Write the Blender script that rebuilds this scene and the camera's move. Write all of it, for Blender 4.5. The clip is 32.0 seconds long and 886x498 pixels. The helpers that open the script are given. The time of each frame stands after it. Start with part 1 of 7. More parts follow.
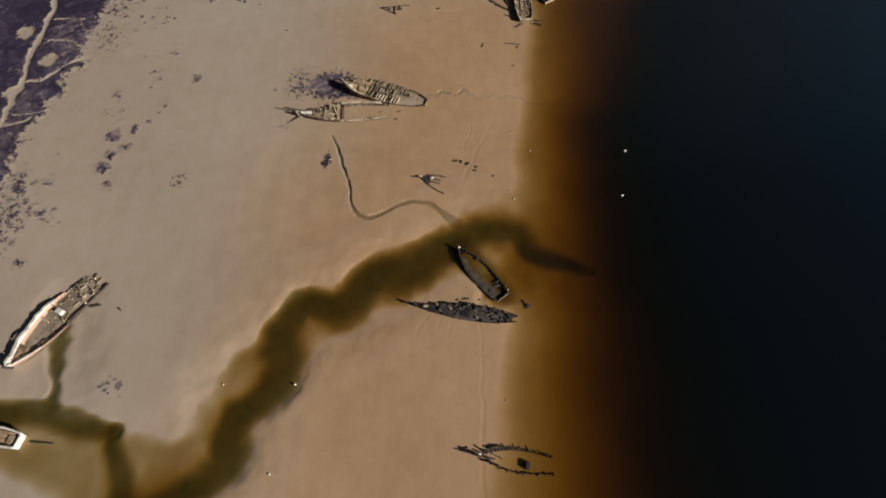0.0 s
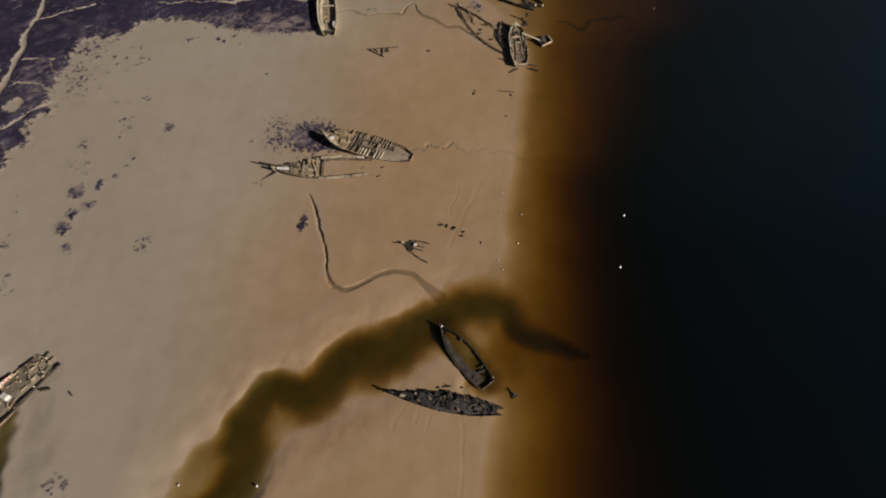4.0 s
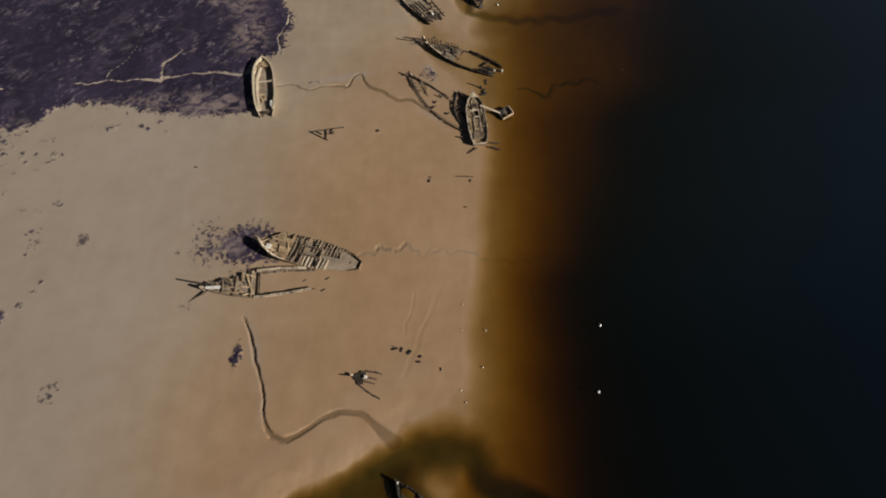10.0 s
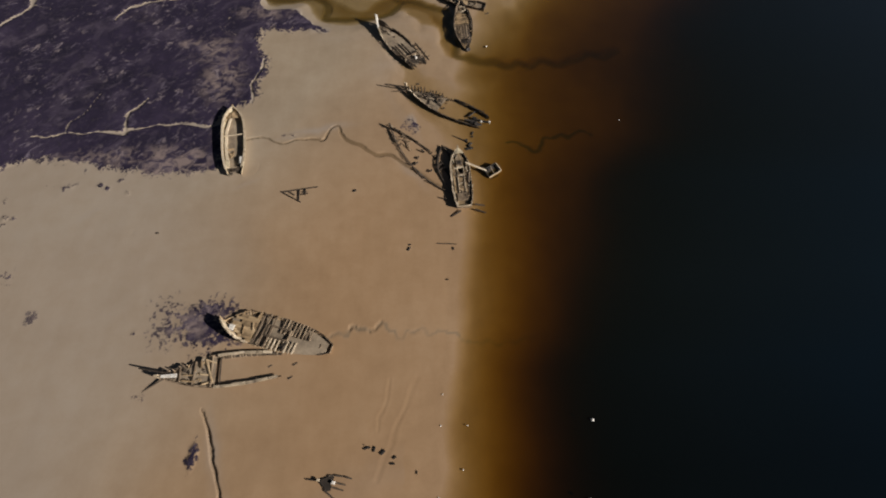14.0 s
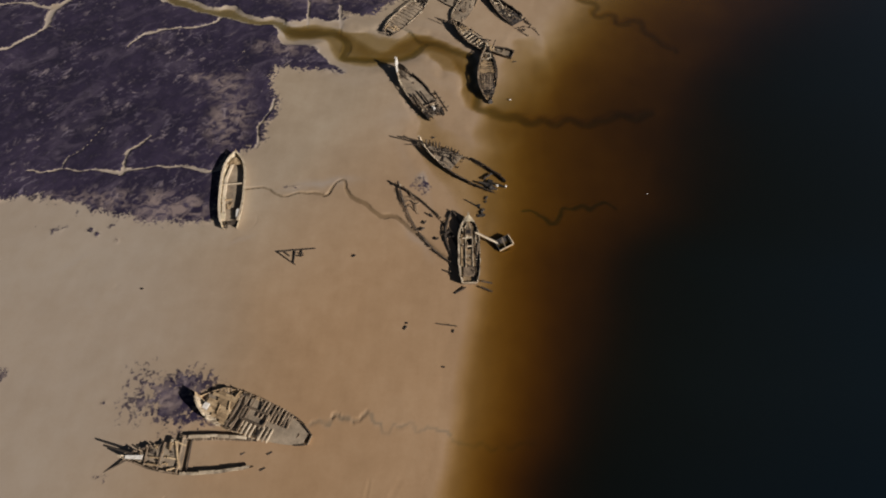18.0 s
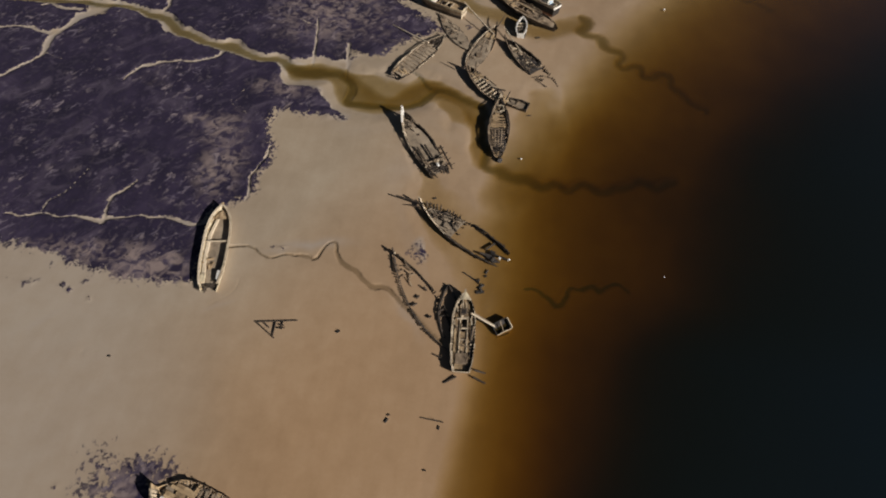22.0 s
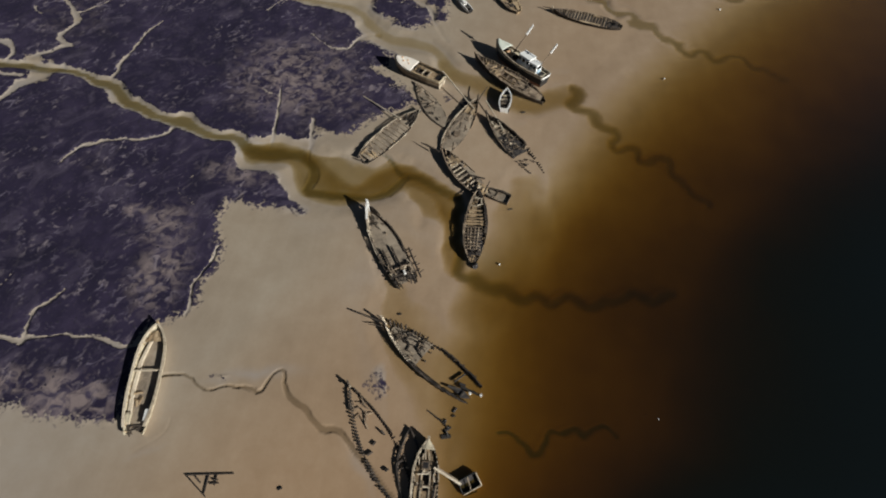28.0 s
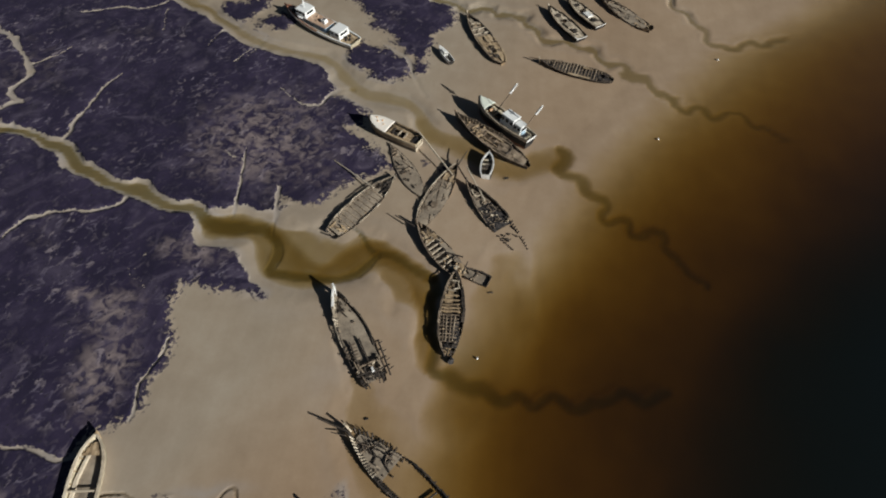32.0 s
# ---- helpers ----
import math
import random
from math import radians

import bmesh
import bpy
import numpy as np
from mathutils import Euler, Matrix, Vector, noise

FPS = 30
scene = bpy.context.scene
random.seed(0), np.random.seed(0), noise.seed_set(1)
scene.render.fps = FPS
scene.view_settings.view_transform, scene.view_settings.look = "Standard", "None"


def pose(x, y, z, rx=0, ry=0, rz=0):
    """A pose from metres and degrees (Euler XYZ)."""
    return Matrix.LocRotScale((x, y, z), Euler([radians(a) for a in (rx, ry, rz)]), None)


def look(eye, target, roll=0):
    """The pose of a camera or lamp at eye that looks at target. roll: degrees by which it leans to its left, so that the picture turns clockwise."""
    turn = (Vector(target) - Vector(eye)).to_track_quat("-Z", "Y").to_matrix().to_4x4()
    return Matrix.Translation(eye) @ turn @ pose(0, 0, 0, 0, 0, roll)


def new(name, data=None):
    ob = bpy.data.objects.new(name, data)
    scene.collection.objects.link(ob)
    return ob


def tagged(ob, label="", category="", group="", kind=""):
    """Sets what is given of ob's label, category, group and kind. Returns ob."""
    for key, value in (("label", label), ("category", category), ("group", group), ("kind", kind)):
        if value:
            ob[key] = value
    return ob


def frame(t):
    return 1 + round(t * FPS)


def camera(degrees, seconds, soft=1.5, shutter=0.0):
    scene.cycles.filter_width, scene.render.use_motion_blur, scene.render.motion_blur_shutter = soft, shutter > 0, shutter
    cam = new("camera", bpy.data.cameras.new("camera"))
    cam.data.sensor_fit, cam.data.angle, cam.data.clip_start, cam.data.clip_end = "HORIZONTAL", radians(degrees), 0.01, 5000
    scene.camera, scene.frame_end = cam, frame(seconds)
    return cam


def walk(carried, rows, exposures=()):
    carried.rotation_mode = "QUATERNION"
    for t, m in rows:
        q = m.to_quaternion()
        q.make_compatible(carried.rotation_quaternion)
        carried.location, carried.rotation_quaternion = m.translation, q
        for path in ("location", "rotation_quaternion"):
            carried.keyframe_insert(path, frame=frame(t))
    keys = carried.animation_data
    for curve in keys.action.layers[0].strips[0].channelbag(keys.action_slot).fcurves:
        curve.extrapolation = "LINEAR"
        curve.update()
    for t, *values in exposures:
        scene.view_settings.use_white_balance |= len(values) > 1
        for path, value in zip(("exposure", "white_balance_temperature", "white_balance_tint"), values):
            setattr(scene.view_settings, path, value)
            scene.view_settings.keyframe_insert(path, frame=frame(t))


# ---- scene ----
cam = camera(76.5, 32.0, 2.0)
METRES, EYE, TILT, LEAN, TURN = 135.0, 89.1, -58.8, 0.0, 0.0
ROWS = [
    (0.0, 0.0, 0.0, 0.0, -0.0, 0.0, 0.0),
    (0.5, 0.004, 0.0079, 0.0117, 0.09, 0.03, -0.12),
    (1.0, 0.0079, 0.0149, 0.0245, 0.16, -0.0, -0.21),
    (1.5, 0.0112, 0.0223, 0.0366, 0.19, 0.0, -0.3),
    (2.0, 0.015, 0.0301, 0.0488, 0.26, 0.04, -0.38),
    (2.5, 0.0179, 0.0378, 0.0611, 0.24, 0.07, -0.47),
    (3.0, 0.0216, 0.0452, 0.0736, 0.32, 0.06, -0.53),
    (3.5, 0.0244, 0.0523, 0.0862, 0.34, 0.05, -0.61),
    (5.5, 0.0379, 0.0838, 0.1366, 0.53, 0.05, -0.83),
    (6.0, 0.0413, 0.092, 0.1494, 0.53, 0.11, -0.83),
    (6.5, 0.0443, 0.0999, 0.1624, 0.47, 0.15, -0.79),
    (7.0, 0.0476, 0.1078, 0.1762, 0.46, 0.12, -0.78),
    (7.5, 0.0516, 0.116, 0.1895, 0.26, 0.11, -0.41),
    (8.0, 0.0539, 0.1249, 0.2017, -0.47, 0.16, 0.74),
    (8.5, 0.0566, 0.1329, 0.214, -1.19, 0.13, 2.0),
    (9.0, 0.0602, 0.1399, 0.2279, -1.24, 0.08, 2.05),
    (9.5, 0.0638, 0.1464, 0.241, -1.25, 0.03, 2.08),
    (10.0, 0.0676, 0.1539, 0.2537, -1.26, 0.06, 2.1),
    (10.5, 0.0708, 0.1622, 0.2655, -1.33, 0.13, 2.15),
    (11.0, 0.0741, 0.1694, 0.2785, -1.41, 0.12, 2.15),
    (11.5, 0.0782, 0.1776, 0.29, -1.41, 0.21, 2.14),
    (12.0, 0.0814, 0.1849, 0.3029, -1.45, 0.17, 2.11),
    (12.5, 0.085, 0.1923, 0.3157, -1.46, 0.14, 2.14),
    (13.0, 0.0891, 0.1997, 0.3282, -1.45, 0.12, 2.14),
    (13.5, 0.0931, 0.2078, 0.3399, -1.45, 0.16, 2.14),
    (14.0, 0.0975, 0.2154, 0.3523, -1.37, 0.14, 2.08),
    (14.5, 0.1011, 0.2223, 0.365, -0.69, 0.12, 0.9),
    (16.5, 0.118, 0.2531, 0.416, 1.01, 0.16, -1.83),
    (17.0, 0.1212, 0.2608, 0.4287, 1.02, 0.2, -1.9),
    (17.5, 0.1245, 0.2686, 0.4416, 1.06, 0.2, -1.96),
    (18.0, 0.1276, 0.2761, 0.455, 1.14, 0.19, -2.15),
    (18.5, 0.1307, 0.2837, 0.4678, 1.79, 0.18, -3.26),
    (19.0, 0.1338, 0.2912, 0.4795, 2.42, 0.18, -4.36),
    (19.5, 0.1371, 0.2991, 0.4935, 2.82, 0.07, -4.99),
    (20.0, 0.1404, 0.3069, 0.5069, 2.89, 0.03, -5.05),
    (20.5, 0.1433, 0.3151, 0.52, 2.96, 0.04, -5.18),
    (21.0, 0.146, 0.3238, 0.5323, 3.03, 0.1, -5.27),
    (21.5, 0.1487, 0.3323, 0.5451, 3.08, 0.1, -5.35),
    (22.0, 0.1509, 0.3404, 0.5577, 3.1, 0.12, -5.44),
    (22.5, 0.1533, 0.3486, 0.5712, 3.18, 0.07, -5.53),
    (23.0, 0.1555, 0.3567, 0.5847, 3.22, 0.05, -5.64),
    (23.5, 0.1578, 0.3652, 0.5973, 3.26, 0.11, -5.71),
    (24.0, 0.1596, 0.3734, 0.6115, 3.28, 0.1, -5.78),
    (24.5, 0.1612, 0.3812, 0.6251, 3.28, 0.06, -5.84),
    (25.0, 0.1641, 0.3891, 0.639, 3.36, 0.01, -5.88),
    (25.5, 0.1654, 0.3969, 0.6527, 3.33, -0.02, -5.92),
    (27.5, 0.1744, 0.4305, 0.7085, 3.41, -0.22, -5.93),
    (28.0, 0.1773, 0.4388, 0.7233, 3.45, -0.27, -5.88),
    (28.5, 0.1791, 0.4475, 0.7374, 3.4, -0.23, -5.87),
    (29.0, 0.1819, 0.456, 0.7528, 3.43, -0.28, -5.81),
    (29.5, 0.1833, 0.4645, 0.7663, 3.38, -0.17, -5.82),
    (30.0, 0.1853, 0.4727, 0.7816, 3.33, -0.15, -5.81),
    (30.5, 0.1874, 0.4812, 0.7961, 3.32, -0.1, -5.77),
    (31.0, 0.1892, 0.4897, 0.8106, 3.28, -0.12, -5.8),
    (31.5, 0.1912, 0.4985, 0.8234, 3.27, -0.04, -5.82),
    (32.0, 0.1938, 0.5069, 0.8374, 3.29, -0.07, -5.81),
]
EXPOSURES = [(0.0, 0.23, 6520, 12), (1.5, 0.14, 6520, 11.5), (3.0, 0.02, 6520, 11), (6.0, 0.0, 6520, 11), (9.0, 0.05, 6520, 11.5), (13.0, 0.09, 6520, 12), (18.0, 0.13, 6520, 13.5), (22.5, 0.14, 6370, 11.5), (25.0, 0.12, 6120, 8), (28.0, 0.11, 5920, 6.5), (32.0, 0.08, 5830, 6)]
walk(cam, [(t, pose(0, 0, EYE, TILT, LEAN, TURN) @ pose(METRES * x, METRES * y, METRES * z, 90 + pitch, roll, yaw)) for t, x, y, z, yaw, pitch, roll in ROWS], EXPOSURES)

# ---- sky and sun ----
SUN_ELEVATION, SUN_AZIMUTH = 27.0, 116.5   # degrees; azimuth clockwise from +y
world = bpy.data.worlds.new("sky")
scene.world = world
world.use_nodes = True
wn = world.node_tree.nodes
sky = wn.new("ShaderNodeTexSky")
sky.sky_type = "NISHITA"
sky.sun_disc = False
sky.sun_elevation = radians(SUN_ELEVATION)
sky.sun_rotation = radians(SUN_AZIMUTH)
wn["Background"].inputs["Strength"].default_value = 0.015
world.node_tree.links.new(sky.outputs[0], wn["Background"].inputs["Color"])
sun_data = bpy.data.lights.new("sun", "SUN")
sun_data.energy, sun_data.angle, sun_data.color = 5.0, radians(0.53), (1.0, 0.92, 0.80)
sun = new("sun", sun_data)
_az, _el = radians(SUN_AZIMUTH), radians(SUN_ELEVATION)
SUN_DIR = Vector((math.sin(_az) * math.cos(_el), math.cos(_az) * math.cos(_el), math.sin(_el)))
sun.matrix_world = look(SUN_DIR * 300, (0, 0, 0))


# ---- materials ----
def nodes_of(name):
    m = bpy.data.materials.new(name)
    m.use_nodes = True
    nt = m.node_tree
    return m, nt, nt.nodes["Principled BSDF"]


def add(nt, kind, **values):
    n = nt.nodes.new(kind)
    for key, v in values.items():
        if key == "op":
            n.operation = v
        elif key == "attr":
            n.attribute_name = v
        elif key == "clamp":
            n.use_clamp = v
        else:
            n.inputs[key.replace("_", " ")].default_value = v
    return n


def math_node(nt, op, a, b, clamp=False):
    n = nt.nodes.new("ShaderNodeMath")
    n.operation, n.use_clamp = op, clamp
    for i, v in enumerate((a, b)):
        if isinstance(v, (int, float)):
            n.inputs[i].default_value = v
        else:
            nt.links.new(v, n.inputs[i])
    return n.outputs[0]


def noise_of(nt, scale, detail=4.0, rough=0.55, stretch=None):
    tc = nt.nodes.new("ShaderNodeTexCoord")
    n = nt.nodes.new("ShaderNodeTexNoise")
    n.inputs["Scale"].default_value, n.inputs["Detail"].default_value, n.inputs["Roughness"].default_value = scale, detail, rough
    src = tc.outputs["Object"]
    if stretch:
        mp = nt.nodes.new("ShaderNodeMapping")
        mp.inputs["Scale"].default_value = stretch
        nt.links.new(src, mp.inputs[0])
        src = mp.outputs[0]
    nt.links.new(src, n.inputs["Vector"])
    return n.outputs["Fac"]


def ramp(nt, fac, *stops):
    n = nt.nodes.new("ShaderNodeValToRGB")
    els = n.color_ramp.elements
    while len(els) < len(stops):
        els.new(0.5)
    for e, (p, c) in zip(els, stops):
        e.position, e.color = p, (*c, 1) if len(c) == 3 else c
    nt.links.new(fac, n.inputs[0])
    return n.outputs[0]


def mix(nt, fac, a, b, mode="MIX"):
    n = nt.nodes.new("ShaderNodeMix")
    n.data_type, n.blend_type = "RGBA", mode
    for i, v in ((0, fac), (6, a), (7, b)):
        if isinstance(v, (int, float)):
            n.inputs[i].default_value = v
        elif isinstance(v, tuple):
            n.inputs[i].default_value = (*v, 1)
        else:
            nt.links.new(v, n.inputs[i])
    return n.outputs[2]


def bump(nt, bsdf, height, strength, distance):
    n = nt.nodes.new("ShaderNodeBump")
    n.inputs["Strength"].default_value, n.inputs["Distance"].default_value = strength, distance
    nt.links.new(height, n.inputs["Height"])
    nt.links.new(n.outputs[0], bsdf.inputs["Normal"])


def timber(name, dark, mid, light, rough=0.85, moss=None):
    """Weathered wood: grain along the piece, bleached and dark boards by chance, blotches."""
    m, nt, b = nodes_of(name)
    info = nt.nodes.new("ShaderNodeObjectInfo")
    grain = noise_of(nt, 2.2, 5, 0.65, (0.7, 4.0, 4.0))
    blot = noise_of(nt, 0.9, 3, 0.6)
    f = math_node(nt, "ADD", math_node(nt, "MULTIPLY", grain, 0.55), math_node(nt, "MULTIPLY", info.outputs["Random"], 0.35))
    f = math_node(nt, "ADD", f, math_node(nt, "MULTIPLY", math_node(nt, "SUBTRACT", blot, 0.5), 0.7))
    col = ramp(nt, f, (0.12, dark), (0.45, mid), (0.8, light))
    if moss:
        col = mix(nt, ramp(nt, blot, (0.5, (0, 0, 0)), (0.68, (1, 1, 1))), col, moss)
    nt.links.new(col, b.inputs["Base Color"])
    b.inputs["Roughness"].default_value = rough
    bump(nt, b, grain, 0.6, 0.03)
    return m


def painted(name, colour, worn, wear=0.5, rough=0.6):
    """Old paint, flaked to what lies under it."""
    m, nt, b = nodes_of(name)
    chips = noise_of(nt, 1.6, 6, 0.7, (0.6, 1.5, 1.5))
    fine = noise_of(nt, 7.0, 4, 0.7)
    f = math_node(nt, "ADD", math_node(nt, "MULTIPLY", chips, 0.75), math_node(nt, "MULTIPLY", fine, 0.25))
    edge = 0.62 - 0.3 * wear
    dirty = mix(nt, math_node(nt, "MULTIPLY", fine, 0.5), colour, tuple(c * 0.6 for c in colour))
    col = mix(nt, ramp(nt, f, (edge, (0, 0, 0)), (edge + 0.12, (1, 1, 1))), dirty, worn)
    nt.links.new(col, b.inputs["Base Color"])
    b.inputs["Roughness"].default_value = rough
    bump(nt, b, f, 0.4, 0.02)
    return m


WOOD_DARK = timber("tarred_timber", (0.010, 0.008, 0.007), (0.036, 0.027, 0.021), (0.13, 0.10, 0.075))
WOOD_GREY = timber("grey_timber", (0.035, 0.027, 0.021), (0.205, 0.152, 0.104), (0.48, 0.385, 0.275))
WOOD_PALE = timber("bleached_timber", (0.12, 0.095, 0.072), (0.47, 0.39, 0.285), (0.76, 0.67, 0.53))
WOOD_OCHRE = timber("ochre_timber", (0.08, 0.056, 0.034), (0.35, 0.25, 0.145), (0.6, 0.47, 0.305))
WOOD_WEED = timber("weed_covered_timber", (0.006, 0.0055, 0.0055), (0.02, 0.017, 0.016), (0.075, 0.06, 0.048), 0.7, (0.016, 0.016, 0.011))
PAINT_WHITE = painted("white_paint", (0.78, 0.77, 0.74), (0.38, 0.33, 0.27), 0.35)
PAINT_CREAM = painted("cream_paint", (0.66, 0.58, 0.42), (0.3, 0.25, 0.18), 0.5)
PAINT_PINK = painted("faded_red_paint", (0.62, 0.34, 0.26), (0.5, 0.44, 0.36), 0.4)
PAINT_RUST = painted("rust_red_paint", (0.36, 0.15, 0.08), (0.2, 0.13, 0.09), 0.4)
PAINT_BLUE = painted("blue_paint", (0.20, 0.36, 0.58), (0.55, 0.56, 0.55), 0.35)
PAINT_LIGHT_BLUE = painted("pale_blue_paint", (0.45, 0.6, 0.74), (0.6, 0.58, 0.54), 0.3)
PAINT_BLACK = painted("black_paint", (0.012, 0.012, 0.014), (0.07, 0.05, 0.04), 0.35)
PAINT_ORANGE = painted("orange_paint", (0.66, 0.33, 0.12), (0.6, 0.53, 0.42), 0.55)


def window_glass():
    m, nt, b = nodes_of("window_glass")
    b.inputs["Base Color"].default_value = (0.01, 0.012, 0.015, 1)
    b.inputs["Roughness"].default_value = 0.12
    return m


GLASS = window_glass()


def ground_material():
    m, nt, b = nodes_of("mud_and_marsh")
    at = add(nt, "ShaderNodeAttribute", attr="marsh")
    damp = add(nt, "ShaderNodeAttribute", attr="damp")
    big = noise_of(nt, 0.03, 4, 0.55)
    midn = noise_of(nt, 0.28, 5, 0.6)
    fine = noise_of(nt, 1.7, 6, 0.7)
    grit = noise_of(nt, 6.0, 3, 0.6)
    # mud: warm sandy silt, greyer where damp
    f = math_node(nt, "ADD", math_node(nt, "MULTIPLY", big, 0.55), math_node(nt, "MULTIPLY", midn, 0.3))
    f = math_node(nt, "ADD", f, math_node(nt, "MULTIPLY", fine, 0.15))
    warm = ramp(nt, f, (0.36, (0.302, 0.195, 0.111)), (0.5, (0.347, 0.229, 0.134)), (0.64, (0.39, 0.267, 0.165)))
    grey = ramp(nt, f, (0.36, (0.296, 0.237, 0.174)), (0.5, (0.343, 0.279, 0.209)), (0.64, (0.387, 0.325, 0.252)))
    mud = mix(nt, damp.outputs["Fac"], warm, grey)
    # combed by the tide along the shore
    comb = noise_of(nt, 0.35, 4, 0.6, (1.0, 0.16, 1.0))
    mud = mix(nt, ramp(nt, comb, (0.38, (0.25, 0.25, 0.25)), (0.62, (0, 0, 0))), mud, (0.8, 0.78, 0.74), "MULTIPLY")
    pale = add(nt, "ShaderNodeAttribute", attr="pale")
    mud = mix(nt, math_node(nt, "MULTIPLY", pale.outputs["Fac"], math_node(nt, "ADD", 0.45, math_node(nt, "MULTIPLY", midn, 0.7)), True), mud, (0.335, 0.295, 0.268))
    algae = add(nt, "ShaderNodeAttribute", attr="algae")
    mud = mix(nt, math_node(nt, "MULTIPLY", algae.outputs["Fac"], math_node(nt, "ADD", 0.35, math_node(nt, "MULTIPLY", midn, 0.9)), True), mud, ALGAE)
    wet = add(nt, "ShaderNodeAttribute", attr="wet")
    mud = mix(nt, math_node(nt, "MULTIPLY", wet.outputs["Fac"], 0.9), mud, (0.62, 0.58, 0.5), "MULTIPLY")
    # marsh plants: dark purple mats with paler, half-bare mottles
    mott = noise_of(nt, 0.06, 4, 0.6)
    cloud = noise_of(nt, 0.2, 5, 0.62)
    thin = add(nt, "ShaderNodeAttribute", attr="thin")
    tcw = nt.nodes.new("ShaderNodeTexCoord")

    def curled(scale, detail, distortion, turn, stretch):
        """Noise drawn out along the ebb and curled."""
        mp = nt.nodes.new("ShaderNodeMapping")
        mp.vector_type = "TEXTURE"
        mp.inputs["Rotation"].default_value, mp.inputs["Scale"].default_value = (0, 0, radians(turn)), (1.0 / stretch, 1.0, 1.0)
        nt.links.new(tcw.outputs["Object"], mp.inputs[0])
        n = nt.nodes.new("ShaderNodeTexNoise")
        n.inputs["Scale"].default_value, n.inputs["Detail"].default_value, n.inputs["Distortion"].default_value = scale, detail, distortion
        nt.links.new(mp.outputs[0], n.inputs["Vector"])
        return n.outputs["Fac"]

    cells = nt.nodes.new("ShaderNodeTexVoronoi")
    cells.inputs["Scale"].default_value = 0.85
    warp = nt.nodes.new("ShaderNodeTexNoise")
    warp.inputs["Scale"].default_value = 0.5
    nt.links.new(tcw.outputs["Object"], warp.inputs["Vector"])
    vm = nt.nodes.new("ShaderNodeVectorMath")
    vm.operation = "MULTIPLY_ADD"
    vm.inputs[1].default_value = (2.6, 2.6, 0.0)
    nt.links.new(warp.outputs["Color"], vm.inputs[0])
    nt.links.new(tcw.outputs["Object"], vm.inputs[2])
    flat = nt.nodes.new("ShaderNodeVectorMath")
    flat.operation = "MULTIPLY"
    flat.inputs[1].default_value = (1, 1, 0)
    nt.links.new(vm.outputs[0], flat.inputs[0])
    nt.links.new(flat.outputs[0], cells.inputs["Vector"])
    blob = math_node(nt, "SUBTRACT", 1.0, cells.outputs["Distance"])
    g = math_node(nt, "ADD", math_node(nt, "MULTIPLY", mott, 0.5), math_node(nt, "MULTIPLY", cloud, 0.5))
    plants = ramp(nt, g, (0.36, (0.0122, 0.0092, 0.026)), (0.5, (0.0194, 0.014, 0.0372)), (0.64, (0.0355, 0.0262, 0.057)))
    # soft grey blooms where the plants are sparse
    bloom = math_node(nt, "ADD", curled(0.17, 7, 1.2, 40, 0.9), math_node(nt, "MULTIPLY", thin.outputs["Fac"], 0.1))
    plants = mix(nt, ramp(nt, bloom, (0.55, (0, 0, 0)), (0.8, (0.7, 0.7, 0.7))), plants, (0.113, 0.092, 0.132))
    # short curled wisps and knots of bare silt, gathered in places
    gather = noise_of(nt, 0.075, 3, 0.6)
    some = ramp(nt, gather, (0.46, (0.12, 0.12, 0.12)), (0.64, (1, 1, 1)))
    streaks = math_node(nt, "MULTIPLY", ramp(nt, curled(0.75, 4, 1.0, 46, 0.62), (0.57, (0, 0, 0)), (0.72, (0.9, 0.9, 0.9))), some)
    plants = mix(nt, streaks, plants, (0.185, 0.158, 0.208))
    knots = math_node(nt, "MULTIPLY", ramp(nt, curled(0.75, 4, 0.5, 60, 0.75), (0.585, (0, 0, 0)), (0.73, (1, 1, 1))), math_node(nt, "ADD", some, thin.outputs["Fac"], True))
    plants = mix(nt, math_node(nt, "MULTIPLY", knots, 0.9), plants, (0.235, 0.195, 0.215))
    # a net of tan mud between the cushions of thin marsh
    veins = ramp(nt, curled(0.55, 6, 0.8, 15, 0.9), (0.43, (0, 0, 0)), (0.64, (1, 1, 1)))
    veins = math_node(nt, "MULTIPLY", veins, math_node(nt, "MULTIPLY", math_node(nt, "SUBTRACT", thin.outputs["Fac"], math_node(nt, "MULTIPLY", cloud, 0.55)), 1.5, True), True)
    plants = mix(nt, math_node(nt, "MULTIPLY", veins, 0.9), plants, (0.245, 0.193, 0.185))
    # frayed edge: tufts stand out singly only where the cover thins
    fray = math_node(nt, "MULTIPLY", math_node(nt, "SUBTRACT", fine, 0.5), 2.0)
    fray = math_node(nt, "ADD", fray, math_node(nt, "MULTIPLY", math_node(nt, "SUBTRACT", midn, 0.5), 1.0))
    fray = math_node(nt, "ADD", fray, math_node(nt, "MULTIPLY", math_node(nt, "SUBTRACT", blob, 0.55), 0.75))
    sparse = math_node(nt, "MULTIPLY", at.outputs["Fac"], 4.0, True)
    dense = math_node(nt, "ADD", 0.12, math_node(nt, "MULTIPLY", math_node(nt, "SUBTRACT", 1.0, at.outputs["Fac"]), 4.0), True)
    edge = math_node(nt, "ADD", at.outputs["Fac"], math_node(nt, "MULTIPLY", fray, math_node(nt, "MULTIPLY", sparse, dense)))
    mask = ramp(nt, edge, (0.41, (0, 0, 0)), (0.6, (1, 1, 1)))
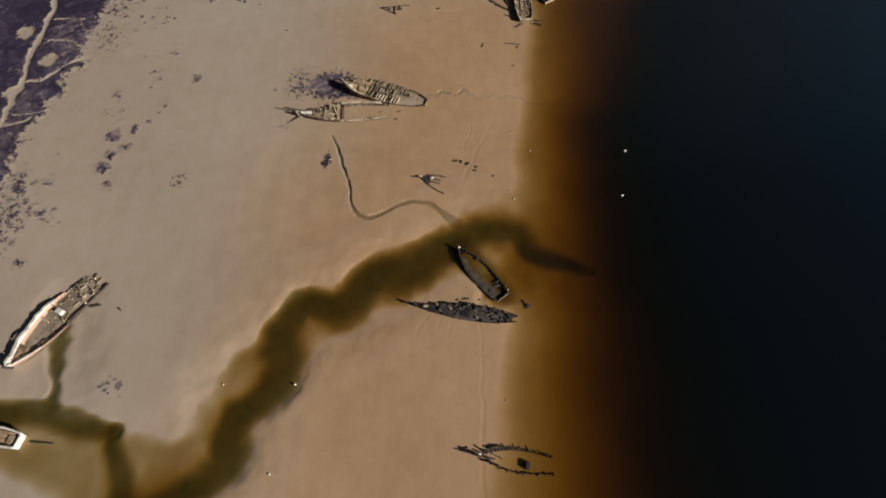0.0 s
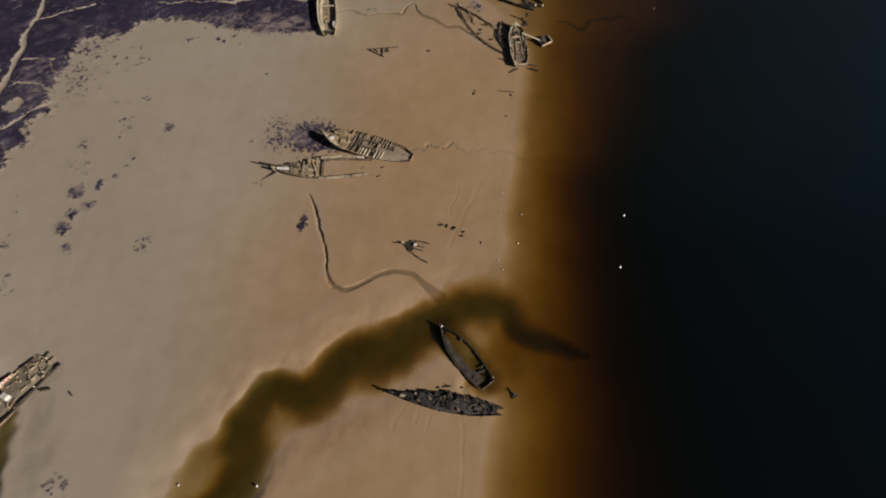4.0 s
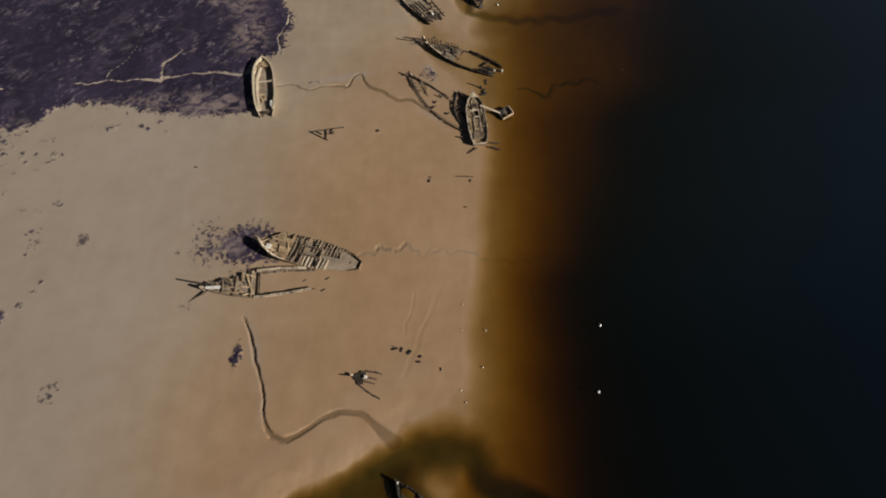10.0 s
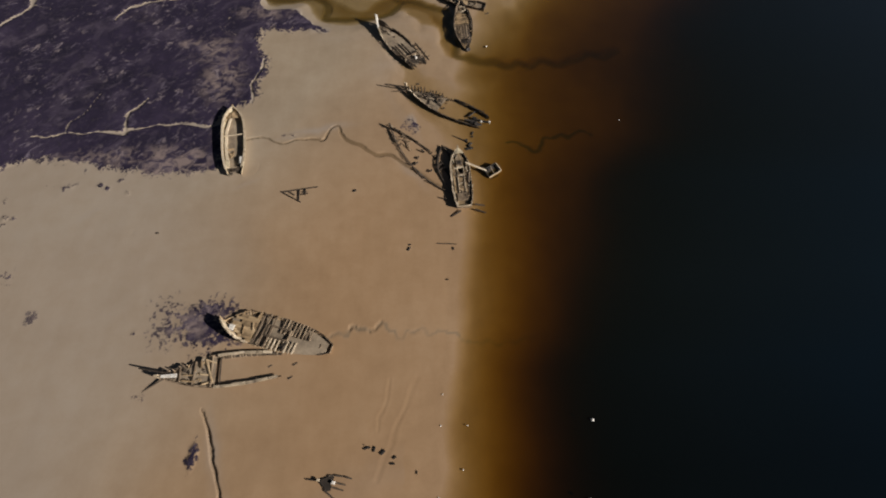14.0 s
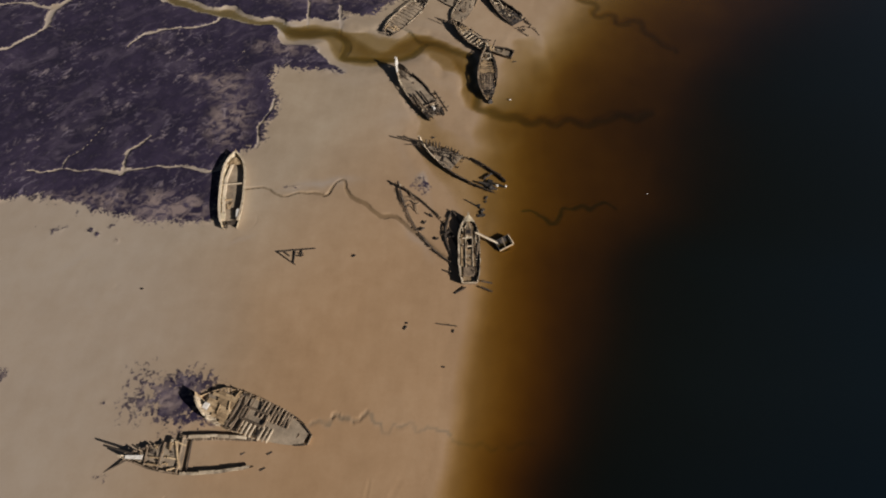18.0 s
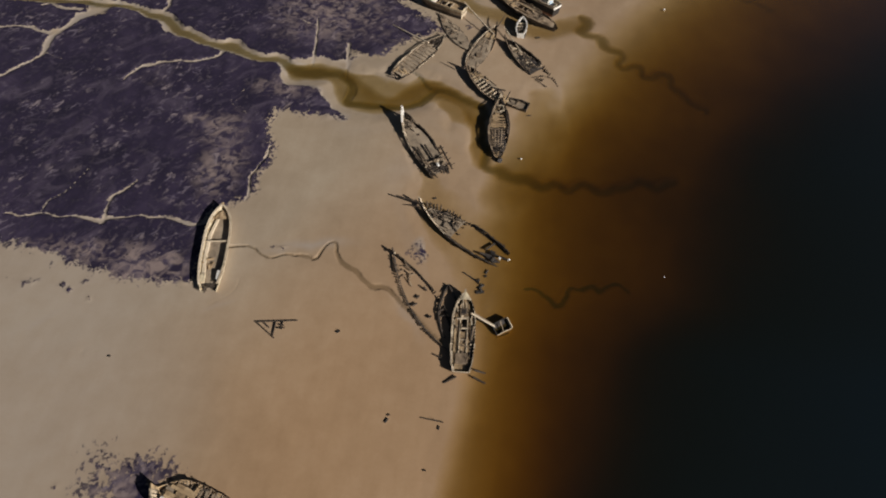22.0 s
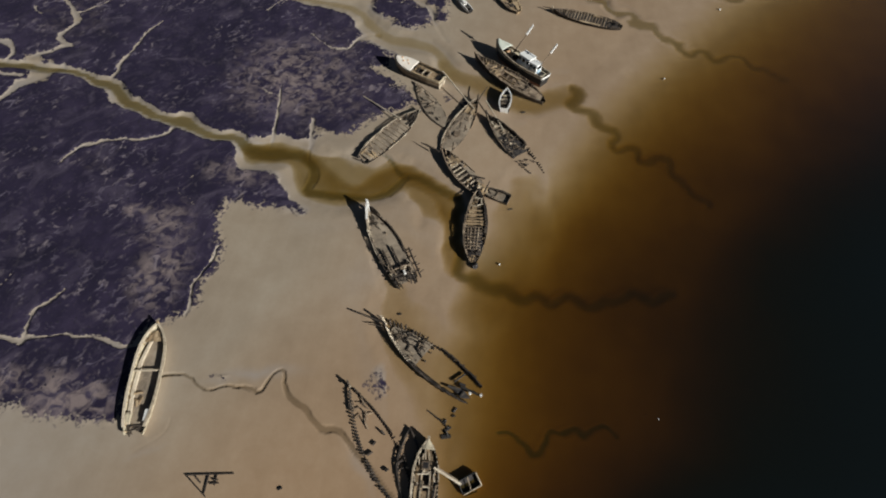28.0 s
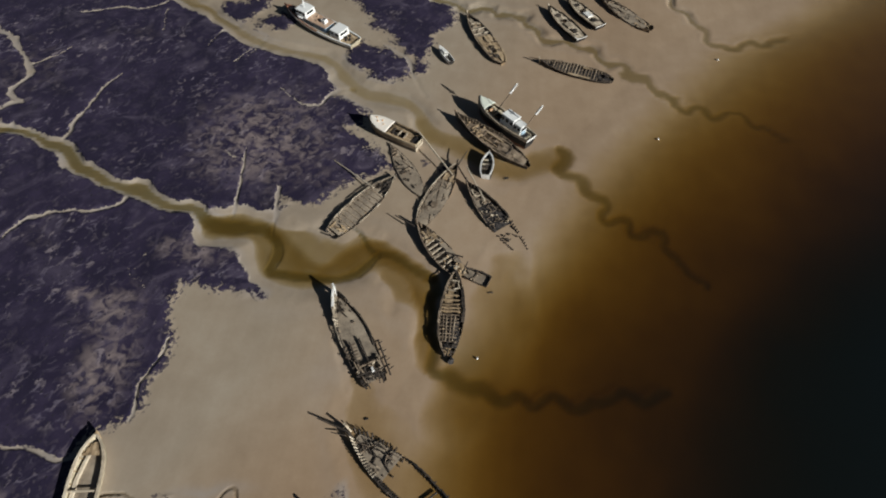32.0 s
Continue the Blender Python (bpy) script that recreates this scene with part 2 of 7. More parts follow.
    mask = math_node(nt, "MULTIPLY", mask, math_node(nt, "ADD", 0.28, math_node(nt, "MULTIPLY", at.outputs["Fac"], 1.25), True))
    col = mix(nt, mask, mud, plants)
    nt.links.new(col, b.inputs["Base Color"])
    rough = math_node(nt, "ADD", 0.62, math_node(nt, "MULTIPLY", mask, 0.3))
    nt.links.new(rough, b.inputs["Roughness"])
    b.inputs["Specular IOR Level"].default_value = 0.3
    h = math_node(nt, "ADD", math_node(nt, "MULTIPLY", fine, 0.6), math_node(nt, "MULTIPLY", grit, 0.15))
    h = math_node(nt, "MULTIPLY", h, math_node(nt, "ADD", 0.12, math_node(nt, "MULTIPLY", mask, 1.5)))
    bump(nt, b, h, 0.5, 0.12)
    return m


def water_material():
    """Silty river water: light is lost along its depth, blue first."""
    m, nt, b = nodes_of("silty_water")
    out = nt.nodes["Material Output"]
    at = add(nt, "ShaderNodeAttribute", attr="depth")
    d = math_node(nt, "MAXIMUM", at.outputs["Fac"], 0.0)
    comb = nt.nodes.new("ShaderNodeCombineColor")
    for i, (k, q) in enumerate(WATER_LOSS):
        loss = math_node(nt, "MULTIPLY", d, math_node(nt, "ADD", math_node(nt, "MULTIPLY", d, q), k))
        nt.links.new(math_node(nt, "EXPONENT", math_node(nt, "MULTIPLY", loss, -1.0), 0.0), comb.inputs[i])
    clear = nt.nodes.new("ShaderNodeBsdfTransparent")
    nt.links.new(comb.outputs[0], clear.inputs[0])
    gone = math_node(nt, "SUBTRACT", 1.0, math_node(nt, "EXPONENT", math_node(nt, "MULTIPLY", d, -1.2), 0.0))
    silt = nt.nodes.new("ShaderNodeBsdfDiffuse")
    # over deep water the blue diffuse stands in for reflected sky
    deep = math_node(nt, "MULTIPLY", math_node(nt, "SUBTRACT", d, 1.3), 0.28, True)
    murk = add(nt, "ShaderNodeAttribute", attr="murk")
    haze = mix(nt, deep, mix(nt, gone, (0.0, 0.0, 0.0), SILT_COLOUR), DEEP_SKY_COLOUR)
    nt.links.new(mix(nt, murk.outputs["Fac"], (0.0, 0.0, 0.0), haze), silt.inputs[0])
    body = nt.nodes.new("ShaderNodeAddShader")
    nt.links.new(clear.outputs[0], body.inputs[0])
    nt.links.new(silt.outputs[0], body.inputs[1])
    gloss = nt.nodes.new("ShaderNodeBsdfGlossy")
    gloss.inputs["Roughness"].default_value = 0.12
    ripple = noise_of(nt, 0.9, 4, 0.6)
    bp = nt.nodes.new("ShaderNodeBump")
    bp.inputs["Strength"].default_value, bp.inputs["Distance"].default_value = 0.25, 0.05
    nt.links.new(ripple, bp.inputs["Height"])
    nt.links.new(bp.outputs[0], gloss.inputs["Normal"])
    lw = nt.nodes.new("ShaderNodeLayerWeight")
    lw.inputs["Blend"].default_value = 0.5
    shine = math_node(nt, "ADD", 0.028, math_node(nt, "MULTIPLY", math_node(nt, "POWER", lw.outputs["Facing"], 4.0), 3.1))
    # a film of water a few millimetres thick on the mud does not mirror
    film = math_node(nt, "MULTIPLY", d, 6.0, True)
    fac = math_node(nt, "MULTIPLY", shine, film)
    top = nt.nodes.new("ShaderNodeMixShader")
    nt.links.new(fac, top.inputs[0])
    nt.links.new(body.outputs[0], top.inputs[1])
    nt.links.new(gloss.outputs[0], top.inputs[2])
    nt.links.new(top.outputs[0], out.inputs["Surface"])
    return m


WATER_LOSS = ((0.98, 0.46), (1.6, 0.26), (4.0, 0.0))   # by metre and by square metre: red, green, blue
ALGAE = (0.102, 0.116, 0.1)
# silt in the water; blue of reflected sky painted over the deep part
SILT_COLOUR, DEEP_SKY_COLOUR = (0.0058, 0.0074, 0.0058), (0.0048, 0.0106, 0.0172)
MUD = ground_material()
WATER = water_material()


# ---- the lie of the land ----
def polyline(text):
    return np.array([[float(v) for v in p.split(",")] for p in text.split()])


# edge of the river, and the line where its bed is lost from sight: x, y
SHORE = polyline("3.2,-50 4.6,12.3 6.2,26.6 7.9,36.2 11.2,55 12.9,72.8 14.6,92.4 15.6,102.9 16.6,112 17.4,122 16.4,134 14.6,146.3 "
                 "14.4,155 18.0,163 23.2,170 28.6,183 37,203 44,217 52.5,229 65,247.8 90,268 140,330")
DEEP = polyline("30,-50 30.5,11.5 31,47 33,86 38,95 41,105 45,125 54,136 59,157 66,173 86,194 112,217 140,236 180,262 260,330")
# creeks: centre line and half width; depth of the bed under the water
CREEKS = {
    "south_shelf": (0.15, "-60,-5,9.9 -48,5,9.9 -41,12.3,9.35 -35.5,18.5,7.7 -33,26,7.26 -29.5,32.5,7.04 -26.3,37.2,7.7 -22.5,41,7.7 -18.2,42,7.04 -13.5,45.8,7.04 "
                          "-8.5,47.6,7.04 -2.5,50.5,7.04 2.7,54.1,7.7 10.2,57.8,8.8 14.6,52.3,8.8"),
    "pool_shelf": (0.15, "-110,26,4 -90,24,5 -72,22,6 -60,18,8 -52,16,9 -46,10,10 -44,-2,12"),
    "south": (0.27, "-60,-4,3.97 -45,6,3.71 -37.3,12.3,3.62 -34.5,14.8,3.24 -31.5,16.7,2.84 -33.7,19.1,3.33 -32.7,22.8,2.94 -30.2,25.2,2.88 -26.8,28.0,3.51 -26.5,31.8,3.58 -28.1,36.2,3.67 -26.6,40.6,3.51 -23.8,43.9,3.32 -19.1,41.5,3.52 -15.8,43.9,3.44 -13.1,48.2,4.17 -8.6,48.4,4.43 -4.5,50.3,4.48 -0.9,53.5,3.75 3.3,56.0,3.25 8.1,57.6,3.83 12.6,58.4,3.4 15.6,55.5,2.6 17.2,52.6,2.4 20,51.2,2.1 23.5,50.9,1.4 27,50.4,0.7"),
    "pool": (0.2, "-95,25,2.3 -82,23.5,2.2 -69.6,23.2,2.13 -64.5,23.7,1.96 -59.8,23.2,2.31 -55.7,21.4,2.28 -51.1,20.8,1.57"),
    "inlet_shelf": (-0.07, "-64.5,41,5 -63.5,34.2,5.5 -62.8,30.3,6 -62,24.5,6"),
    "inlet": (0.17, "-63.8,37.4,1.1 -63.5,34.2,1.2 -62.8,30.3,1.25 -62.1,26.6,1.27 -62,24.5,1.68"),
    "rill": (-0.02, "-23.5,82.5,0.04 -22.2,79.3,0.15 -21.3,76.7,0.15 -21.1,74.7,0.17 -19.8,71.7,0.17 -18.2,68.8,0.17 -17.8,66.5,0.19 -17.8,63.9,0.22 -16.9,61.9,0.40 -14.8,60.3,0.44 -12.9,60.9,0.40 -10.9,62.0,0.44 -9.2,63.2,0.44 -7.5,64.1,0.49 -5.8,64.6,0.49 -4.0,64.3,0.49 -2.2,64.1,0.53 -0.9,62.9,0.64 0.5,61.1,0.88 2.2,59.6,1.11"),
    "mid": (-0.02, "-24.7,138.2,0.19 -23.3,138.9,0.19 -20.0,138.4,0.19 -17.4,136.9,0.19 -15.7,136.4,0.19 -13.4,137.8,0.19 -10.2,137.9,0.19 -8.5,137.1,0.21 -6.9,139.5,0.22 -5.7,141.2,0.22 -4.5,140.6,0.22 -4.5,138.7,0.32 -3.4,137.1,0.43 -1.7,136.0,0.49 0.1,135.4,0.49 1.3,133.9,0.49 3.1,132.7,0.42 5.4,133.5,0.48 6.8,132.9,0.42 9.3,129.7,0.35 12.7,126.3,0.35 16.4,123.7,0.29"),
    "north": (0.12, "-130,206,1.16 -95,204.5,1.39 -72.9,204.4,1.16 -68.5,203.1,1.16 -64.2,202.1,1.39 -60.6,201.1,1.97 -57.7,198.7,1.86 -53.8,195.7,1.51 -48.2,193.6,1.28 -44.1,192.3,1.39 -40.7,192.6,2.09 -38.9,191.5,1.75 -36.9,190.4,1.51 -32.5,189.1,1.28 -27.9,189.1,1.39 -25.5,187.0,1.63 -22.2,185.5,1.86 -19.0,185.6,1.86 -15.8,186.2,1.51 -13.2,186.5,1.39 -10.7,184.3,1.16 -9.9,180.7,1.51 -10.4,177.6,1.05 -7.4,177.3,1.05 -3.8,177.2,1.05 -0.4,177.2,0.93 3.1,176.9,0.93 5.9,179.6,0.93 7.9,183.2,0.93 10.5,184.0,1.05 14.0,182.3,1.05 17.3,180.7,1.16 19.3,179.8,1.05"),
    "north_shelf": (0.15, "-22.7,185.4,4.06 -17.0,186.5,4.22 -12.8,185.3,4.71 -10.4,180.6,6.01 -4.9,177.7,5.04 -0.2,177.7,4.06 3.7,181.1,4.88 7.5,183.4,4.39 11.7,183.2,3.25 16.8,180.6,2.92 18.0,175.3,2.27 19.1,169.0,2.11 20.5,164.1,2.11"),
    "north_mouth": (0.15, "19.3,179.8,1.17 20.2,175.5,1.04 20.2,170.1,1.04 20.8,165.1,0.91 22.6,161.9,0.91 24.5,161.7,1.82 29.3,159.4,1.56 33.8,160.4,1.17 37.5,159,0.91 42.8,160.6,0.91 47.3,159.7,0.91 50,161.9,0.91 59,162.9,0.91"),
    "far": (0.01, "-36.8,242.5,0.33 -26.7,236.7,0.44 -18.2,235.5,0.44 -10.9,233.1,0.55 -6.3,226.9,0.66 -2.4,223.4,0.88 4.1,222.4,0.99 9.3,221.6,1.1 11.9,218.9,1.1 11.7,215.2,0.99 16.0,212.2,0.99 21.5,211.0,0.99 24.8,207.8,0.99 29.0,205.2,0.88 33.5,205.8,0.77 37.5,208.3,0.55 40.9,209.8,0.66"),
    "far_shelf": (0.05, "-100,275,2.88 -58.9,255.6,2.88 -38.5,243.4,1.58 -32.9,238.8,2.16 -26.6,236.3,2.16 -18.1,235.2,2.16 -11.1,233.9,2.45 -7.0,228.3,2.59 -2.5,223.7,3.02 5.3,222.9,3.17 10.0,221.0,2.88 12.0,217.4,2.74 14.3,213.6,3.17 19.0,212.2,3.74 25.1,210.5,3.74 28.9,206.1,3.31 34.6,206.8,3.6 39.7,211.2,3.74"),
    "north_spur": (0.09, "1.3,188.7,0.3 3.4,188.1,0.5 5.3,186.2,0.5 6.9,183.9,0.7 7.9,183.2,0.8"),
    "flood_shelf": (0.15, "9.5,42.6,2.2 11.5,45.5,3.2 12.6,49,3.4 14.5,52,3.4"),
    "basin": (0.26, "10,44.6,2.2 6.9,48.9,2.9 3.6,53,2.4"),
    "far_pool": (0.05, "12,216,2.16 16,212.5,2.88 20,211,3.36 25,209.5,3.36 29,205.5,3.36 34,206.5,3.12 38,209,2.88 42,209,2.64"),
    "far_mouth": (0.15, "41.5,212.8,1.0 43,209.5,1.7 42.6,207.7,1.5 46,203.8,1.4 48.7,202,0.9 49.7,196.7,0.8 54.5,196.6,0.9 56.4,192.9,0.9 61.8,194.9,0.9 62.3,188.7,0.8 65.3,187.8,0.7 66.8,183.3,0.6"),
    "edge": (0.08, "-20,275,1.5 14.1,257.6,1.7 22.8,256.4,1.7 31.2,256.3,1.9 37.1,247.3,1.6 49.1,244.7,1.8 55.4,237.7,1.6 62.7,233,1 68.3,226.7,1 74.6,229.2,0.9 80.3,226.5,0.8 90.3,222.7,0.7"),
    "last": (0.06, "60,280,1.2 68.1,266.5,1.1 73.1,260.3,1.1 75.1,254,0.9 79.7,248.4,0.9 86.7,251.3,0.9 95.2,254.4,0.8"),
    "silt": (0.03, "30,135.5,0.4 33.5,135.7,0.5 35.3,132.7,0.5 37.4,134.1,0.5 38.7,137,0.5 44.7,137.5,0.5 48.2,137.5,0.4"),
    "pool_arm": (0.2, "-51.1,20.8,1.22 -50.7,17.9,1.38 -47.5,13.1,2.00 -47.6,6,3.2 -52,-4,4"),
    "slick": (0.05, "6.5,164,1.6 10,157,3.4 13.5,150,5.0 17.5,144,5.0 20.5,137,4.2 21,131,3"),
    "lee_shelf": (0.06, "26,158,4 28.5,166,5 30.5,175,4.2 32,184,3"),
    "bend_shelf": (0.1, "-9,186,3 -4,182.5,4.2 2,182,4.2 6,184.5,3.6 12,180,3.6 15.5,175,3.4"),
    "wiggle": (-0.04, "-3.9,93.2,0.21 0.9,95.7,0.21 1.9,94,0.21 4.9,96.1,0.21 5.9,93.6,0.21 8.3,92.5,0.21 9.3,94.2,0.21 12.3,94.1,0.21 13.2,92.8,0.21 15.7,93.4,0.21 "
                     "18.6,92.2,0.21 20.4,91.1,0.21 23.5,92.2,0.21 26.3,91,0.21 30.3,91.7,0.21"),
}
# bare gullies through the marsh
GULLIES = [
    "-112,214,0.5 -98.5,213.3,0.58 -93.7,212.4,0.65 -89.1,211,0.72 -87.9,207,0.58 -89.1,204.1,0.5 -92,202,0.43",
    "-91.4,224.9,0.22 -90.6,224.3,0.36 -87.1,221.6,0.14",
    "-98,133,0.43 -91,136.5,0.36 -85,138.8,0.25",
    "-30.4,236.1,0.32 -32.4,232.8,0.24 -33.5,229.8,0.16",
    "-4.5,224.6,0.56 -7.1,224.6,0.56 -9.2,222.2,0.48 -10.9,218.9,0.4 -13.4,218.6,0.32 -15.4,219.2,0.24 -18.0,221.5,0.1 -20.3,223.0,0.16",
    "-1.4,241.0,0.4 2.8,238.7,0.4 5.4,237.0,0.4 6.4,234.0,0.32 8.8,229.3,0.4 11.9,225.1,0.56",
    "-57.2,251.1,0.48 -52.5,250.6,0.56 -47.5,248.9,0.56 -40.6,245.3,0.72 -37.0,242.9,0.72",
    "-57.7,195.7,0.4 -59.6,197.7,0.48 -61.2,199.8,0.4",
    "-5.1,237.1,0.1 -1.0,237.0,0.16 3.1,236.7,0.16",
    "-93.0,234.2,0.68 -89.2,232.6,0.67 -84.2,227.2,0.53 -80.3,223.8,0.65 -77.4,221.3,0.77 -77.8,219.0,0.51 -79.5,215.9,0.63 -79.7,214.6,0.62 -77.4,213.1,0.50 -75.3,212.9,0.37 -77.4,211.9,0.49 -79.7,210.3,0.61",
    "-80.0,223.2,0.39 -77.1,225.5,0.33 -74.2,228.0,0.26 -72.9,231.5,0.13",
    "-61.1,204.2,0.59 -60.9,206.7,0.48 -60.8,209.7,0.42 -60.5,211.7,0.43 -59.5,215.3,0.37 -58.8,219.5,0.38 -57.8,221.8,0.19 -56.6,223.8,0.10",
    "-76.0,243.7,0.28 -69.4,245.4,0.35 -66.6,247.3,0.35 -62.5,246.2,0.35 -59.4,247.7,0.35 -56.5,249.6,0.28",
    "-55.3,246.4,0.28 -54.4,242.1,0.21 -54.3,238.3,0.11",
    "-38.3,240.9,0.41 -40.0,239.6,0.27 -40.8,237.1,0.20 -41.4,234.6,0.11",
    "-28.7,239.0,0.40 -29.4,236.8,0.33 -30.5,234.3,0.26 -31.3,231.6,0.10",
    "-41.6,190.0,0.55 -42.1,188.6,0.49 -43.6,187.6,0.44 -47.1,186.5,0.38 -51.5,186.2,0.38 -55.8,185.6,0.38 -58.4,183.9,0.38 -60.2,182.0,0.32 -61.3,180.0,0.26 -61.9,178.0,0.16",
    "-23.3,205.6,0.18 -22.6,201.9,0.25 -22.2,198.2,0.28 -21.0,194.1,0.28 -19.9,191.5,0.33 -20.1,188.8,0.38 -20.3,187.4,0.43",
    "-28.6,205.0,0.12 -26.8,203.4,0.17 -23.6,202.5,0.17 -22.6,201.9,0.17",
    "-13.4,196.4,0.34 -13.1,193.7,0.39 -12.7,191.0,0.38 -12.1,187.8,0.32 -11.8,185.9,0.32",
    "-22.5,162.9,0.19 -23.6,160.5,0.23 -24.7,158.9,0.23 -24.9,157.1,0.28 -24.8,155.7,0.32 -25.2,154.3,0.32 -24.9,152.5,0.31 -24.6,150.3,0.31 -24.9,148.9,0.26",
    "-35.3,175.1,0.08 -33.8,173.5,0.15 -32.5,172.9,0.20",
    "-35.8,177.0,0.08 -34.7,178.2,0.16 -34.1,178.8,0.08",
    "-82.9,185.1,0.26 -80.4,184.2,0.20 -77.7,183.7,0.08",
    "-90.1,176.6,0.45 -87.5,179.3,0.45 -84.9,182.3,0.46 -83.4,184.8,0.53 -84.1,189.0,0.80 -83.3,193.2,0.82 -81.2,197.7,1.11 -78.5,201.4,1.26 -74.3,205.2,0.99",
    "-99.0,192.9,0.34 -92.8,193.6,0.34 -88.7,192.6,0.41 -85.4,191.5,0.68",
    "-81.9,201.0,0.56 -85.4,200.6,0.49 -89.0,202.0,0.49 -90.9,203.3,0.42",
    "-62.0,142.3,0.27 -62.1,143.9,0.22 -61.9,145.1,0.22 -60.3,146.5,0.13 -59.3,148.1,0.17 -58.6,151.1,0.14 -58.5,152.8,0.11 -58.0,155.1,0.07",
    "-50.5,141.2,0.54 -50.8,142.8,0.43 -51.1,146.5,0.44 -50.0,148.1,0.44 -48.6,150.3,0.34 -48.1,151.4,0.11",
    "-69.4,140.8,0.16 -65.1,141.3,0.22 -62.0,141.8,0.32 -58.7,140.9,0.21 -55.0,141.4,0.27 -50.5,141.4,0.43 -47.1,142.4,0.32 -43.2,142.5,0.32 -37.6,142.4,0.38 -31.0,142.6,0.43",
    "-36.3,175.1,0.07 -34.5,173.4,0.15 -32.3,172.4,0.15 -30.6,170.9,0.07",
    "-94.6,118.9,0.28 -91.3,119.4,0.28 -87.3,119.8,0.28",
    "-95.0,110.6,0.27 -92.9,112.3,0.27 -88.1,111.8,0.27 -84.5,109.2,0.27",
    "-93.9,97.3,0.38 -88.6,98.4,0.38 -87.1,102.1,0.39 -84.8,104.4,0.33 -82.0,105.7,0.39",
    "-93.1,87.4,0.24 -88.6,88.2,0.25 -85.8,89.1,0.25",
    "-94.4,84.6,0.36 -89.9,85.3,0.36 -88.3,87.4,0.37",
    "-97.6,127.3,0.71 -96.3,121.8,0.70 -96.1,115.3,0.75 -96.5,109.2,0.80 -96.6,105.3,0.79 -95.2,100.6,0.64 -94.7,96.0,0.76 -94.8,91.6,0.75 -94.3,85.8,0.85",
    "-87.8,119.4,0.14 -84.4,112.3,0.14",
    "-120,190,0.3 -110,193.5,0.3 -99.0,192.9,0.34",
    "-112,166,0.4 -101,171,0.42 -90.1,176.6,0.45",
    "-98,158,0.6 -98.7,145.5,0.7 -97.5,134.8,0.72 -97.6,127.3,0.71",
    "-94.3,85.8,0.85 -96,80,0.8 -100,72,0.7",
    "-93.0,234.2,0.68 -98,239,0.7 -108,246,0.7",
    "-79.7,210.3,0.61 -84,207,0.7 -82,204.5,0.9"]
# faint marks of the falling tide: shallow runnels on the open mud
RUNNELS = ["-63.8,67.2,0.2 -63.0,61.4,0.2 -64.8,58.0,0.2 -66.5,56.3,0.2 -64.5,50.9,0.2", "6.4,39.3,0.25 6.7,31.3,0.25 5.7,23,0.25 5.6,5,0.25", "10.1,86,0.2 7.7,78.9,0.3 5.8,73.6,0.3 4.1,70.3,0.3", "5.9,85.6,0.2 4.9,80.8,0.2 4.1,77.2,0.2",
           "-2.8,40.4,0.2 -4.2,38.6,0.25 -4.8,36.6,0.2", "-0.8,39.6,0.2 -1.4,37.6,0.2", "1.2,39.2,0.2 0.6,37.0,0.2", "-20.8,132.3,0.15 -20.8,130.6,0.20 -21.7,128.6,0.20 -22.9,127.6,0.20 -24.3,126.3,0.20"]
# bare pans inside the western marsh: x, y, radius
PANS = [(-77.8, 203.4, 3.6), (-82.5, 206.5, 2.4), (-84.5, 191.5, 1.6), (-77.5, 221.5, 1.3), (-100.1, 114.1, 2.2), (-91.5, 104.9, 2.4), (-86.6, 91.4, 1.8), (-95.8, 93.7, 1.6)]
MARSH = [
    "-83.3,206 -64.2,205 -57.7,201.5 -48.2,196.6 -38.9,194.5 -32.5,192.1 -27,189.5 -22.5,183.5 -14.9,179.5 -9.9,173.1 -14.6,171.6 -21.4,174.6 -25.6,173.5 -25.3,167.5 -23,162.8 "
    "-23.9,155.5 -23.7,150.5 -27.2,147.6 -29.5,146.8 -30,141.7 -28.7,131.5 -38.2,129.3 -45,130 -54,132.9 -63.9,134.7 -73.2,132.8 -73.6,129.3 -84,127.1 -85.2,111.8 "
    "-83.5,101.5 -88,100.9 -98,99.5 -300,160 -300,250",
    "-112.3,127.8 -90,127.8 -88.1,123.9 -86,109.2 -82.2,101.9 -86.1,100 -83.3,94.6 -84.8,92.3 -86.8,86.4 -88.7,81.5 -87.8,75.4 -86.8,65.5 -89,60 -160,55 -300,140",
    "-86,203 -72.9,201 -64.2,199 -57.7,195.7 -48.2,190.6 -38.9,188.5 -32.5,187 -26.5,186 -22,189 -13.1,189.4 -13,194.6 -5.4,192.8 -2,198 2.1,200 7.3,203.5 1,209.3 "
    "-4,213.5 -0.6,214.5 0,217.6 -5.8,221.4 -8.4,222.2 -9.2,225.3 -10.2,229.8 -15.8,233.9 -23.5,235.2 -31.5,241.1 -42.3,243.9 -55.8,251.3 -77.4,263.2 -300,340 -300,220",
    "-7.2,237.9 -4.2,239.7 1.4,239 6.2,237.6 7,234.6 6.5,230 3.2,227.4 -2.2,228.3 -6.6,233.7", "-33,246.4 -27.3,250 -22.5,245.6 -25.6,242 -31.7,242.6", "-41.6,250.9 -31.7,255.3 -31.8,248.5 -36.2,244.6 -40.9,247.6",
    "-60,290 -48,262 -30,258 -18,259 -7.2,256 -5.3,251.8 -2.6,247.8 0.7,242.9 4.3,238.5 6,236.4 7.5,230.8 10.8,232.2 10.8,239 11.5,245.8 15.2,250.5 14,259.8 5,283.9 -20,420 -300,420"]
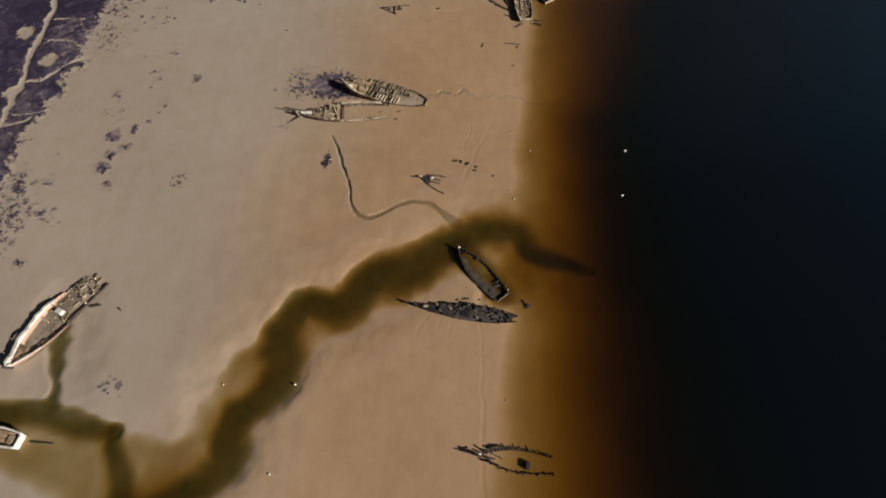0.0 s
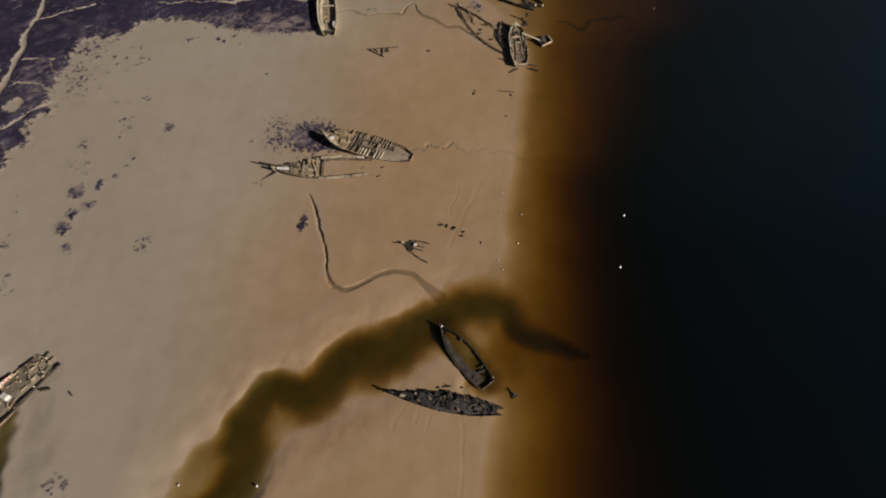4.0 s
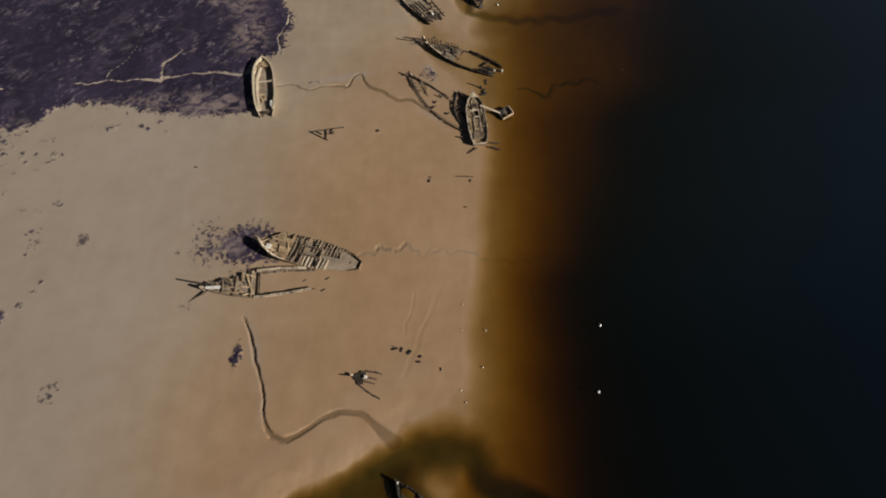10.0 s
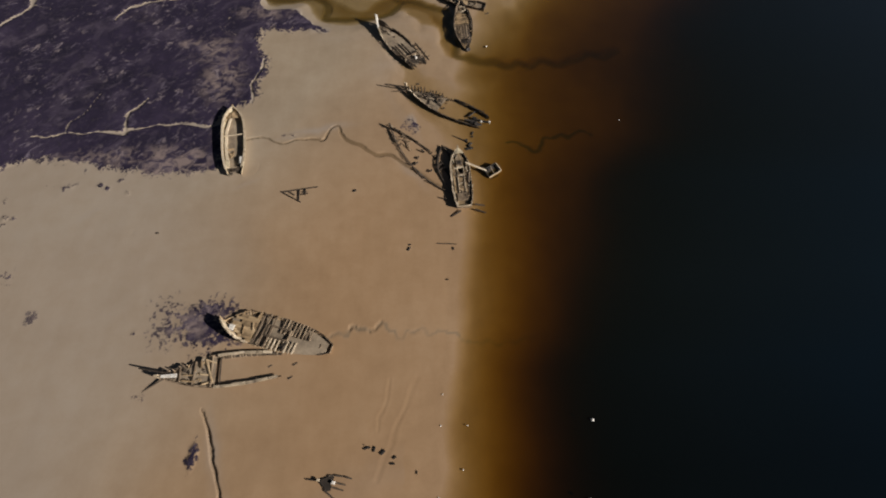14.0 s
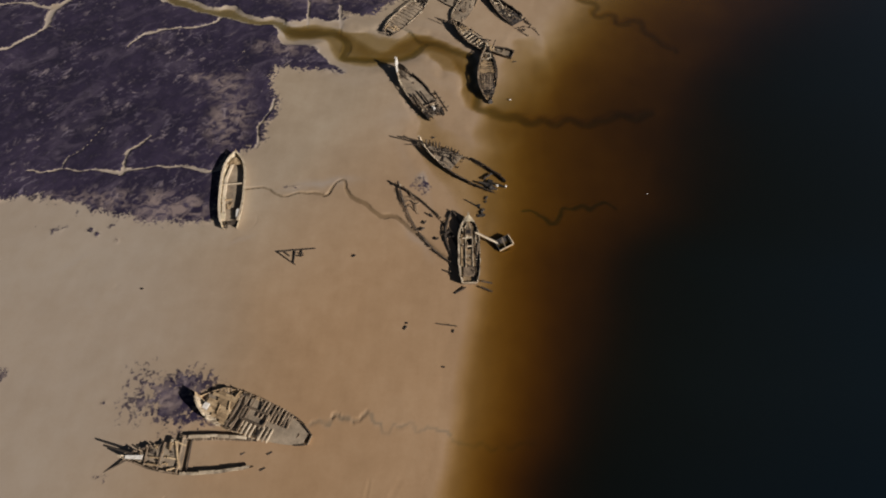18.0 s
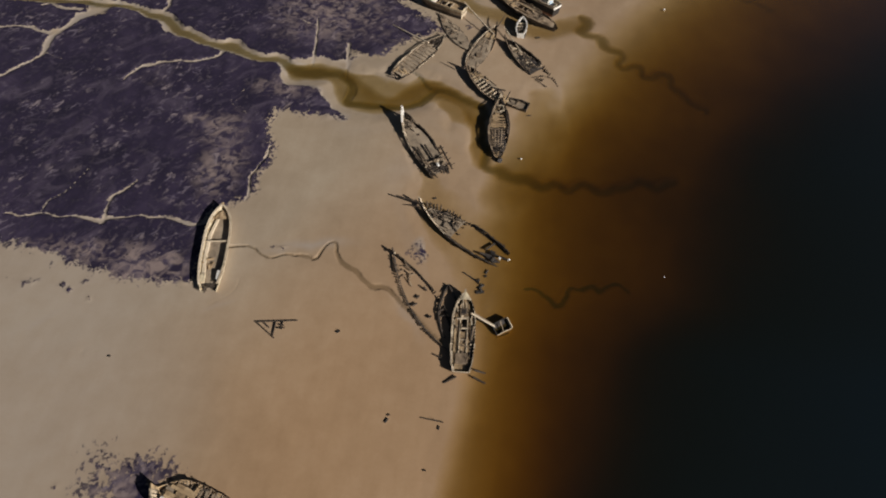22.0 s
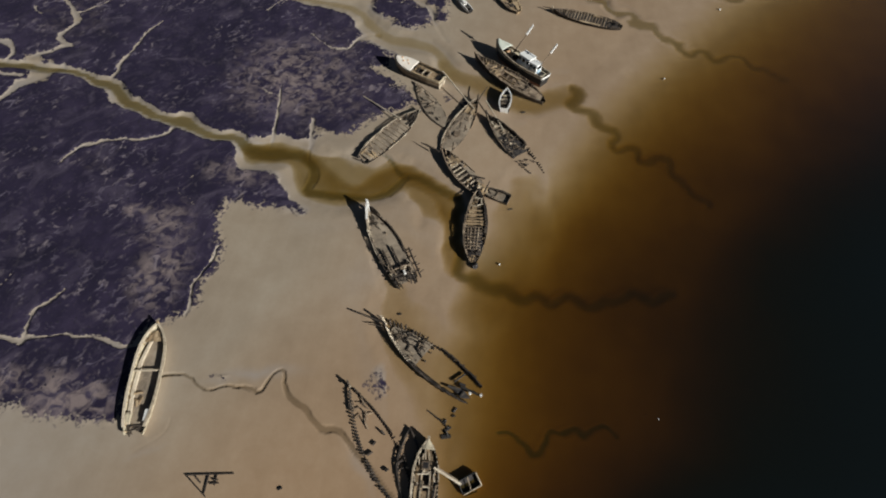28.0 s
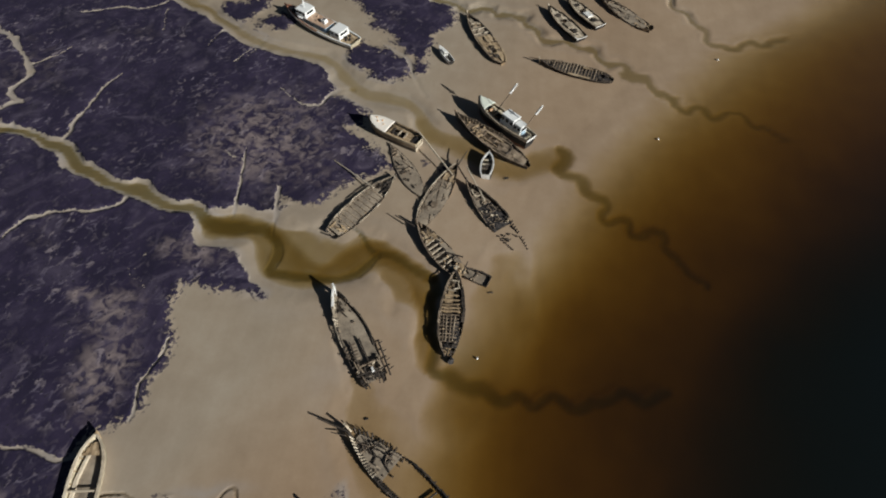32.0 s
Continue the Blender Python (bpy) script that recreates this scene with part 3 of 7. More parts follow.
# lone patches of plants and weed on the open mud: x, y, radii, strength
PATCHES = [(-21.5, 92.8, 3.5, 1.6, 0.5), (-77.5, 61.3, 3.4, 1.6, 0.5), (-73.8, 59.8, 3.0, 1.3, 0.42), (-79.3, 63.1, 1.4, 1.0, 0.5), (-25.6, 96.0, 7.0, 4.8, 0.8), (-31, 99, 5, 4.0, 0.5), (-22, 99.5, 4, 2, 0.5), (-33, 95, 2.5, 3, 0.42), (10.6, 141, 2.3, 2.6, 0.55), (-23.2, 74.6, 0.9, 2.4, 0.72), (-69.2, 80.6, 2.1, 1.7, 0.75), (-67.3, 75.8, 2.0, 1.6, 0.66),
           (-65.1, 77.8, 1.3, 1.4, 0.6), (-68.2, 72.8, 2.2, 1.7, 0.72), (-65.5, 68.8, 1.5, 1.4, 0.62), (-64.2, 82.8, 0.9, 1.5, 0.7), (-68.4, 85.7, 1.6, 1.0, 0.5), (-65.0, 99.6, 2.4, 2.2, 0.44), (-62.5, 106.6, 1.6, 2.2, 0.44),
           (-72.5, 94.2, 1.2, 1.6, 0.52), (-54.7, 98.9, 1.4, 1.6, 0.42), (-79.9, 69.2, 2.2, 1.2, 0.55), (-84, 68, 3, 6, 0.5), (-53.7, 26.6, 2.3, 2.6, 0.46), (-52.5, 69.9, 2.2, 2.6, 0.37), (-76.6, 50.5, 1.5, 1.5, 0.5),
           (-33.6, 83.5, 2.2, 1.2, 0.38), (-79, 114, 4, 8, 0.4), (-80, 124, 4, 4, 0.45), (-83, 60, 5, 8, 0.5), (-14.5, 139.6, 2.5, 0.8, 0.46), (18, 204.2, 2.2, 1.8, 0.55), (-37, 95.5, 1.2, 1.2, 0.46),
           (-57.5, 126.4, 1.5, .8, .45), (-60, 127, 4, 0.8, 0.36), (14.5, 206, 1.5, 1.2, 0.5), (0, 206, 4, 5, 0.35), (12, 246, 2, 5, 0.35), (-20, 175, 3, 1.5, 0.45), (-3, 178.5, 2, 1.2, 0.45), (-73, 88, 2, 2, 0.36)]
# tongues of drying pale silt, and sunlit rill banks painted pale: x, y, radii, turn in degrees, strength
TONGUES_AND_LIT_BANKS = [(-9.5, 140.6, 5.5, 1.1, 8, 0.75), (-14.5, 138.9, 3.5, 0.8, 10, 0.5), (-51.5, 120.5, 6.5, 1.3, 48, 0.7), (-46.5, 126.0, 4.5, 0.8, 40, 0.5), (-66, 84, 2.0, 16, -6, 0.3), (-57, 121, 6, 5, 0, 0.35), (-20.5, 75.5, 1.1, 6.0, 8, 0.5),
           (-18.6, 66.0, 0.8, 3.0, 0, 0.45), (-23.0, 126.8, 3.0, 0.7, 35, 0.4), (9.5, 128.2, 0.7, 4.5, 40, 0.45), (4.5, 160, 5, 2.6, 50, 0.3), (26.5, 165.5, 2.4, 4.5, 25, 0.3), (-45, 55, 14, 5, 20, 0.15)]
# where the marsh is thin and tan mud shows through: x, y, radii, strength
THIN = [(-41, 168.5, 2.2, 1.8, 1.5), (-78, 222, 16, 20, 0.4), (-60, 236, 16, 9, 0.3), (-28, 97, 9, 6, 0.9), (10.6, 141, 3, 3, 0.6), (-23, 74, 2, 3, 0.3), (-67, 76, 8, 12, 1.5), (-62, 103, 9, 9, 1.6), (-80, 75, 6, 12, 1.2), (-20, 208, 17, 14, 1.0), (-30, 200, 8, 6, 0.5), (-38, 132.5, 9, 5, 1.4), (-52, 134.5, 12, 3, 1.0), (-32, 156, 6, 9, 1.0), (-35, 166, 6, 6, 0.9), (-25, 180, 8, 4, 0.9), (-5, 200, 8, 5, 0.5),
        (-88, 112, 8, 12, 0.7), (-92, 85, 6, 18, 0.6), (-55, 180, 9, 7, 0.35), (-78, 128, 6, 4, 0.7), (-12, 225, 8, 6, 0.4), (2, 236, 6, 3, 0.3), (0, 248, 8, 6, 0.35), (-28, 140, 5, 6, 0.6)]


_rng = random.Random(12)
for _x0, _x1, _y0, _y1, _n in ((-93, -78, 57, 82, 46), (-82, -66, 115, 127, 26), (-86, -68, 112, 126, 22), (-74, -60, 84, 112, 12), (-56, -44, 122, 131, 10)):
    for _ in range(_n):
        _t = _rng.random() ** 1.7
        PATCHES.append((_x0 + (_x1 - _x0) * _t, _rng.uniform(_y0, _y1), _rng.uniform(0.45, 1.1), _rng.uniform(0.35, 0.8), _rng.uniform(0.32, 0.6)))


def smooth(a, b, v):
    t = np.clip((v - a) / (b - a), 0, 1)
    return t * t * (3 - 2 * t)


def value_noise(x, y, size, seed):
    rng = np.random.RandomState(seed)
    g = rng.rand(257, 257)
    u, v = x / size + 300.37, y / size + 300.71
    i, j = np.floor(u).astype(int), np.floor(v).astype(int)
    fu, fv = u - i, v - j
    fu, fv = fu * fu * (3 - 2 * fu), fv * fv * (3 - 2 * fv)
    a, b = i % 256, j % 256
    top = g[a, b] * (1 - fu) + g[a + 1, b] * fu
    low = g[a, b + 1] * (1 - fu) + g[a + 1, b + 1] * fu
    return (top * (1 - fv) + low * fv) * 2 - 1


def fbm(x, y, size, seed, octaves=4):
    return sum(value_noise(x, y, size / 2 ** o, seed + o) * 0.5 ** o for o in range(octaves)) / 1.6


def soften(line, rounds=2):
    """Round the corners of a line of points."""
    for _ in range(rounds):
        q, r = line[:-1] * 0.75 + line[1:] * 0.25, line[:-1] * 0.25 + line[1:] * 0.75
        line = np.concatenate([line[:1], np.stack([q, r], 1).reshape(-1, line.shape[1])[1:-1], line[-1:]])
    return line


def ratio_to(line, x, y, far=3.0):
    """Distance to a line in half widths, as far as that many of them."""
    best = np.full(x.shape, far)
    for (x0, y0, w0), (x1, y1, w1) in zip(line[:-1], line[1:]):
        pad = far * max(w0, w1)
        near = (x > min(x0, x1) - pad) & (x < max(x0, x1) + pad) & (y > min(y0, y1) - pad) & (y < max(y0, y1) + pad)
        if near.any():
            px, py = x[near] - x0, y[near] - y0
            dx, dy = x1 - x0, y1 - y0
            s = np.clip((px * dx + py * dy) / max(dx * dx + dy * dy, 1e-9), 0, 1)
            best[near] = np.minimum(best[near], np.hypot(px - s * dx, py - s * dy) / (w0 + s * (w1 - w0)))
    return best


def inside_by(poly, x, y):
    """Metres inside a polygon (negative outside)."""
    inside, best = np.zeros(x.shape, bool), np.full(x.shape, 1e9)
    n = len(poly)
    for a in range(n):
        (x0, y0), (x1, y1) = poly[a], poly[(a + 1) % n]
        dx, dy = x1 - x0, y1 - y0
        if dy:
            inside ^= ((y0 > y) != (y1 > y)) & (x < dx * (y - y0) / dy + x0)
        s = np.clip(((x - x0) * dx + (y - y0) * dy) / (dx * dx + dy * dy), 0, 1)
        best = np.minimum(best, np.hypot(x - x0 - s * dx, y - y0 - s * dy))
    return np.where(inside, best, -best)


def meander(line, swing, wave):
    """Swing a channel from side to side about its course."""
    step = np.r_[0, np.cumsum(np.hypot(*np.diff(line[:, :2], axis=0).T))]
    at = np.arange(0, step[-1], 0.7)
    x, y, w = (np.interp(at, step, line[:, i]) for i in range(3))
    tx, ty = np.gradient(x), np.gradient(y)
    n = np.maximum(np.hypot(tx, ty), 1e-6)
    off = swing * (np.sin(at / wave * 2 * np.pi) + 0.5 * np.sin(at / wave * 3.3 + 1.0)) * np.clip(at / 4, 0, 1)
    return np.stack([x - ty / n * off, y + tx / n * off, w], 1)


CREEK_LINES = {k: (d, soften(polyline(s), 1)) for k, (d, s) in CREEKS.items()}
for _name, _swing, _wave in (("north_mouth", 0.7, 6.0), ("far_mouth", 1.0, 7.0), ("edge", 0.9, 7.5), ("last", 0.8, 7.0), ("silt", 0.5, 4.5), ("wiggle", 0.45, 3.0)):
    CREEK_LINES[_name] = (CREEK_LINES[_name][0], meander(CREEK_LINES[_name][1], _swing, _wave))
GULLY_LINES = [soften(polyline(s)) for s in GULLIES]
MARSH_POLYS = [polyline(s) for s in MARSH]
RUNNEL_LINES = [soften(polyline(s)) for s in RUNNELS]


def land(x, y):
    """Height, marsh cover, dampness, thinness of the marsh, pale silt with painted lit banks, wet silt, and algal bed
    with painted rill shade, of the ground at points.
    """
    n1, n2 = fbm(x, y, 9.0, 11), fbm(x, y, 9.0, 31)
    f1, f2 = fbm(x, y, 2.2, 51, 3), fbm(x, y, 2.2, 71, 3)
    m1, m2 = fbm(x, y, 4.5, 131, 2), fbm(x, y, 4.5, 151, 2)
    wx, wy = x + 1.4 * n1 + 0.5 * f1, y + 1.4 * n2 + 0.5 * f2
    cx, cy = 1.6 * n1 + 2.2 * m1 + 0.7 * f1, 1.6 * n2 + 2.2 * m2 + 0.7 * f2
    big = fbm(x, y, 40.0, 91)
    xs = np.interp(y, SHORE[:, 1], SHORE[:, 0]) + 1.2 * fbm(x, y, 18.0, 111) + 0.4 * m1
    xd = np.interp(y, DEEP[:, 1], DEEP[:, 0])
    u = (x - xs) / np.maximum(xd - xs, 4)
    dry = 0.02 + 0.46 * (1 - np.exp(np.minimum(x - xs, 0) / 22.0)) + 0.03 * big
    u1 = np.clip(u, 0, 1)
    power, most = np.interp(y, [95, 140], [1.3, 0.68]) + np.interp(y, [175, 205], [0, 0.2]), np.interp(y, [95, 140], [1.15, 0.92])
    wet = 0.02 - most * u1 ** power * smooth(-0.04, np.interp(y, [60, 100, 140], [0.16, 0.26, 0.48]), u1) * (1 + 0.10 * n1) - 1.4 * np.maximum(u - 1, 0)
    z = np.where(u < 0, dry, np.maximum(wet, -5.0)) + 0.012 * n1 + 0.008 * f1
    cover = np.full(x.shape, 0.0)
    for poly in MARSH_POLYS:
        d = inside_by(poly, wx, wy)
        cover = np.maximum(cover, smooth(-3.2, 2.6, d + 1.6 * n1 + 0.9 * m2 + 0.9 * f1))
    for px, py, rx, ry, s in PATCHES:
        near = (abs(x - px) < 3 * rx) & (abs(y - py) < 3 * ry)
        r = np.hypot((wx[near] - px) / rx, (wy[near] - py) / ry)
        cover[near] = np.maximum(cover[near], s * 1.15 * np.exp(-r * r * 0.8))
    for px, py, r0 in PANS:
        cover *= 1 - 0.85 * np.exp(-(((wx - px) ** 2 + (wy - py) ** 2) / r0 ** 2) ** 2)
    bare, pale, bed, wet = np.ones(x.shape), np.zeros(x.shape), np.zeros(x.shape), np.zeros(x.shape)
    damp = smooth(-12, -62, x - 0.12 * y + 14 * big) * 0.85 + smooth(100, 172, y + 12 * big) * (0.45 + 0.5 * smooth(14, -20, x - 0.35 * (y - 150)))
    for name, (depth, line) in CREEK_LINES.items():
        crisp = name in ("rill", "mid")
        amount = 0.25 if crisp else 0.5 if name == "south" else 0.3 if name[:3] in ("nor", "far", "poo") else 0.42 if line[:, 2].mean() < 1.2 else 0.8
        r = ratio_to(line, x + amount * cx, y + amount * cy, 3.5)
        m = smooth(1.35, 0.9, r * (1 + 0.5 * f1 + 0.35 * m1)) * np.clip(0.75 + 0.7 * m2, 0.3, 1) if crisp else smooth(1.3, 0.6, r) if name in ("north", "pool") else smooth(1.36, 0.48, r) if name in ("south", "pool_arm") else smooth(1.4, 0.35, r)
        if name == "wiggle":
            m = m * smooth(-0.05, 0.3, f1)
        z = z - (depth * (1 + 0.25 * m1) + np.maximum(z, 0)) * m
        bank = np.exp(-((r - 1.7) / 0.3) ** 2)
        z = z + (0.0 if name[:3] in ("nor", "far", "sli") else 0.0 if crisp else 0.012 if depth < 0 else 0.03) * bank
        bare *= smooth(0.95, 1.22 + 0.25 * f1, r) if name != "far_shelf" else smooth(0.9, 1.3 + 0.2 * f1, r)
        pale = np.maximum(pale, np.where((x < xs - 4) & (not crisp), 0.8 * np.exp(-((r - 1.25) / 0.3) ** 2) * smooth(0.15, 0.5, cover) + 0.12 * np.exp(-((r - 1.7) / 0.3) ** 2), 0))
        if crisp:
            wet = np.maximum(wet, smooth(1.35, 0.8, r))
        if name == "far_shelf":
            bed = np.maximum(bed, 0.12 * smooth(1.3, 0.4, r))
        elif "shelf" not in name and name not in ("far", "far_pool", "slick"):
            # in dry rills this dark line stands in for the shaded scarp
            bed = np.maximum(bed, smooth(1.25, 0.35, r) * (0.55 if name[:3] == "nor" else 0.4 if name in ("edge", "last", "far_mouth") else 1.0) if depth > 0 else (0.25 if crisp else 0.5) * smooth(1.4, 0.8, r) * np.clip(0.8 + 0.6 * f2, 0, 1))
    for line in GULLY_LINES:
        r = ratio_to(line, x + 0.4 * cx, y + 0.4 * cy, 3.0)
        r = np.where(r < 2.99, r * (1 + 0.35 * f2), 3.0)
        z = z - 0.07 * smooth(0.15, 0.4, line[:, 2].mean()) * smooth(1.4, 0.3, r)
        bare *= 1 - smooth(1.35 + 0.6 * f1, 0.35, r) * np.interp(line[:, 2].mean() + 0.12 * f2, [0.1, 0.26, 0.5], [0.45, 0.74, 1.0])
        pale = np.maximum(pale, smooth(1.8, 0.6, r) * (0.75 + 0.4 * f1) * smooth(0.05, 0.4, cover))
    pale = np.maximum(pale, 0.5 * smooth(-28, -62, x - 0.12 * y + 10 * big) * smooth(175, 130, y))
    # silt tongues, and the lit side of the rill banks put in as colour
    for px, py, rx, ry, turn, k in TONGUES_AND_LIT_BANKS:
        c, d = math.cos(radians(turn)), math.sin(radians(turn))
        u, v = (wx - px) * c + (wy - py) * d, (wy - py) * c - (wx - px) * d
        pale = np.maximum(pale, k * np.exp(-(u / rx) ** 2 - (v / ry) ** 2))
    for line in RUNNEL_LINES:
        r = ratio_to(line, x + 0.3 * cx, y + 0.3 * cy, 4.0)
        z = z - 0.02 * smooth(1.6, 0.2, r) + 0.008 * np.exp(-((r - 2.2) / 0.7) ** 2)
    cover = cover * bare
    thin = np.zeros(x.shape)
    for px, py, rx, ry, s in THIN:
        thin = np.maximum(thin, s * np.exp(-((wx - px) / rx) ** 2 - ((wy - py) / ry) ** 2))
    z = z + 0.22 * smooth(0.35, 0.8, cover) * (1 + 0.4 * f1) * (1 - 0.5 * thin)
    return z, np.clip(cover, 0, 1), np.clip(damp, 0, 1), thin, np.clip(pale, 0, 1), wet, bed


def height(x, y):
    return float(land(np.array([float(x)]), np.array([float(y)]))[0][0])


def spread(lo, hi, step, out, growth=1.35):
    """Even steps between lo and hi, growing ones out to +-out."""
    mid = list(np.arange(lo, hi + step / 2, step))
    for sign in (-1, 1):
        side, s, at = [], step, (lo if sign < 0 else hi)
        while abs(at) < out:
            s *= growth
            at += sign * s
            side.append(at)
        mid = side[::-1] + mid if sign < 0 else mid + side
    return np.array(mid)


def sheet(name, xs, ys, heights, material, attributes, keep=None):
    nx, ny = len(xs), len(ys)
    X, Y = np.meshgrid(xs, ys, indexing="ij")
    co = np.stack([X.ravel(), Y.ravel(), heights.ravel()], 1).astype(np.float32)
    idx = np.arange(nx * ny).reshape(nx, ny)
    quads = np.stack([idx[:-1, :-1], idx[1:, :-1], idx[1:, 1:], idx[:-1, 1:]], -1).reshape(-1, 4)
    if keep is not None:
        quads = quads[keep.ravel()[quads].any(1)]
    me = bpy.data.meshes.new(name)
    me.vertices.add(len(co))
    me.vertices.foreach_set("co", co.ravel())
    me.loops.add(quads.size)
    me.loops.foreach_set("vertex_index", quads.ravel().astype(np.int32))
    me.polygons.add(len(quads))
    me.polygons.foreach_set("loop_start", np.arange(0, quads.size, 4, dtype=np.int32))
    for key, v in attributes.items():
        me.attributes.new(key, "FLOAT", "POINT").data.foreach_set("value", v.ravel().astype(np.float32))
    me.update(calc_edges=True)
    me.polygons.foreach_set("use_smooth", np.ones(len(quads), bool))
    me.materials.append(material)
    return new(name, me)


def refine(at, *spans):
    """More steps inside the given spans."""
    extra = [(a + b) / 2 for a, b in zip(at[:-1], at[1:]) if any(lo < (a + b) / 2 < hi for lo, hi in spans)]
    return np.sort(np.concatenate([at, extra]))


gx, gy = refine(spread(-118, 84, 0.36, 4200), (-27, 9)), refine(spread(6, 282, 0.36, 4200), (58, 81), (131, 143))
GX, GY = np.meshgrid(gx, gy, indexing="ij")
gz, gcover, gdamp, gthin, gpale, gwet, gbed = land(GX.ravel(), GY.ravel())
ground = sheet("ground", gx, gy, gz, MUD, {"marsh": gcover, "damp": gdamp, "thin": gthin, "pale": gpale, "wet": gwet, "algae": gbed})
tagged(ground, "tan tidal mud flat with dark purple salt marsh and creeks", "mud flat", kind="structure")
wx_, wy_ = spread(-118, 96, 0.8, 4200), spread(-4, 282, 0.8, 4200)
WX, WY = np.meshgrid(wx_, wy_, indexing="ij")
wz, *_, wbed = land(WX.ravel(), WY.ravel())
# steps along y paint the sky's sheen; the creek term is suspended silt
water = sheet("water", wx_, wy_, np.zeros(WX.size), WATER, {"depth": -wz, "murk": np.interp(WY.ravel(), [40, 70, 110, 150, 185, 215, 250, 290], [0.5, 0.58, 1.1, 1.45, 1.5, 0.95, 0.7, 0.45]) + 7.0 * wbed * smooth(0.9, 0.3, -wz)}, keep=(wz < 0.03))
tagged(water, "brown silty river water darkening over deeper bed", "water", kind="structure")


# ---- building in timber ----
class Shape:
    """Corners and faces of one part."""

    def __init__(self):
        self.v, self.f = [], []

    def quad_tube(self, rings):
        """A closed skin over rings of equal size."""
        n, k = len(rings[0]), len(self.v)
        for r in rings:
            self.v += [tuple(p) for p in r]
        for a in range(len(rings) - 1):
            for b in range(n):
                c = (b + 1) % n
                self.f.append((k + a * n + b, k + a * n + c, k + (a + 1) * n + c, k + (a + 1) * n + b))
        self.f.append(tuple(k + b for b in reversed(range(n))))
        self.f.append(tuple(k + (len(rings) - 1) * n + b for b in range(n)))
        return self

    def beam(self, p, q, w=0.2, h=0.2, taper=1.0, twist=0.0):
        """A squared timber from p to q with chamfered corners."""
        p, q = Vector(p), Vector(q)
        d = (q - p).normalized()
        side = d.cross(Vector((0, 0, 1)))
        if side.length < 0.05:
            side = Vector((0, 1, 0))
        side.normalize()
        up = side.cross(d)
        if twist:
            c, s = math.cos(twist), math.sin(twist)
            side, up = side * c + up * s, up * c - side * s
        rings = []
        for at, t in ((p, 1.0), (q, taper)):
            a, b, c = w / 2 * t, h / 2 * t, min(w, h) * 0.18 * t
            rings.append([at + side * u + up * v for u, v in ((-a + c, -b), (a - c, -b), (a, -b + c), (a, b - c), (a - c, b), (-a + c, b), (-a, b - c), (-a, -b + c))])
        return self.quad_tube(rings)

    def pole(self, p, q, r0, r1=None, sides=8):
        p, q = Vector(p), Vector(q)
        d = (q - p).normalized()
        side = d.orthogonal().normalized()
        up = d.cross(side)
        r1 = r0 if r1 is None else r1
        rings = []
        for t in (0, 0.5, 1):
            at, r = p.lerp(q, t), r0 + (r1 - r0) * t
            rings.append([at + side * r * math.cos(a) + up * r * math.sin(a) for a in (2 * math.pi * i / sides for i in range(sides))])
        return self.quad_tube(rings)

    def slab(self, outline, z0, z1):
        """An upright prism over an outline of x, y."""
        return self.quad_tube([[(x, y, z0) for x, y in outline], [(x, y, z1) for x, y in outline]])

    def box(self, c, size, top=1.0, bevel=0.04):
        """A box with chamfered top edges; top narrows its roof."""
        x, y, z = c
        a, b, h = size[0] / 2, size[1] / 2, size[2]
        r = [[(x - a, y - b, z), (x + a, y - b, z), (x + a, y + b, z), (x - a, y + b, z)]]
        a2, b2 = a * top, b * top
        r.append([(x - a2, y - b2, z + h - bevel), (x + a2, y - b2, z + h - bevel), (x + a2, y + b2, z + h - bevel), (x - a2, y + b2, z + h - bevel)])
        a2, b2 = a2 - bevel, b2 - bevel
        r.append([(x - a2, y - b2, z + h), (x + a2, y - b2, z + h), (x + a2, y + b2, z + h), (x - a2, y + b2, z + h)])
        return self.quad_tube(r)


def part(name, shape, material, parent, label="", smooth_it=False):
    me = bpy.data.meshes.new(name)
    me.from_pydata([tuple(p) for p in shape.v], [], shape.f)
    me.materials.append(material)
    if smooth_it:
        me.polygons.foreach_set("use_smooth", np.ones(len(me.polygons), bool))
    ob = new(name, me)
    ob.parent = parent
    if label:
        ob["label"] = label
    return ob


def thing(name, x, y, turn, label, category, sink=0.0, heel=0.0, pitch=0.0, group="", z=None):
    ob = new(name)
    ob.empty_display_size = 0.5
    ob.matrix_world = pose(x, y, (max(height(x, y), -0.6) if z is None else z) - sink, heel, pitch, turn)
    return tagged(ob, label, category, group)


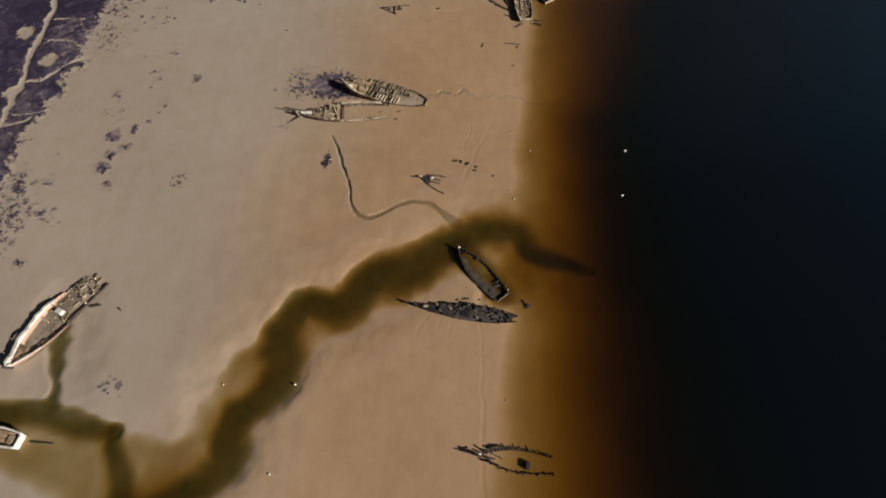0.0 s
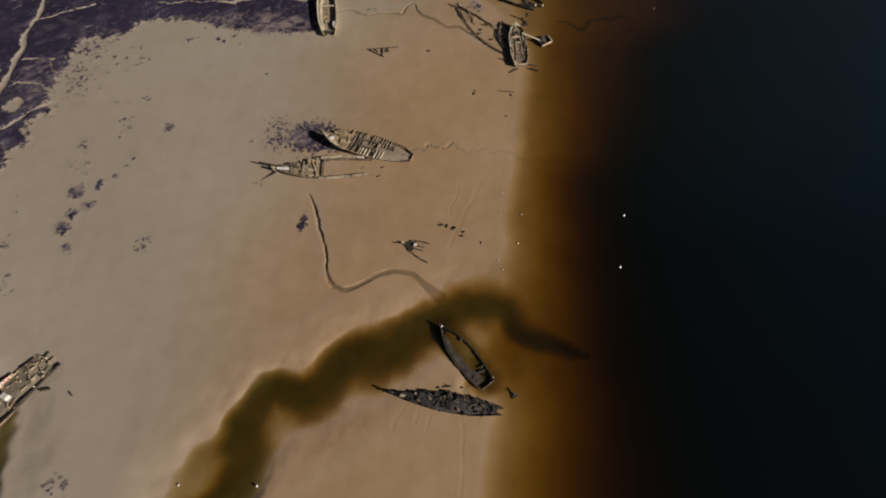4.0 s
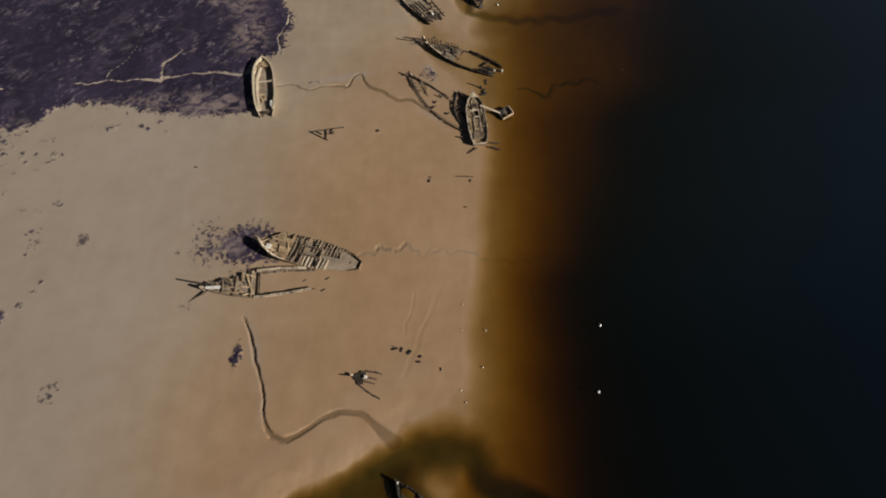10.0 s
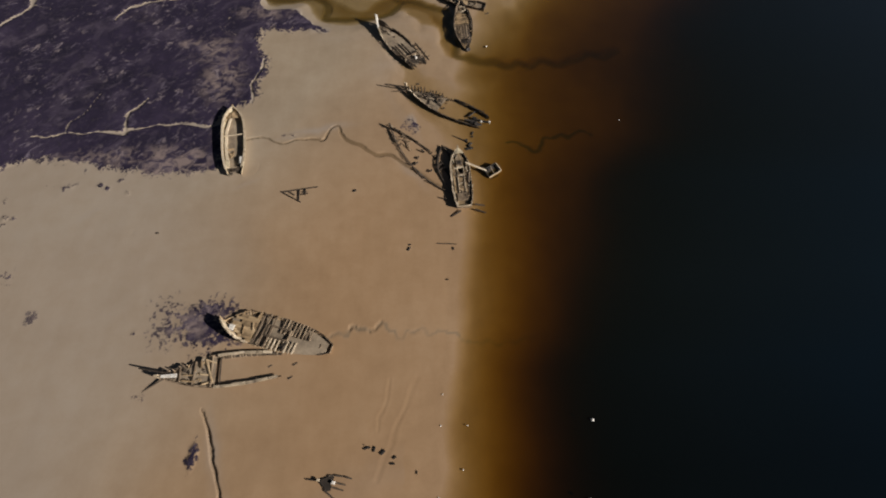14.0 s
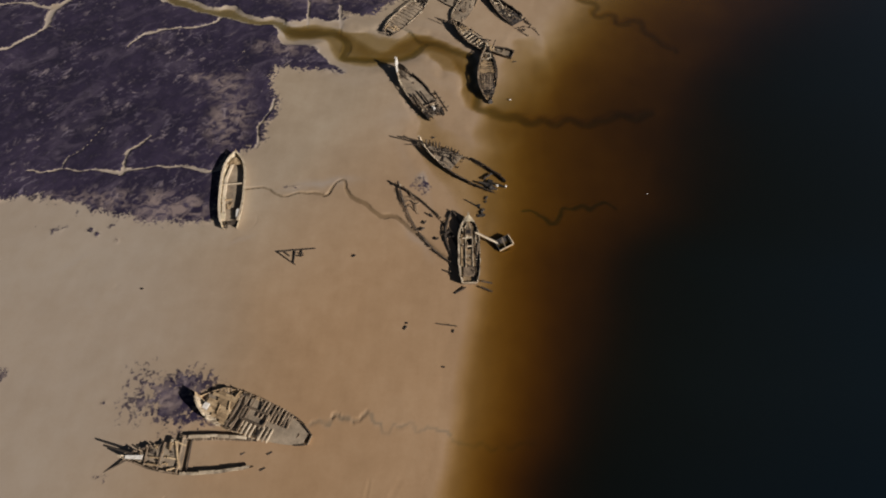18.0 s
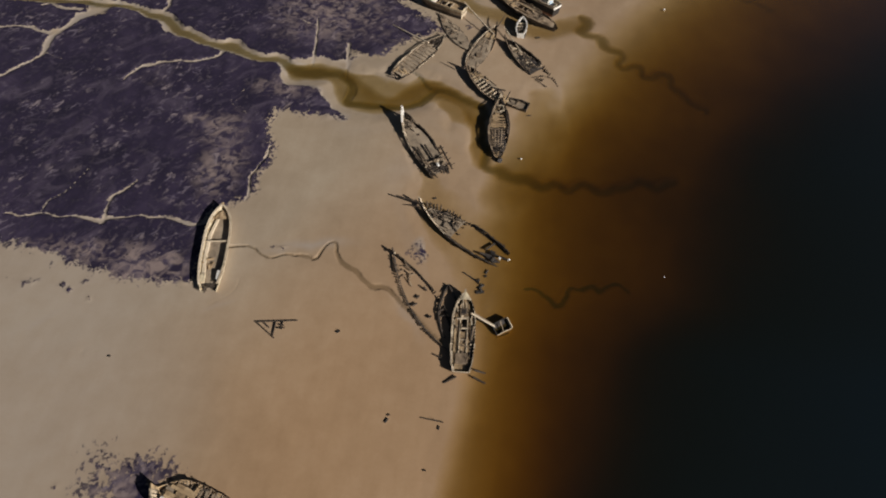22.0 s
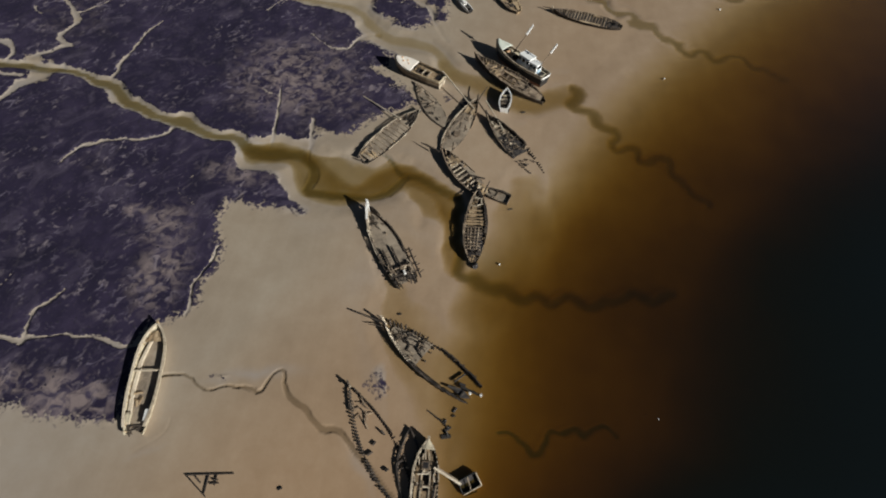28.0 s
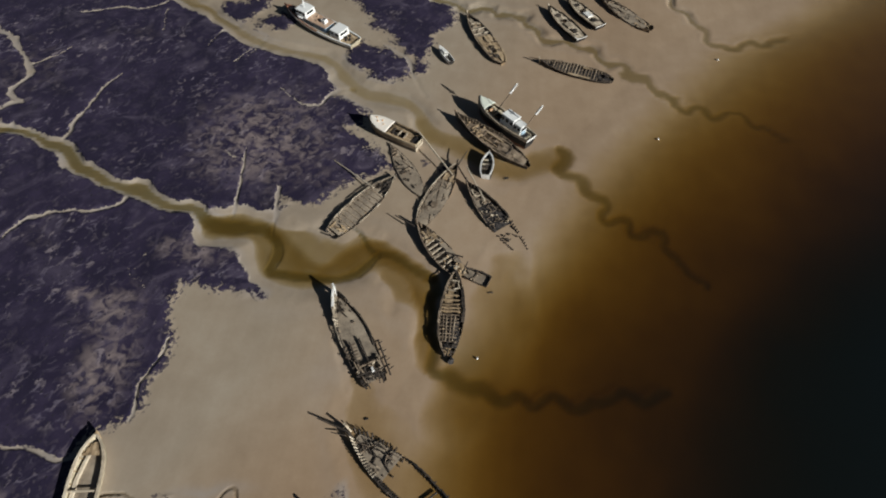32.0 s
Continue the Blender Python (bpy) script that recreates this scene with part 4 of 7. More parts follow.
class Hull:
    """The lines of one hull: bow towards +x, port towards +y, keel sunk in the mud."""

    def __init__(self, root, length, beam, h, bow=2.2, transom=0.55, sheer=(0.35, 0.15), port=(), starboard=(), flare=0.5, seed=1, sink=0.5, full=0.45, stern=2.4, rough=0.16):
        self.root, self.L, self.B, self.h = root, length, beam, h
        self.bow, self.transom, self.sheer = bow, transom, sheer
        self.profile = {1: port or ((0, 1), (1, 1)), -1: starboard or ((0, 1), (1, 1))}
        self.flare, self.sink, self.full, self.stern = flare, sink, full, stern
        self.rng, self.rough, self.seed = random.Random(seed), rough, seed

    def half(self, s):
        m = self.full
        if s > m:
            return self.B / 2 * max(0.0, 1 - ((s - m) / (1 - m)) ** self.bow) ** 0.9
        return self.B / 2 * (1 - (1 - self.transom) * ((m - s) / m) ** self.stern)

    def whole(self, s):
        up = self.sheer[0] * max(0, (s - 0.45) / 0.55) ** 2 + self.sheer[1] * max(0, (0.4 - s) / 0.4) ** 2
        return self.h * (1 + up)

    def top(self, side, s):
        pr = self.profile[side]
        worn = 1 + self.rough * noise.noise(Vector((s * self.L * 0.9, side * 3.7, self.seed * 1.3))) + 0.5 * self.rough * noise.noise(Vector((s * self.L * 2.6, side * 5.1, self.seed)))
        return self.whole(s) * worn * float(np.interp(s, [a for a, _ in pr], [b for _, b in pr]))

    def at(self, side, s, z, out=0.0):
        """A place on the skin at a station and height."""
        k = max(0.0, min(1.15, (z + self.sink) / (self.whole(s) + self.sink)))
        y = self.half(s) * (1 - self.flare + self.flare * k ** 0.6) + out
        rake = max(0, (s - 0.6) / 0.4) ** 1.5 * 0.045 * self.L * k - max(0, (0.3 - s) / 0.3) ** 2 * 0.02 * self.L * k
        return Vector(((s - 0.5) * self.L + rake, side * y, z))

    def ribs(self, material, spacing=0.8, s0=0.03, s1=0.95, over=0.12, w=0.17, sides=(1, -1), jag=0.25, skip=0.08, lean=0.0):
        n = int((s1 - s0) * self.L / spacing)
        for side in sides:
            for i in range(n + 1):
                s = s0 + (s1 - s0) * i / max(n, 1)
                t = self.top(side, s)
                if t < 0.08 or self.rng.random() < skip:
                    continue
                t = t + over - jag * self.rng.random()
                if t < 0.08:
                    t = 0.1
                zs = [-self.sink * 0.6, t * 0.45, t]
                pts = [self.at(side, s, z, -0.10) for z in zs]
                if lean:
                    pts[2] += Vector((self.rng.uniform(-lean, lean), self.rng.uniform(-lean, lean), 0))
                sh = Shape()
                rings = []
                for p in pts:
                    a = w / 2
                    rings.append([p + Vector((-a, -a, 0)), p + Vector((a, -a, 0)), p + Vector((a, a, 0)), p + Vector((-a, a, 0))])
                part("rib", sh.quad_tube(rings), material, self.root)

    def planks(self, material, strake=0.42, sides=(1, -1), s0=0.0, s1=1.0, thick=0.07, materials=None, pieces=3, name="plank", miss=0.0):
        steps = 28
        for side in sides:
            z, row = -0.15, 0
            top_most = max(self.top(side, s0 + (s1 - s0) * i / steps) for i in range(steps + 1))
            while z < top_most - 0.08:
                z1 = z + strake
                run = []
                for i in range(steps + 1):
                    s = s0 + (s1 - s0) * i / steps
                    if self.top(side, s) >= z + strake * 0.45:
                        run.append(s)
                    if (self.top(side, s) < z + strake * 0.45 or i == steps) and len(run) > 1:
                        self._strake(side, run, z, z1, material if not materials else materials[min(row, len(materials) - 1)], thick, pieces, name, miss)
                        run = []
                    elif self.top(side, s) < z + strake * 0.45:
                        run = []
                z, row = z1, row + 1

    def _strake(self, side, run, z, z1, material, thick, pieces, name, miss):
        cuts = sorted({0, len(run) - 1, *(self.rng.randrange(1, max(2, len(run) - 1)) for _ in range(pieces - 1))})
        for a, b in zip(cuts[:-1], cuts[1:]):
            if self.rng.random() < miss:
                continue
            rings = []
            off = self.rng.uniform(0.0, 0.03)
            for s in run[a:b + 1]:
                top = min(z1 - 0.02, self.top(side, s))
                top = max(top, z + 0.05)
                lo, hi = self.at(side, s, z, off), self.at(side, s, top, off)
                inn = Vector((0, -side * thick, 0))
                rings.append([lo, hi, hi + inn, lo + inn] if side > 0 else [lo + inn, hi + inn, hi, lo])
            part(name, Shape().quad_tube(rings), material, self.root)

    def gunwale(self, material, side, s0=0.0, s1=1.0, w=0.24, h=0.12, lift=0.0, name="gunwale", steps=20):
        """A rail along the side: whole on a sound hull, in uneven broken lengths on a wreck."""
        if not self.rough:
            self._rail(material, side, [s0 + (s1 - s0) * i / steps for i in range(steps + 1)], w, h, lift, 0.0, name)
            return
        at = s0
        while at < s1 - 0.004:
            end = min(s1, at + self.rng.uniform(0.7, 2.2) / self.L)
            if self.rng.random() > 0.12:
                n = max(2, int((end - at) * self.L / 0.45))
                self._rail(material, side, [at + (end - at) * i / n for i in range(n + 1)], w * self.rng.uniform(0.6, 1.1), h, lift + self.rng.uniform(-0.06, 0.05), self.rng.uniform(-0.09, 0.05), name)
            at = end + self.rng.uniform(0.0, 0.12) / self.L

    def _rail(self, material, side, stations, w, h, lift, out, name):
        rings = []
        for s in stations:
            p = self.at(side, s, self.top(side, s) + lift, 0.04 + out)
            c, u = Vector((0, -side * w, 0)), Vector((0, 0, h))
            rings.append([p, p + u, p + c + u, p + c] if side > 0 else [p + c, p + c + u, p + u, p])
        part(name, Shape().quad_tube(rings), material, self.root)

    def stem(self, material, over=0.35, w=0.26, lean=0.0, top=None):
        z = self.whole(1.0) if top is None else top
        foot, head = self.at(1, 1.0, -0.3), self.at(1, 1.0, z)
        foot.y = head.y = 0
        sh = Shape()
        mid = foot.lerp(head, 0.55) + Vector((0.06, 0, 0))
        head = head + Vector((0.12 + lean, 0, over))
        rings = [[p + Vector((-w * 0.8, -w / 2, 0)), p + Vector((w * 0.8, -w / 2, 0)), p + Vector((w * 0.8, w / 2, 0)), p + Vector((-w * 0.8, w / 2, 0))] for p in (foot, mid, head)]
        part("stem_post", sh.quad_tube(rings), material, self.root)

    def sternpost(self, material, z=None, w=0.24):
        z = self.whole(0) if z is None else z
        p, q = self.at(1, 0, -0.3), self.at(1, 0, z)
        part("stern_post", Shape().beam((p.x, 0, -0.3), (q.x - 0.08, 0, z), w, w), material, self.root)

    def transom_boards(self, material, z=None, rows=4, top_material=None):
        z = self.whole(0) if z is None else z
        lo = -0.15
        for i in range(rows):
            a, b = lo + (z - lo) * i / rows, lo + (z - lo) * (i + 1) / rows - 0.015
            p, q = self.at(1, 0, a), self.at(1, 0, b)
            ring = lambda v, dx: [(v.x + dx, -v.y, v.z), (v.x + dx, v.y, v.z), (v.x + dx + 0.08, v.y, v.z), (v.x + dx + 0.08, -v.y, v.z)]
            part("transom_board", Shape().quad_tube([ring(p, -0.04), ring(q, -0.04)]), top_material if top_material and i == rows - 1 else material, self.root)

    def silt(self, z, s0=0.02, s1=0.96, material=None, dome=0.1, name="silt_fill", wave=0.08):
        """Mud that has settled inside."""
        sh = Shape()
        na, nb = 26, 9
        for i in range(na + 1):
            s = s0 + (s1 - s0) * i / na
            for j in range(nb + 1):
                t = j / nb * 2 - 1
                p = self.at(1, s, z, -0.06)
                y = p.y * t
                zz = z + dome * (1 - t * t) + wave * noise.noise(Vector((s * self.L * 0.6, y * 0.6, self.L)))
                sh.v.append((p.x, y, zz))
        for i in range(na):
            for j in range(nb):
                a = i * (nb + 1) + j
                sh.f.append((a, a + nb + 1, a + nb + 2, a + 1))
        return part(name, sh, material or SILT, self.root, smooth_it=True)

    def beams(self, material, stations, z=None, w=0.22, h=0.2, jag=0.0, a=-1.0, b=1.0, name="deck_beam"):
        for s in stations:
            zz = (min(self.top(1, s), self.top(-1, s)) - 0.12) if z is None else z
            y = self.at(1, s, zz).y - 0.08
            x = (s - 0.5) * self.L
            j = lambda: self.rng.uniform(-jag, jag)
            part(name, Shape().beam((x + j(), y * a, zz + j() * 0.4), (x + j(), y * b, zz + j() * 0.4), w, h), material, self.root)

    def deck(self, material, s0, s1, z=None, board=0.4, hole=None, drop=0.45, miss=0.0, pieces=2, name="deck_plank"):
        """Boards lengthways; hole: (s0, s1, half width) left open."""
        n = int(self.B / board) + 1
        for i in range(n):
            y0 = -self.B / 2 + i * board
            y1 = y0 + board - 0.03
            far = max(abs(y0), abs(y1))
            run = []
            stations = [s0 + (s1 - s0) * k / 24 for k in range(25)]
            flags = []
            for s in stations:
                zz = self.whole(s) - drop if z is None else z
                ok = self.at(1, s, zz).y - 0.1 > far
                if hole and hole[0] <= s <= hole[1] and min(abs(y0), abs(y1)) < hole[2]:
                    ok = False
                flags.append(ok)
            for k, ok in enumerate(flags + [False]):
                if ok:
                    run.append(stations[k])
                elif len(run) > 1:
                    cuts = [run[0], run[-1]]
                    if len(run) > 8 and pieces > 1:
                        cuts.insert(1, run[self.rng.randrange(3, len(run) - 3)])
                    for a, b in zip(cuts[:-1], cuts[1:]):
                        if self.rng.random() < miss:
                            continue
                        rings = []
                        m = max(2, int((b - a) * 14))
                        for q in range(m + 1):
                            s = a + (b - a) * q / m
                            zz = self.whole(s) - drop if z is None else z
                            zz += 0.02 * self.rng.random()
                            x = (s - 0.5) * self.L
                            rings.append([(x, y0, zz - 0.06), (x, y1, zz - 0.06), (x, y1, zz), (x, y0, zz)])
                        part(name, Shape().quad_tube(rings), material, self.root)
                    run = []
                else:
                    run = []

    def litter(self, material, count, s0, s1, z, length=(0.6, 2.2), w=0.16, along=0.5, name="loose_timber", spread_y=0.8):
        for _ in range(count):
            s = self.rng.uniform(s0, s1)
            y = self.rng.uniform(-spread_y, spread_y) * self.half(s)
            x = (s - 0.5) * self.L
            ln = self.rng.uniform(*length)
            a = self.rng.uniform(-0.4, 0.4) if self.rng.random() < along else self.rng.uniform(1.1, 2.0)
            dx, dy = math.cos(a) * ln / 2, math.sin(a) * ln / 2
            lim = max(0.2, self.half(s) * 0.9)
            cl = lambda v: max(-lim, min(lim, v))
            part(name, Shape().beam((x - dx, cl(y - dy), z + self.rng.uniform(0, 0.15)), (x + dx, cl(y + dy), z + self.rng.uniform(0.05, 0.4)), w * self.rng.uniform(0.7, 1.3), w), material, self.root)


def rubble(h, count, s0, s1, z, mats, size=(0.2, 0.6)):
    """Broken lumps of wood, iron and weed lying inside a hull."""
    for _ in range(count):
        r = h.rng
        s = r.uniform(s0, s1)
        k = r.uniform(*size)
        x, y = (s - 0.5) * h.L, r.uniform(-0.85, 0.85) * max(0.1, h.half(s) - 0.3)
        a = r.uniform(0, 3.1)
        c, d = math.cos(a), math.sin(a)
        ring = [(0.5 * k * r.uniform(0.7, 1.3) * u, 0.35 * k * r.uniform(0.6, 1.3) * v) for u, v in ((-1, -1), (0.2, -1.2), (1, -0.7), (1.1, 0.6), (0.1, 1.1), (-1, 0.9))]
        low = [(x + c * u - d * v, y + d * u + c * v, z - 0.1) for u, v in ring]
        top = [(x + 0.8 * (c * u - d * v), y + 0.8 * (d * u + c * v), z + k * r.uniform(0.25, 0.7)) for u, v in ring]
        part("rubble", Shape().quad_tube([low, top]), r.choice(mats), h.root)


def silt_material():
    m, nt, b = nodes_of("settled_silt")
    f = math_node(nt, "ADD", math_node(nt, "MULTIPLY", noise_of(nt, 0.35, 4), 0.6), math_node(nt, "MULTIPLY", noise_of(nt, 2.5, 5, 0.7), 0.4))
    nt.links.new(ramp(nt, f, (0.34, (0.13, 0.105, 0.08)), (0.5, (0.26, 0.21, 0.155)), (0.66, (0.36, 0.295, 0.22))), b.inputs["Base Color"])
    b.inputs["Roughness"].default_value = 0.75
    bump(nt, b, f, 0.5, 0.1)
    return m


def weed_material():
    m, nt, b = nodes_of("dark_seaweed")
    f = noise_of(nt, 2.2, 5, 0.7)
    nt.links.new(ramp(nt, f, (0.36, (0.012, 0.011, 0.011)), (0.5, (0.035, 0.03, 0.03)), (0.68, (0.1, 0.085, 0.075))), b.inputs["Base Color"])
    b.inputs["Roughness"].default_value = 0.7
    bump(nt, b, f, 0.8, 0.15)
    return m


SILT = silt_material()
WEED = weed_material()

# ---- the wrecks ----
def local(root, x, y, z):
    return root.matrix_world.inverted() @ Vector((x, y, z))


def spar(root, p, q, r=0.14, material=None, name="spar", tip=0.6):
    """A round spar between two places in the world, part of a wreck."""
    return part(name, Shape().pole(local(root, *p), local(root, *q), r, r * tip), material or WOOD_DARK, root)


def wreck(name, x, y, turn, label, sink=0.0, heel=0.0, pitch=0.0, z=None):
    return thing(name, x, y, turn, label, "shipwreck", sink, heel, pitch, "wrecks on the mud", z)


def jagged(seed, lo, hi, n=12, ends=None):
    """A broken skyline of the side: station and share of the whole height."""
    r = random.Random(seed)
    out = [(i / n, r.uniform(lo, hi)) for i in range(n + 1)]
    return tuple(out)


def half_deck(h, material, s0, s1, lift=0.0, name="fore_deck"):
    """A cambered covering from side to side."""
    sh = Shape()
    na, nb = 14, 8
    for top in (1, 0):
        for i in range(na + 1):
            s = s0 + (s1 - s0) * i / na
            z = h.whole(s) + lift
            p = h.at(1, s, z)
            for j in range(nb + 1):
                t = j / nb * 2 - 1
                sh.v.append((p.x, p.y * t, z + 0.22 * (1 - t * t) - (0 if top else 0.08)))
    n = (na + 1) * (nb + 1)
    for i in range(na):
        for j in range(nb):
            a = i * (nb + 1) + j
            sh.f.append((a, a + nb + 1, a + nb + 2, a + 1))
            sh.f.append((n + a, n + a + 1, n + a + nb + 2, n + a + nb + 1))
    for a, b in ((0, 1),):
        for j in range(nb):
            sh.f.append((j, j + 1, n + j + 1, n + j))
            k = na * (nb + 1)
            sh.f.append((k + j + 1, k + j, n + k + j, n + k + j + 1))
    return part(name, sh, material, h.root, smooth_it=True)


def cabin(root, c, size, wall, roof, windows=3, top=0.94, name="wheelhouse", over=0.12):
    """A deckhouse with a roof slab and dark windows on its sides."""
    body = part(name, Shape().box(c, size, top, 0.02), wall, root)
    x, y, z = c
    part("roof", Shape().box((x, y, z + size[2]), (size[0] * top + over * 2, size[1] * top + over * 2, 0.1)), roof, body)
    for side in (1, -1):
        for i in range(windows):
            wx = x - size[0] / 2 + size[0] * (i + 0.5) / windows
            k = 0.96
            part("window", Shape().box((wx, y + side * size[1] / 2 * k, z + size[2] * 0.5), (size[0] / windows * 0.6, 0.14, size[2] * 0.32)), GLASS, body)
    for dx in (1, -1):
        part("window", Shape().box((x + dx * size[0] / 2 * 0.965, y, z + size[2] * 0.5), (0.12, size[1] * 0.62, size[2] * 0.32)), GLASS, body)
    return body


# bare ribs by the river's edge
w = wreck("rib_wreck", 11.2, 16.6, 173, "skeleton of dark ship ribs standing in shallow water")
h = Hull(w, 11.4, 4.4, 0.9, bow=1.7, transom=0.75, port=((0, 0.12), (0.2, 0.45), (0.6, 0.7), (0.95, 1.1), (1, 1.2)), starboard=((0, 0.05), (0.25, 0.2), (0.5, 0.55), (0.9, 1.1), (1, 1.2)), seed=5)
h.ribs(WOOD_WEED, 0.42, 0.02, 0.97, 0.2, 0.2, jag=0.5, skip=0.1, lean=0.25)
h.planks(WOOD_WEED, 0.35, s0=0.35, miss=0.75)
h.stem(WOOD_WEED, 0.5)
h.litter(WOOD_WEED, 5, 0.6, 0.9, 0.15)
spar(w, (5.8, 17.2, 0.75), (2.3, 18.1, 0.45), 0.16, WOOD_WEED, "bowsprit")
part("engine_block", Shape().box((-1.6, 0.5, 0), (0.7, 1.2, 0.7), 0.85), WOOD_WEED, w, "dark encrusted engine block")
part("stem_cap", Shape().box((5.7, 0, 1.5), (0.35, 0.3, 0.16)), PAINT_WHITE, w, "white patch on the stem")

# black hull half awash at the creek mouth
w = wreck("sunken_hull", 6.9, 48.9, 127, "black planked hull lying half flooded in the creek", heel=-6, z=-0.35)
w.scale = (0.93, 0.93, 0.62)
h = Hull(w, 13.0, 4.6, 1.35, bow=2.4, transom=0.62, sheer=(0.25, 0.1), port=((0, 1), (0.5, 0.95), (1, 1.0)), starboard=((0, 0.7), (0.3, 0.5), (0.6, 0.42), (0.85, 0.6), (1, 1)), seed=7)
h.planks(WOOD_WEED, 0.45)
h.ribs(WOOD_WEED, 0.6, over=0.12, jag=0.3, w=0.2)
h.gunwale(WOOD_DARK, 1, 0.02, 0.98, 0.3)
h.gunwale(WOOD_WEED, -1, 0.0, 0.5, 0.22)
h.stem(WOOD_DARK, 0.4)
h.transom_boards(WOOD_DARK, 1.4, 4, WOOD_PALE)
h.beams(WOOD_WEED, (0.12, 0.18), a=0.2, jag=0.1)
part("side_deck", Shape().slab([(-5.6, 1.5), (-2, 1.9), (2, 1.85), (4.6, 1.1), (5.2, 0.4), (3.6, 0.5), (2, 0.9), (0.4, 0.6), (-2, 0.7), (-3.4, 0.2), (-5.6, -0.2)], 0.75, 0.85), WOOD_DARK, w, "narrow broken side deck")
h.litter(WOOD_WEED, 7, 0.15, 0.8, 0.55, (0.5, 1.4), 0.3)
part("stem_cap", Shape().box((6.75, 0, 1.95), (0.3, 0.35, 0.25)), PAINT_WHITE, w, "white patch on the stem head")
part("quarter_post", Shape().beam((-6.2, -1.4, 0.8), (-6.3, -1.5, 2.1), 0.16, 0.16), WOOD_PALE, w)
part("quarter_post", Shape().beam((-5.2, -1.9, 0.6), (-5.2, -2.0, 1.7), 0.14, 0.14), WOOD_DARK, w)

h.silt(0.2, 0.05, 0.93, SILT, 0.05)

# weed-grown hulk beside it
w = wreck("weed_wreck", 4.3, 40.9, 172, "low hulk choked with black weed on the mud edge")
h = Hull(w, 16.8, 3.5, 0.8, bow=2.0, transom=0.35, sheer=(0.5, 0.0), port=jagged(3, 0.6, 1.05), starboard=jagged(9, 0.35, 0.9), seed=11)
h.planks(WOOD_WEED, 0.3, miss=0.1)
h.ribs(WOOD_WEED, 0.5, jag=0.45, w=0.24, lean=0.2)
h.silt(0.38, 0.05, 0.9, WEED, 0.22, "weed_mat", 0.35)
h.stem(WOOD_DARK, 0.3)
h.litter(WOOD_WEED, 20, 0.05, 0.95, 0.5, (0.4, 1.5), 0.24, 0.4)
h.litter(WOOD_GREY, 5, 0.1, 0.9, 0.6, (0.5, 1.2), 0.14, 0.4)
rubble(h, 50, 0.04, 0.95, 0.55, (WOOD_WEED, WOOD_WEED, WEED, WOOD_GREY), (0.2, 0.6))
spar(w, (-3.9, 42.2, 0.9), (-6.3, 42.6, 0.5), 0.15, WOOD_WEED, "bowsprit")
part("stem_cap", Shape().box((7.4, 0.2, 0.95), (0.7, 0.4, 0.2)), WOOD_PALE, w, "pale bare wood at the bow")

# forked fragment of a bow on the open mud
w = wreck("bow_fragment", -2.0, 69.9, 166, "broken bow fragment with a few dark timbers")
part("breasthook", Shape().slab([(2.6, 0), (0.9, 1.2), (0.3, 1.0), (0.6, 0), (0.3, -0.9), (0.9, -0.9)], 0.02, 0.22), WOOD_DARK, w)
part("stem_timber", Shape().beam((2.2, 0, 0.2), (4.4, 0.2, 0.1), 0.26, 0.2, 0.7), WOOD_DARK, w)
for a, b in (((1.2, 1.1), (-0.2, 1.8)), ((-0.5, 1.95), (-1.6, 2.4)), ((-1.9, 2.5), (-3.0, 2.8)), ((1.2, -0.9), (0.4, -1.1)), ((0.2, -1.15), (-0.9, -1.25)), ((-1.3, -1.25), (-2.3, -1.2)), ((0.4, 0.5), (-1.5, 0.6)), ((0.2, -0.2), (-1.6, -0.2))):
    part("side_timber", Shape().beam((*a, 0.16), (*b, 0.06), 0.26, 0.2, 0.75), WOOD_DARK, w)
part("pale_block", Shape().box((0.2, -0.1, 0.3), (0.5, 0.45, 0.3)), PAINT_WHITE, w, "white block")
part("pale_block", Shape().box((2.5, 0.0, 0.4), (0.45, 0.4, 0.2)), WOOD_PALE, w)

# hulk with two long pale rails
w = wreck("railed_wreck", -21.0, 87.8, -175.5, "collapsed hulk with two long bleached rails and bowsprit")
h = Hull(w, 18.4, 6.1, 1.0, bow=2.0, transom=0.8, sheer=(0.4, 0), port=((0, 0.25), (0.1, 0.5), (0.5, 0.75), (0.7, 0.8), (1, 1.15)), starboard=((0, 0.3), (0.12, 0.5), (0.6, 0.7), (0.75, 0.55), (1, 1.0)), seed=17)
h.planks(WOOD_DARK, 0.34, miss=0.35)
h.ribs(WOOD_GREY, 0.45, over=0.15, jag=0.35, s0=0.04)
h.gunwale(WOOD_PALE, -1, 0.08, 0.68, 0.5, 0.2)
h.gunwale(WOOD_PALE, 1, 0.03, 0.56, 0.48, 0.2)
h.gunwale(WOOD_GREY, 1, 0.62, 0.97, 0.24)
h.stem(WOOD_PALE, 0.3, 0.34)
h.silt(0.4, 0.56, 0.95, SILT, 0.2)
h.beams(WOOD_GREY, (0.6, 0.74, 0.86), z=0.75, jag=0.25)
h.beams(WOOD_DARK, (0.52,), z=0.35, jag=0.1)
rubble(h, 16, 0.55, 0.95, 0.5, (WOOD_OCHRE, WOOD_DARK, WOOD_OCHRE))
h.litter(WOOD_OCHRE, 7, 0.58, 0.92, 0.6, (0.7, 2.6), 0.2, 0.4)
h.litter(WOOD_DARK, 5, 0.6, 0.95, 0.5, (0.6, 1.6), 0.18)
part("knee", Shape().beam((2.6, -2.0, 0.8), (1.4, 1.9, 0.75), 0.3, 0.25), WOOD_OCHRE, w)
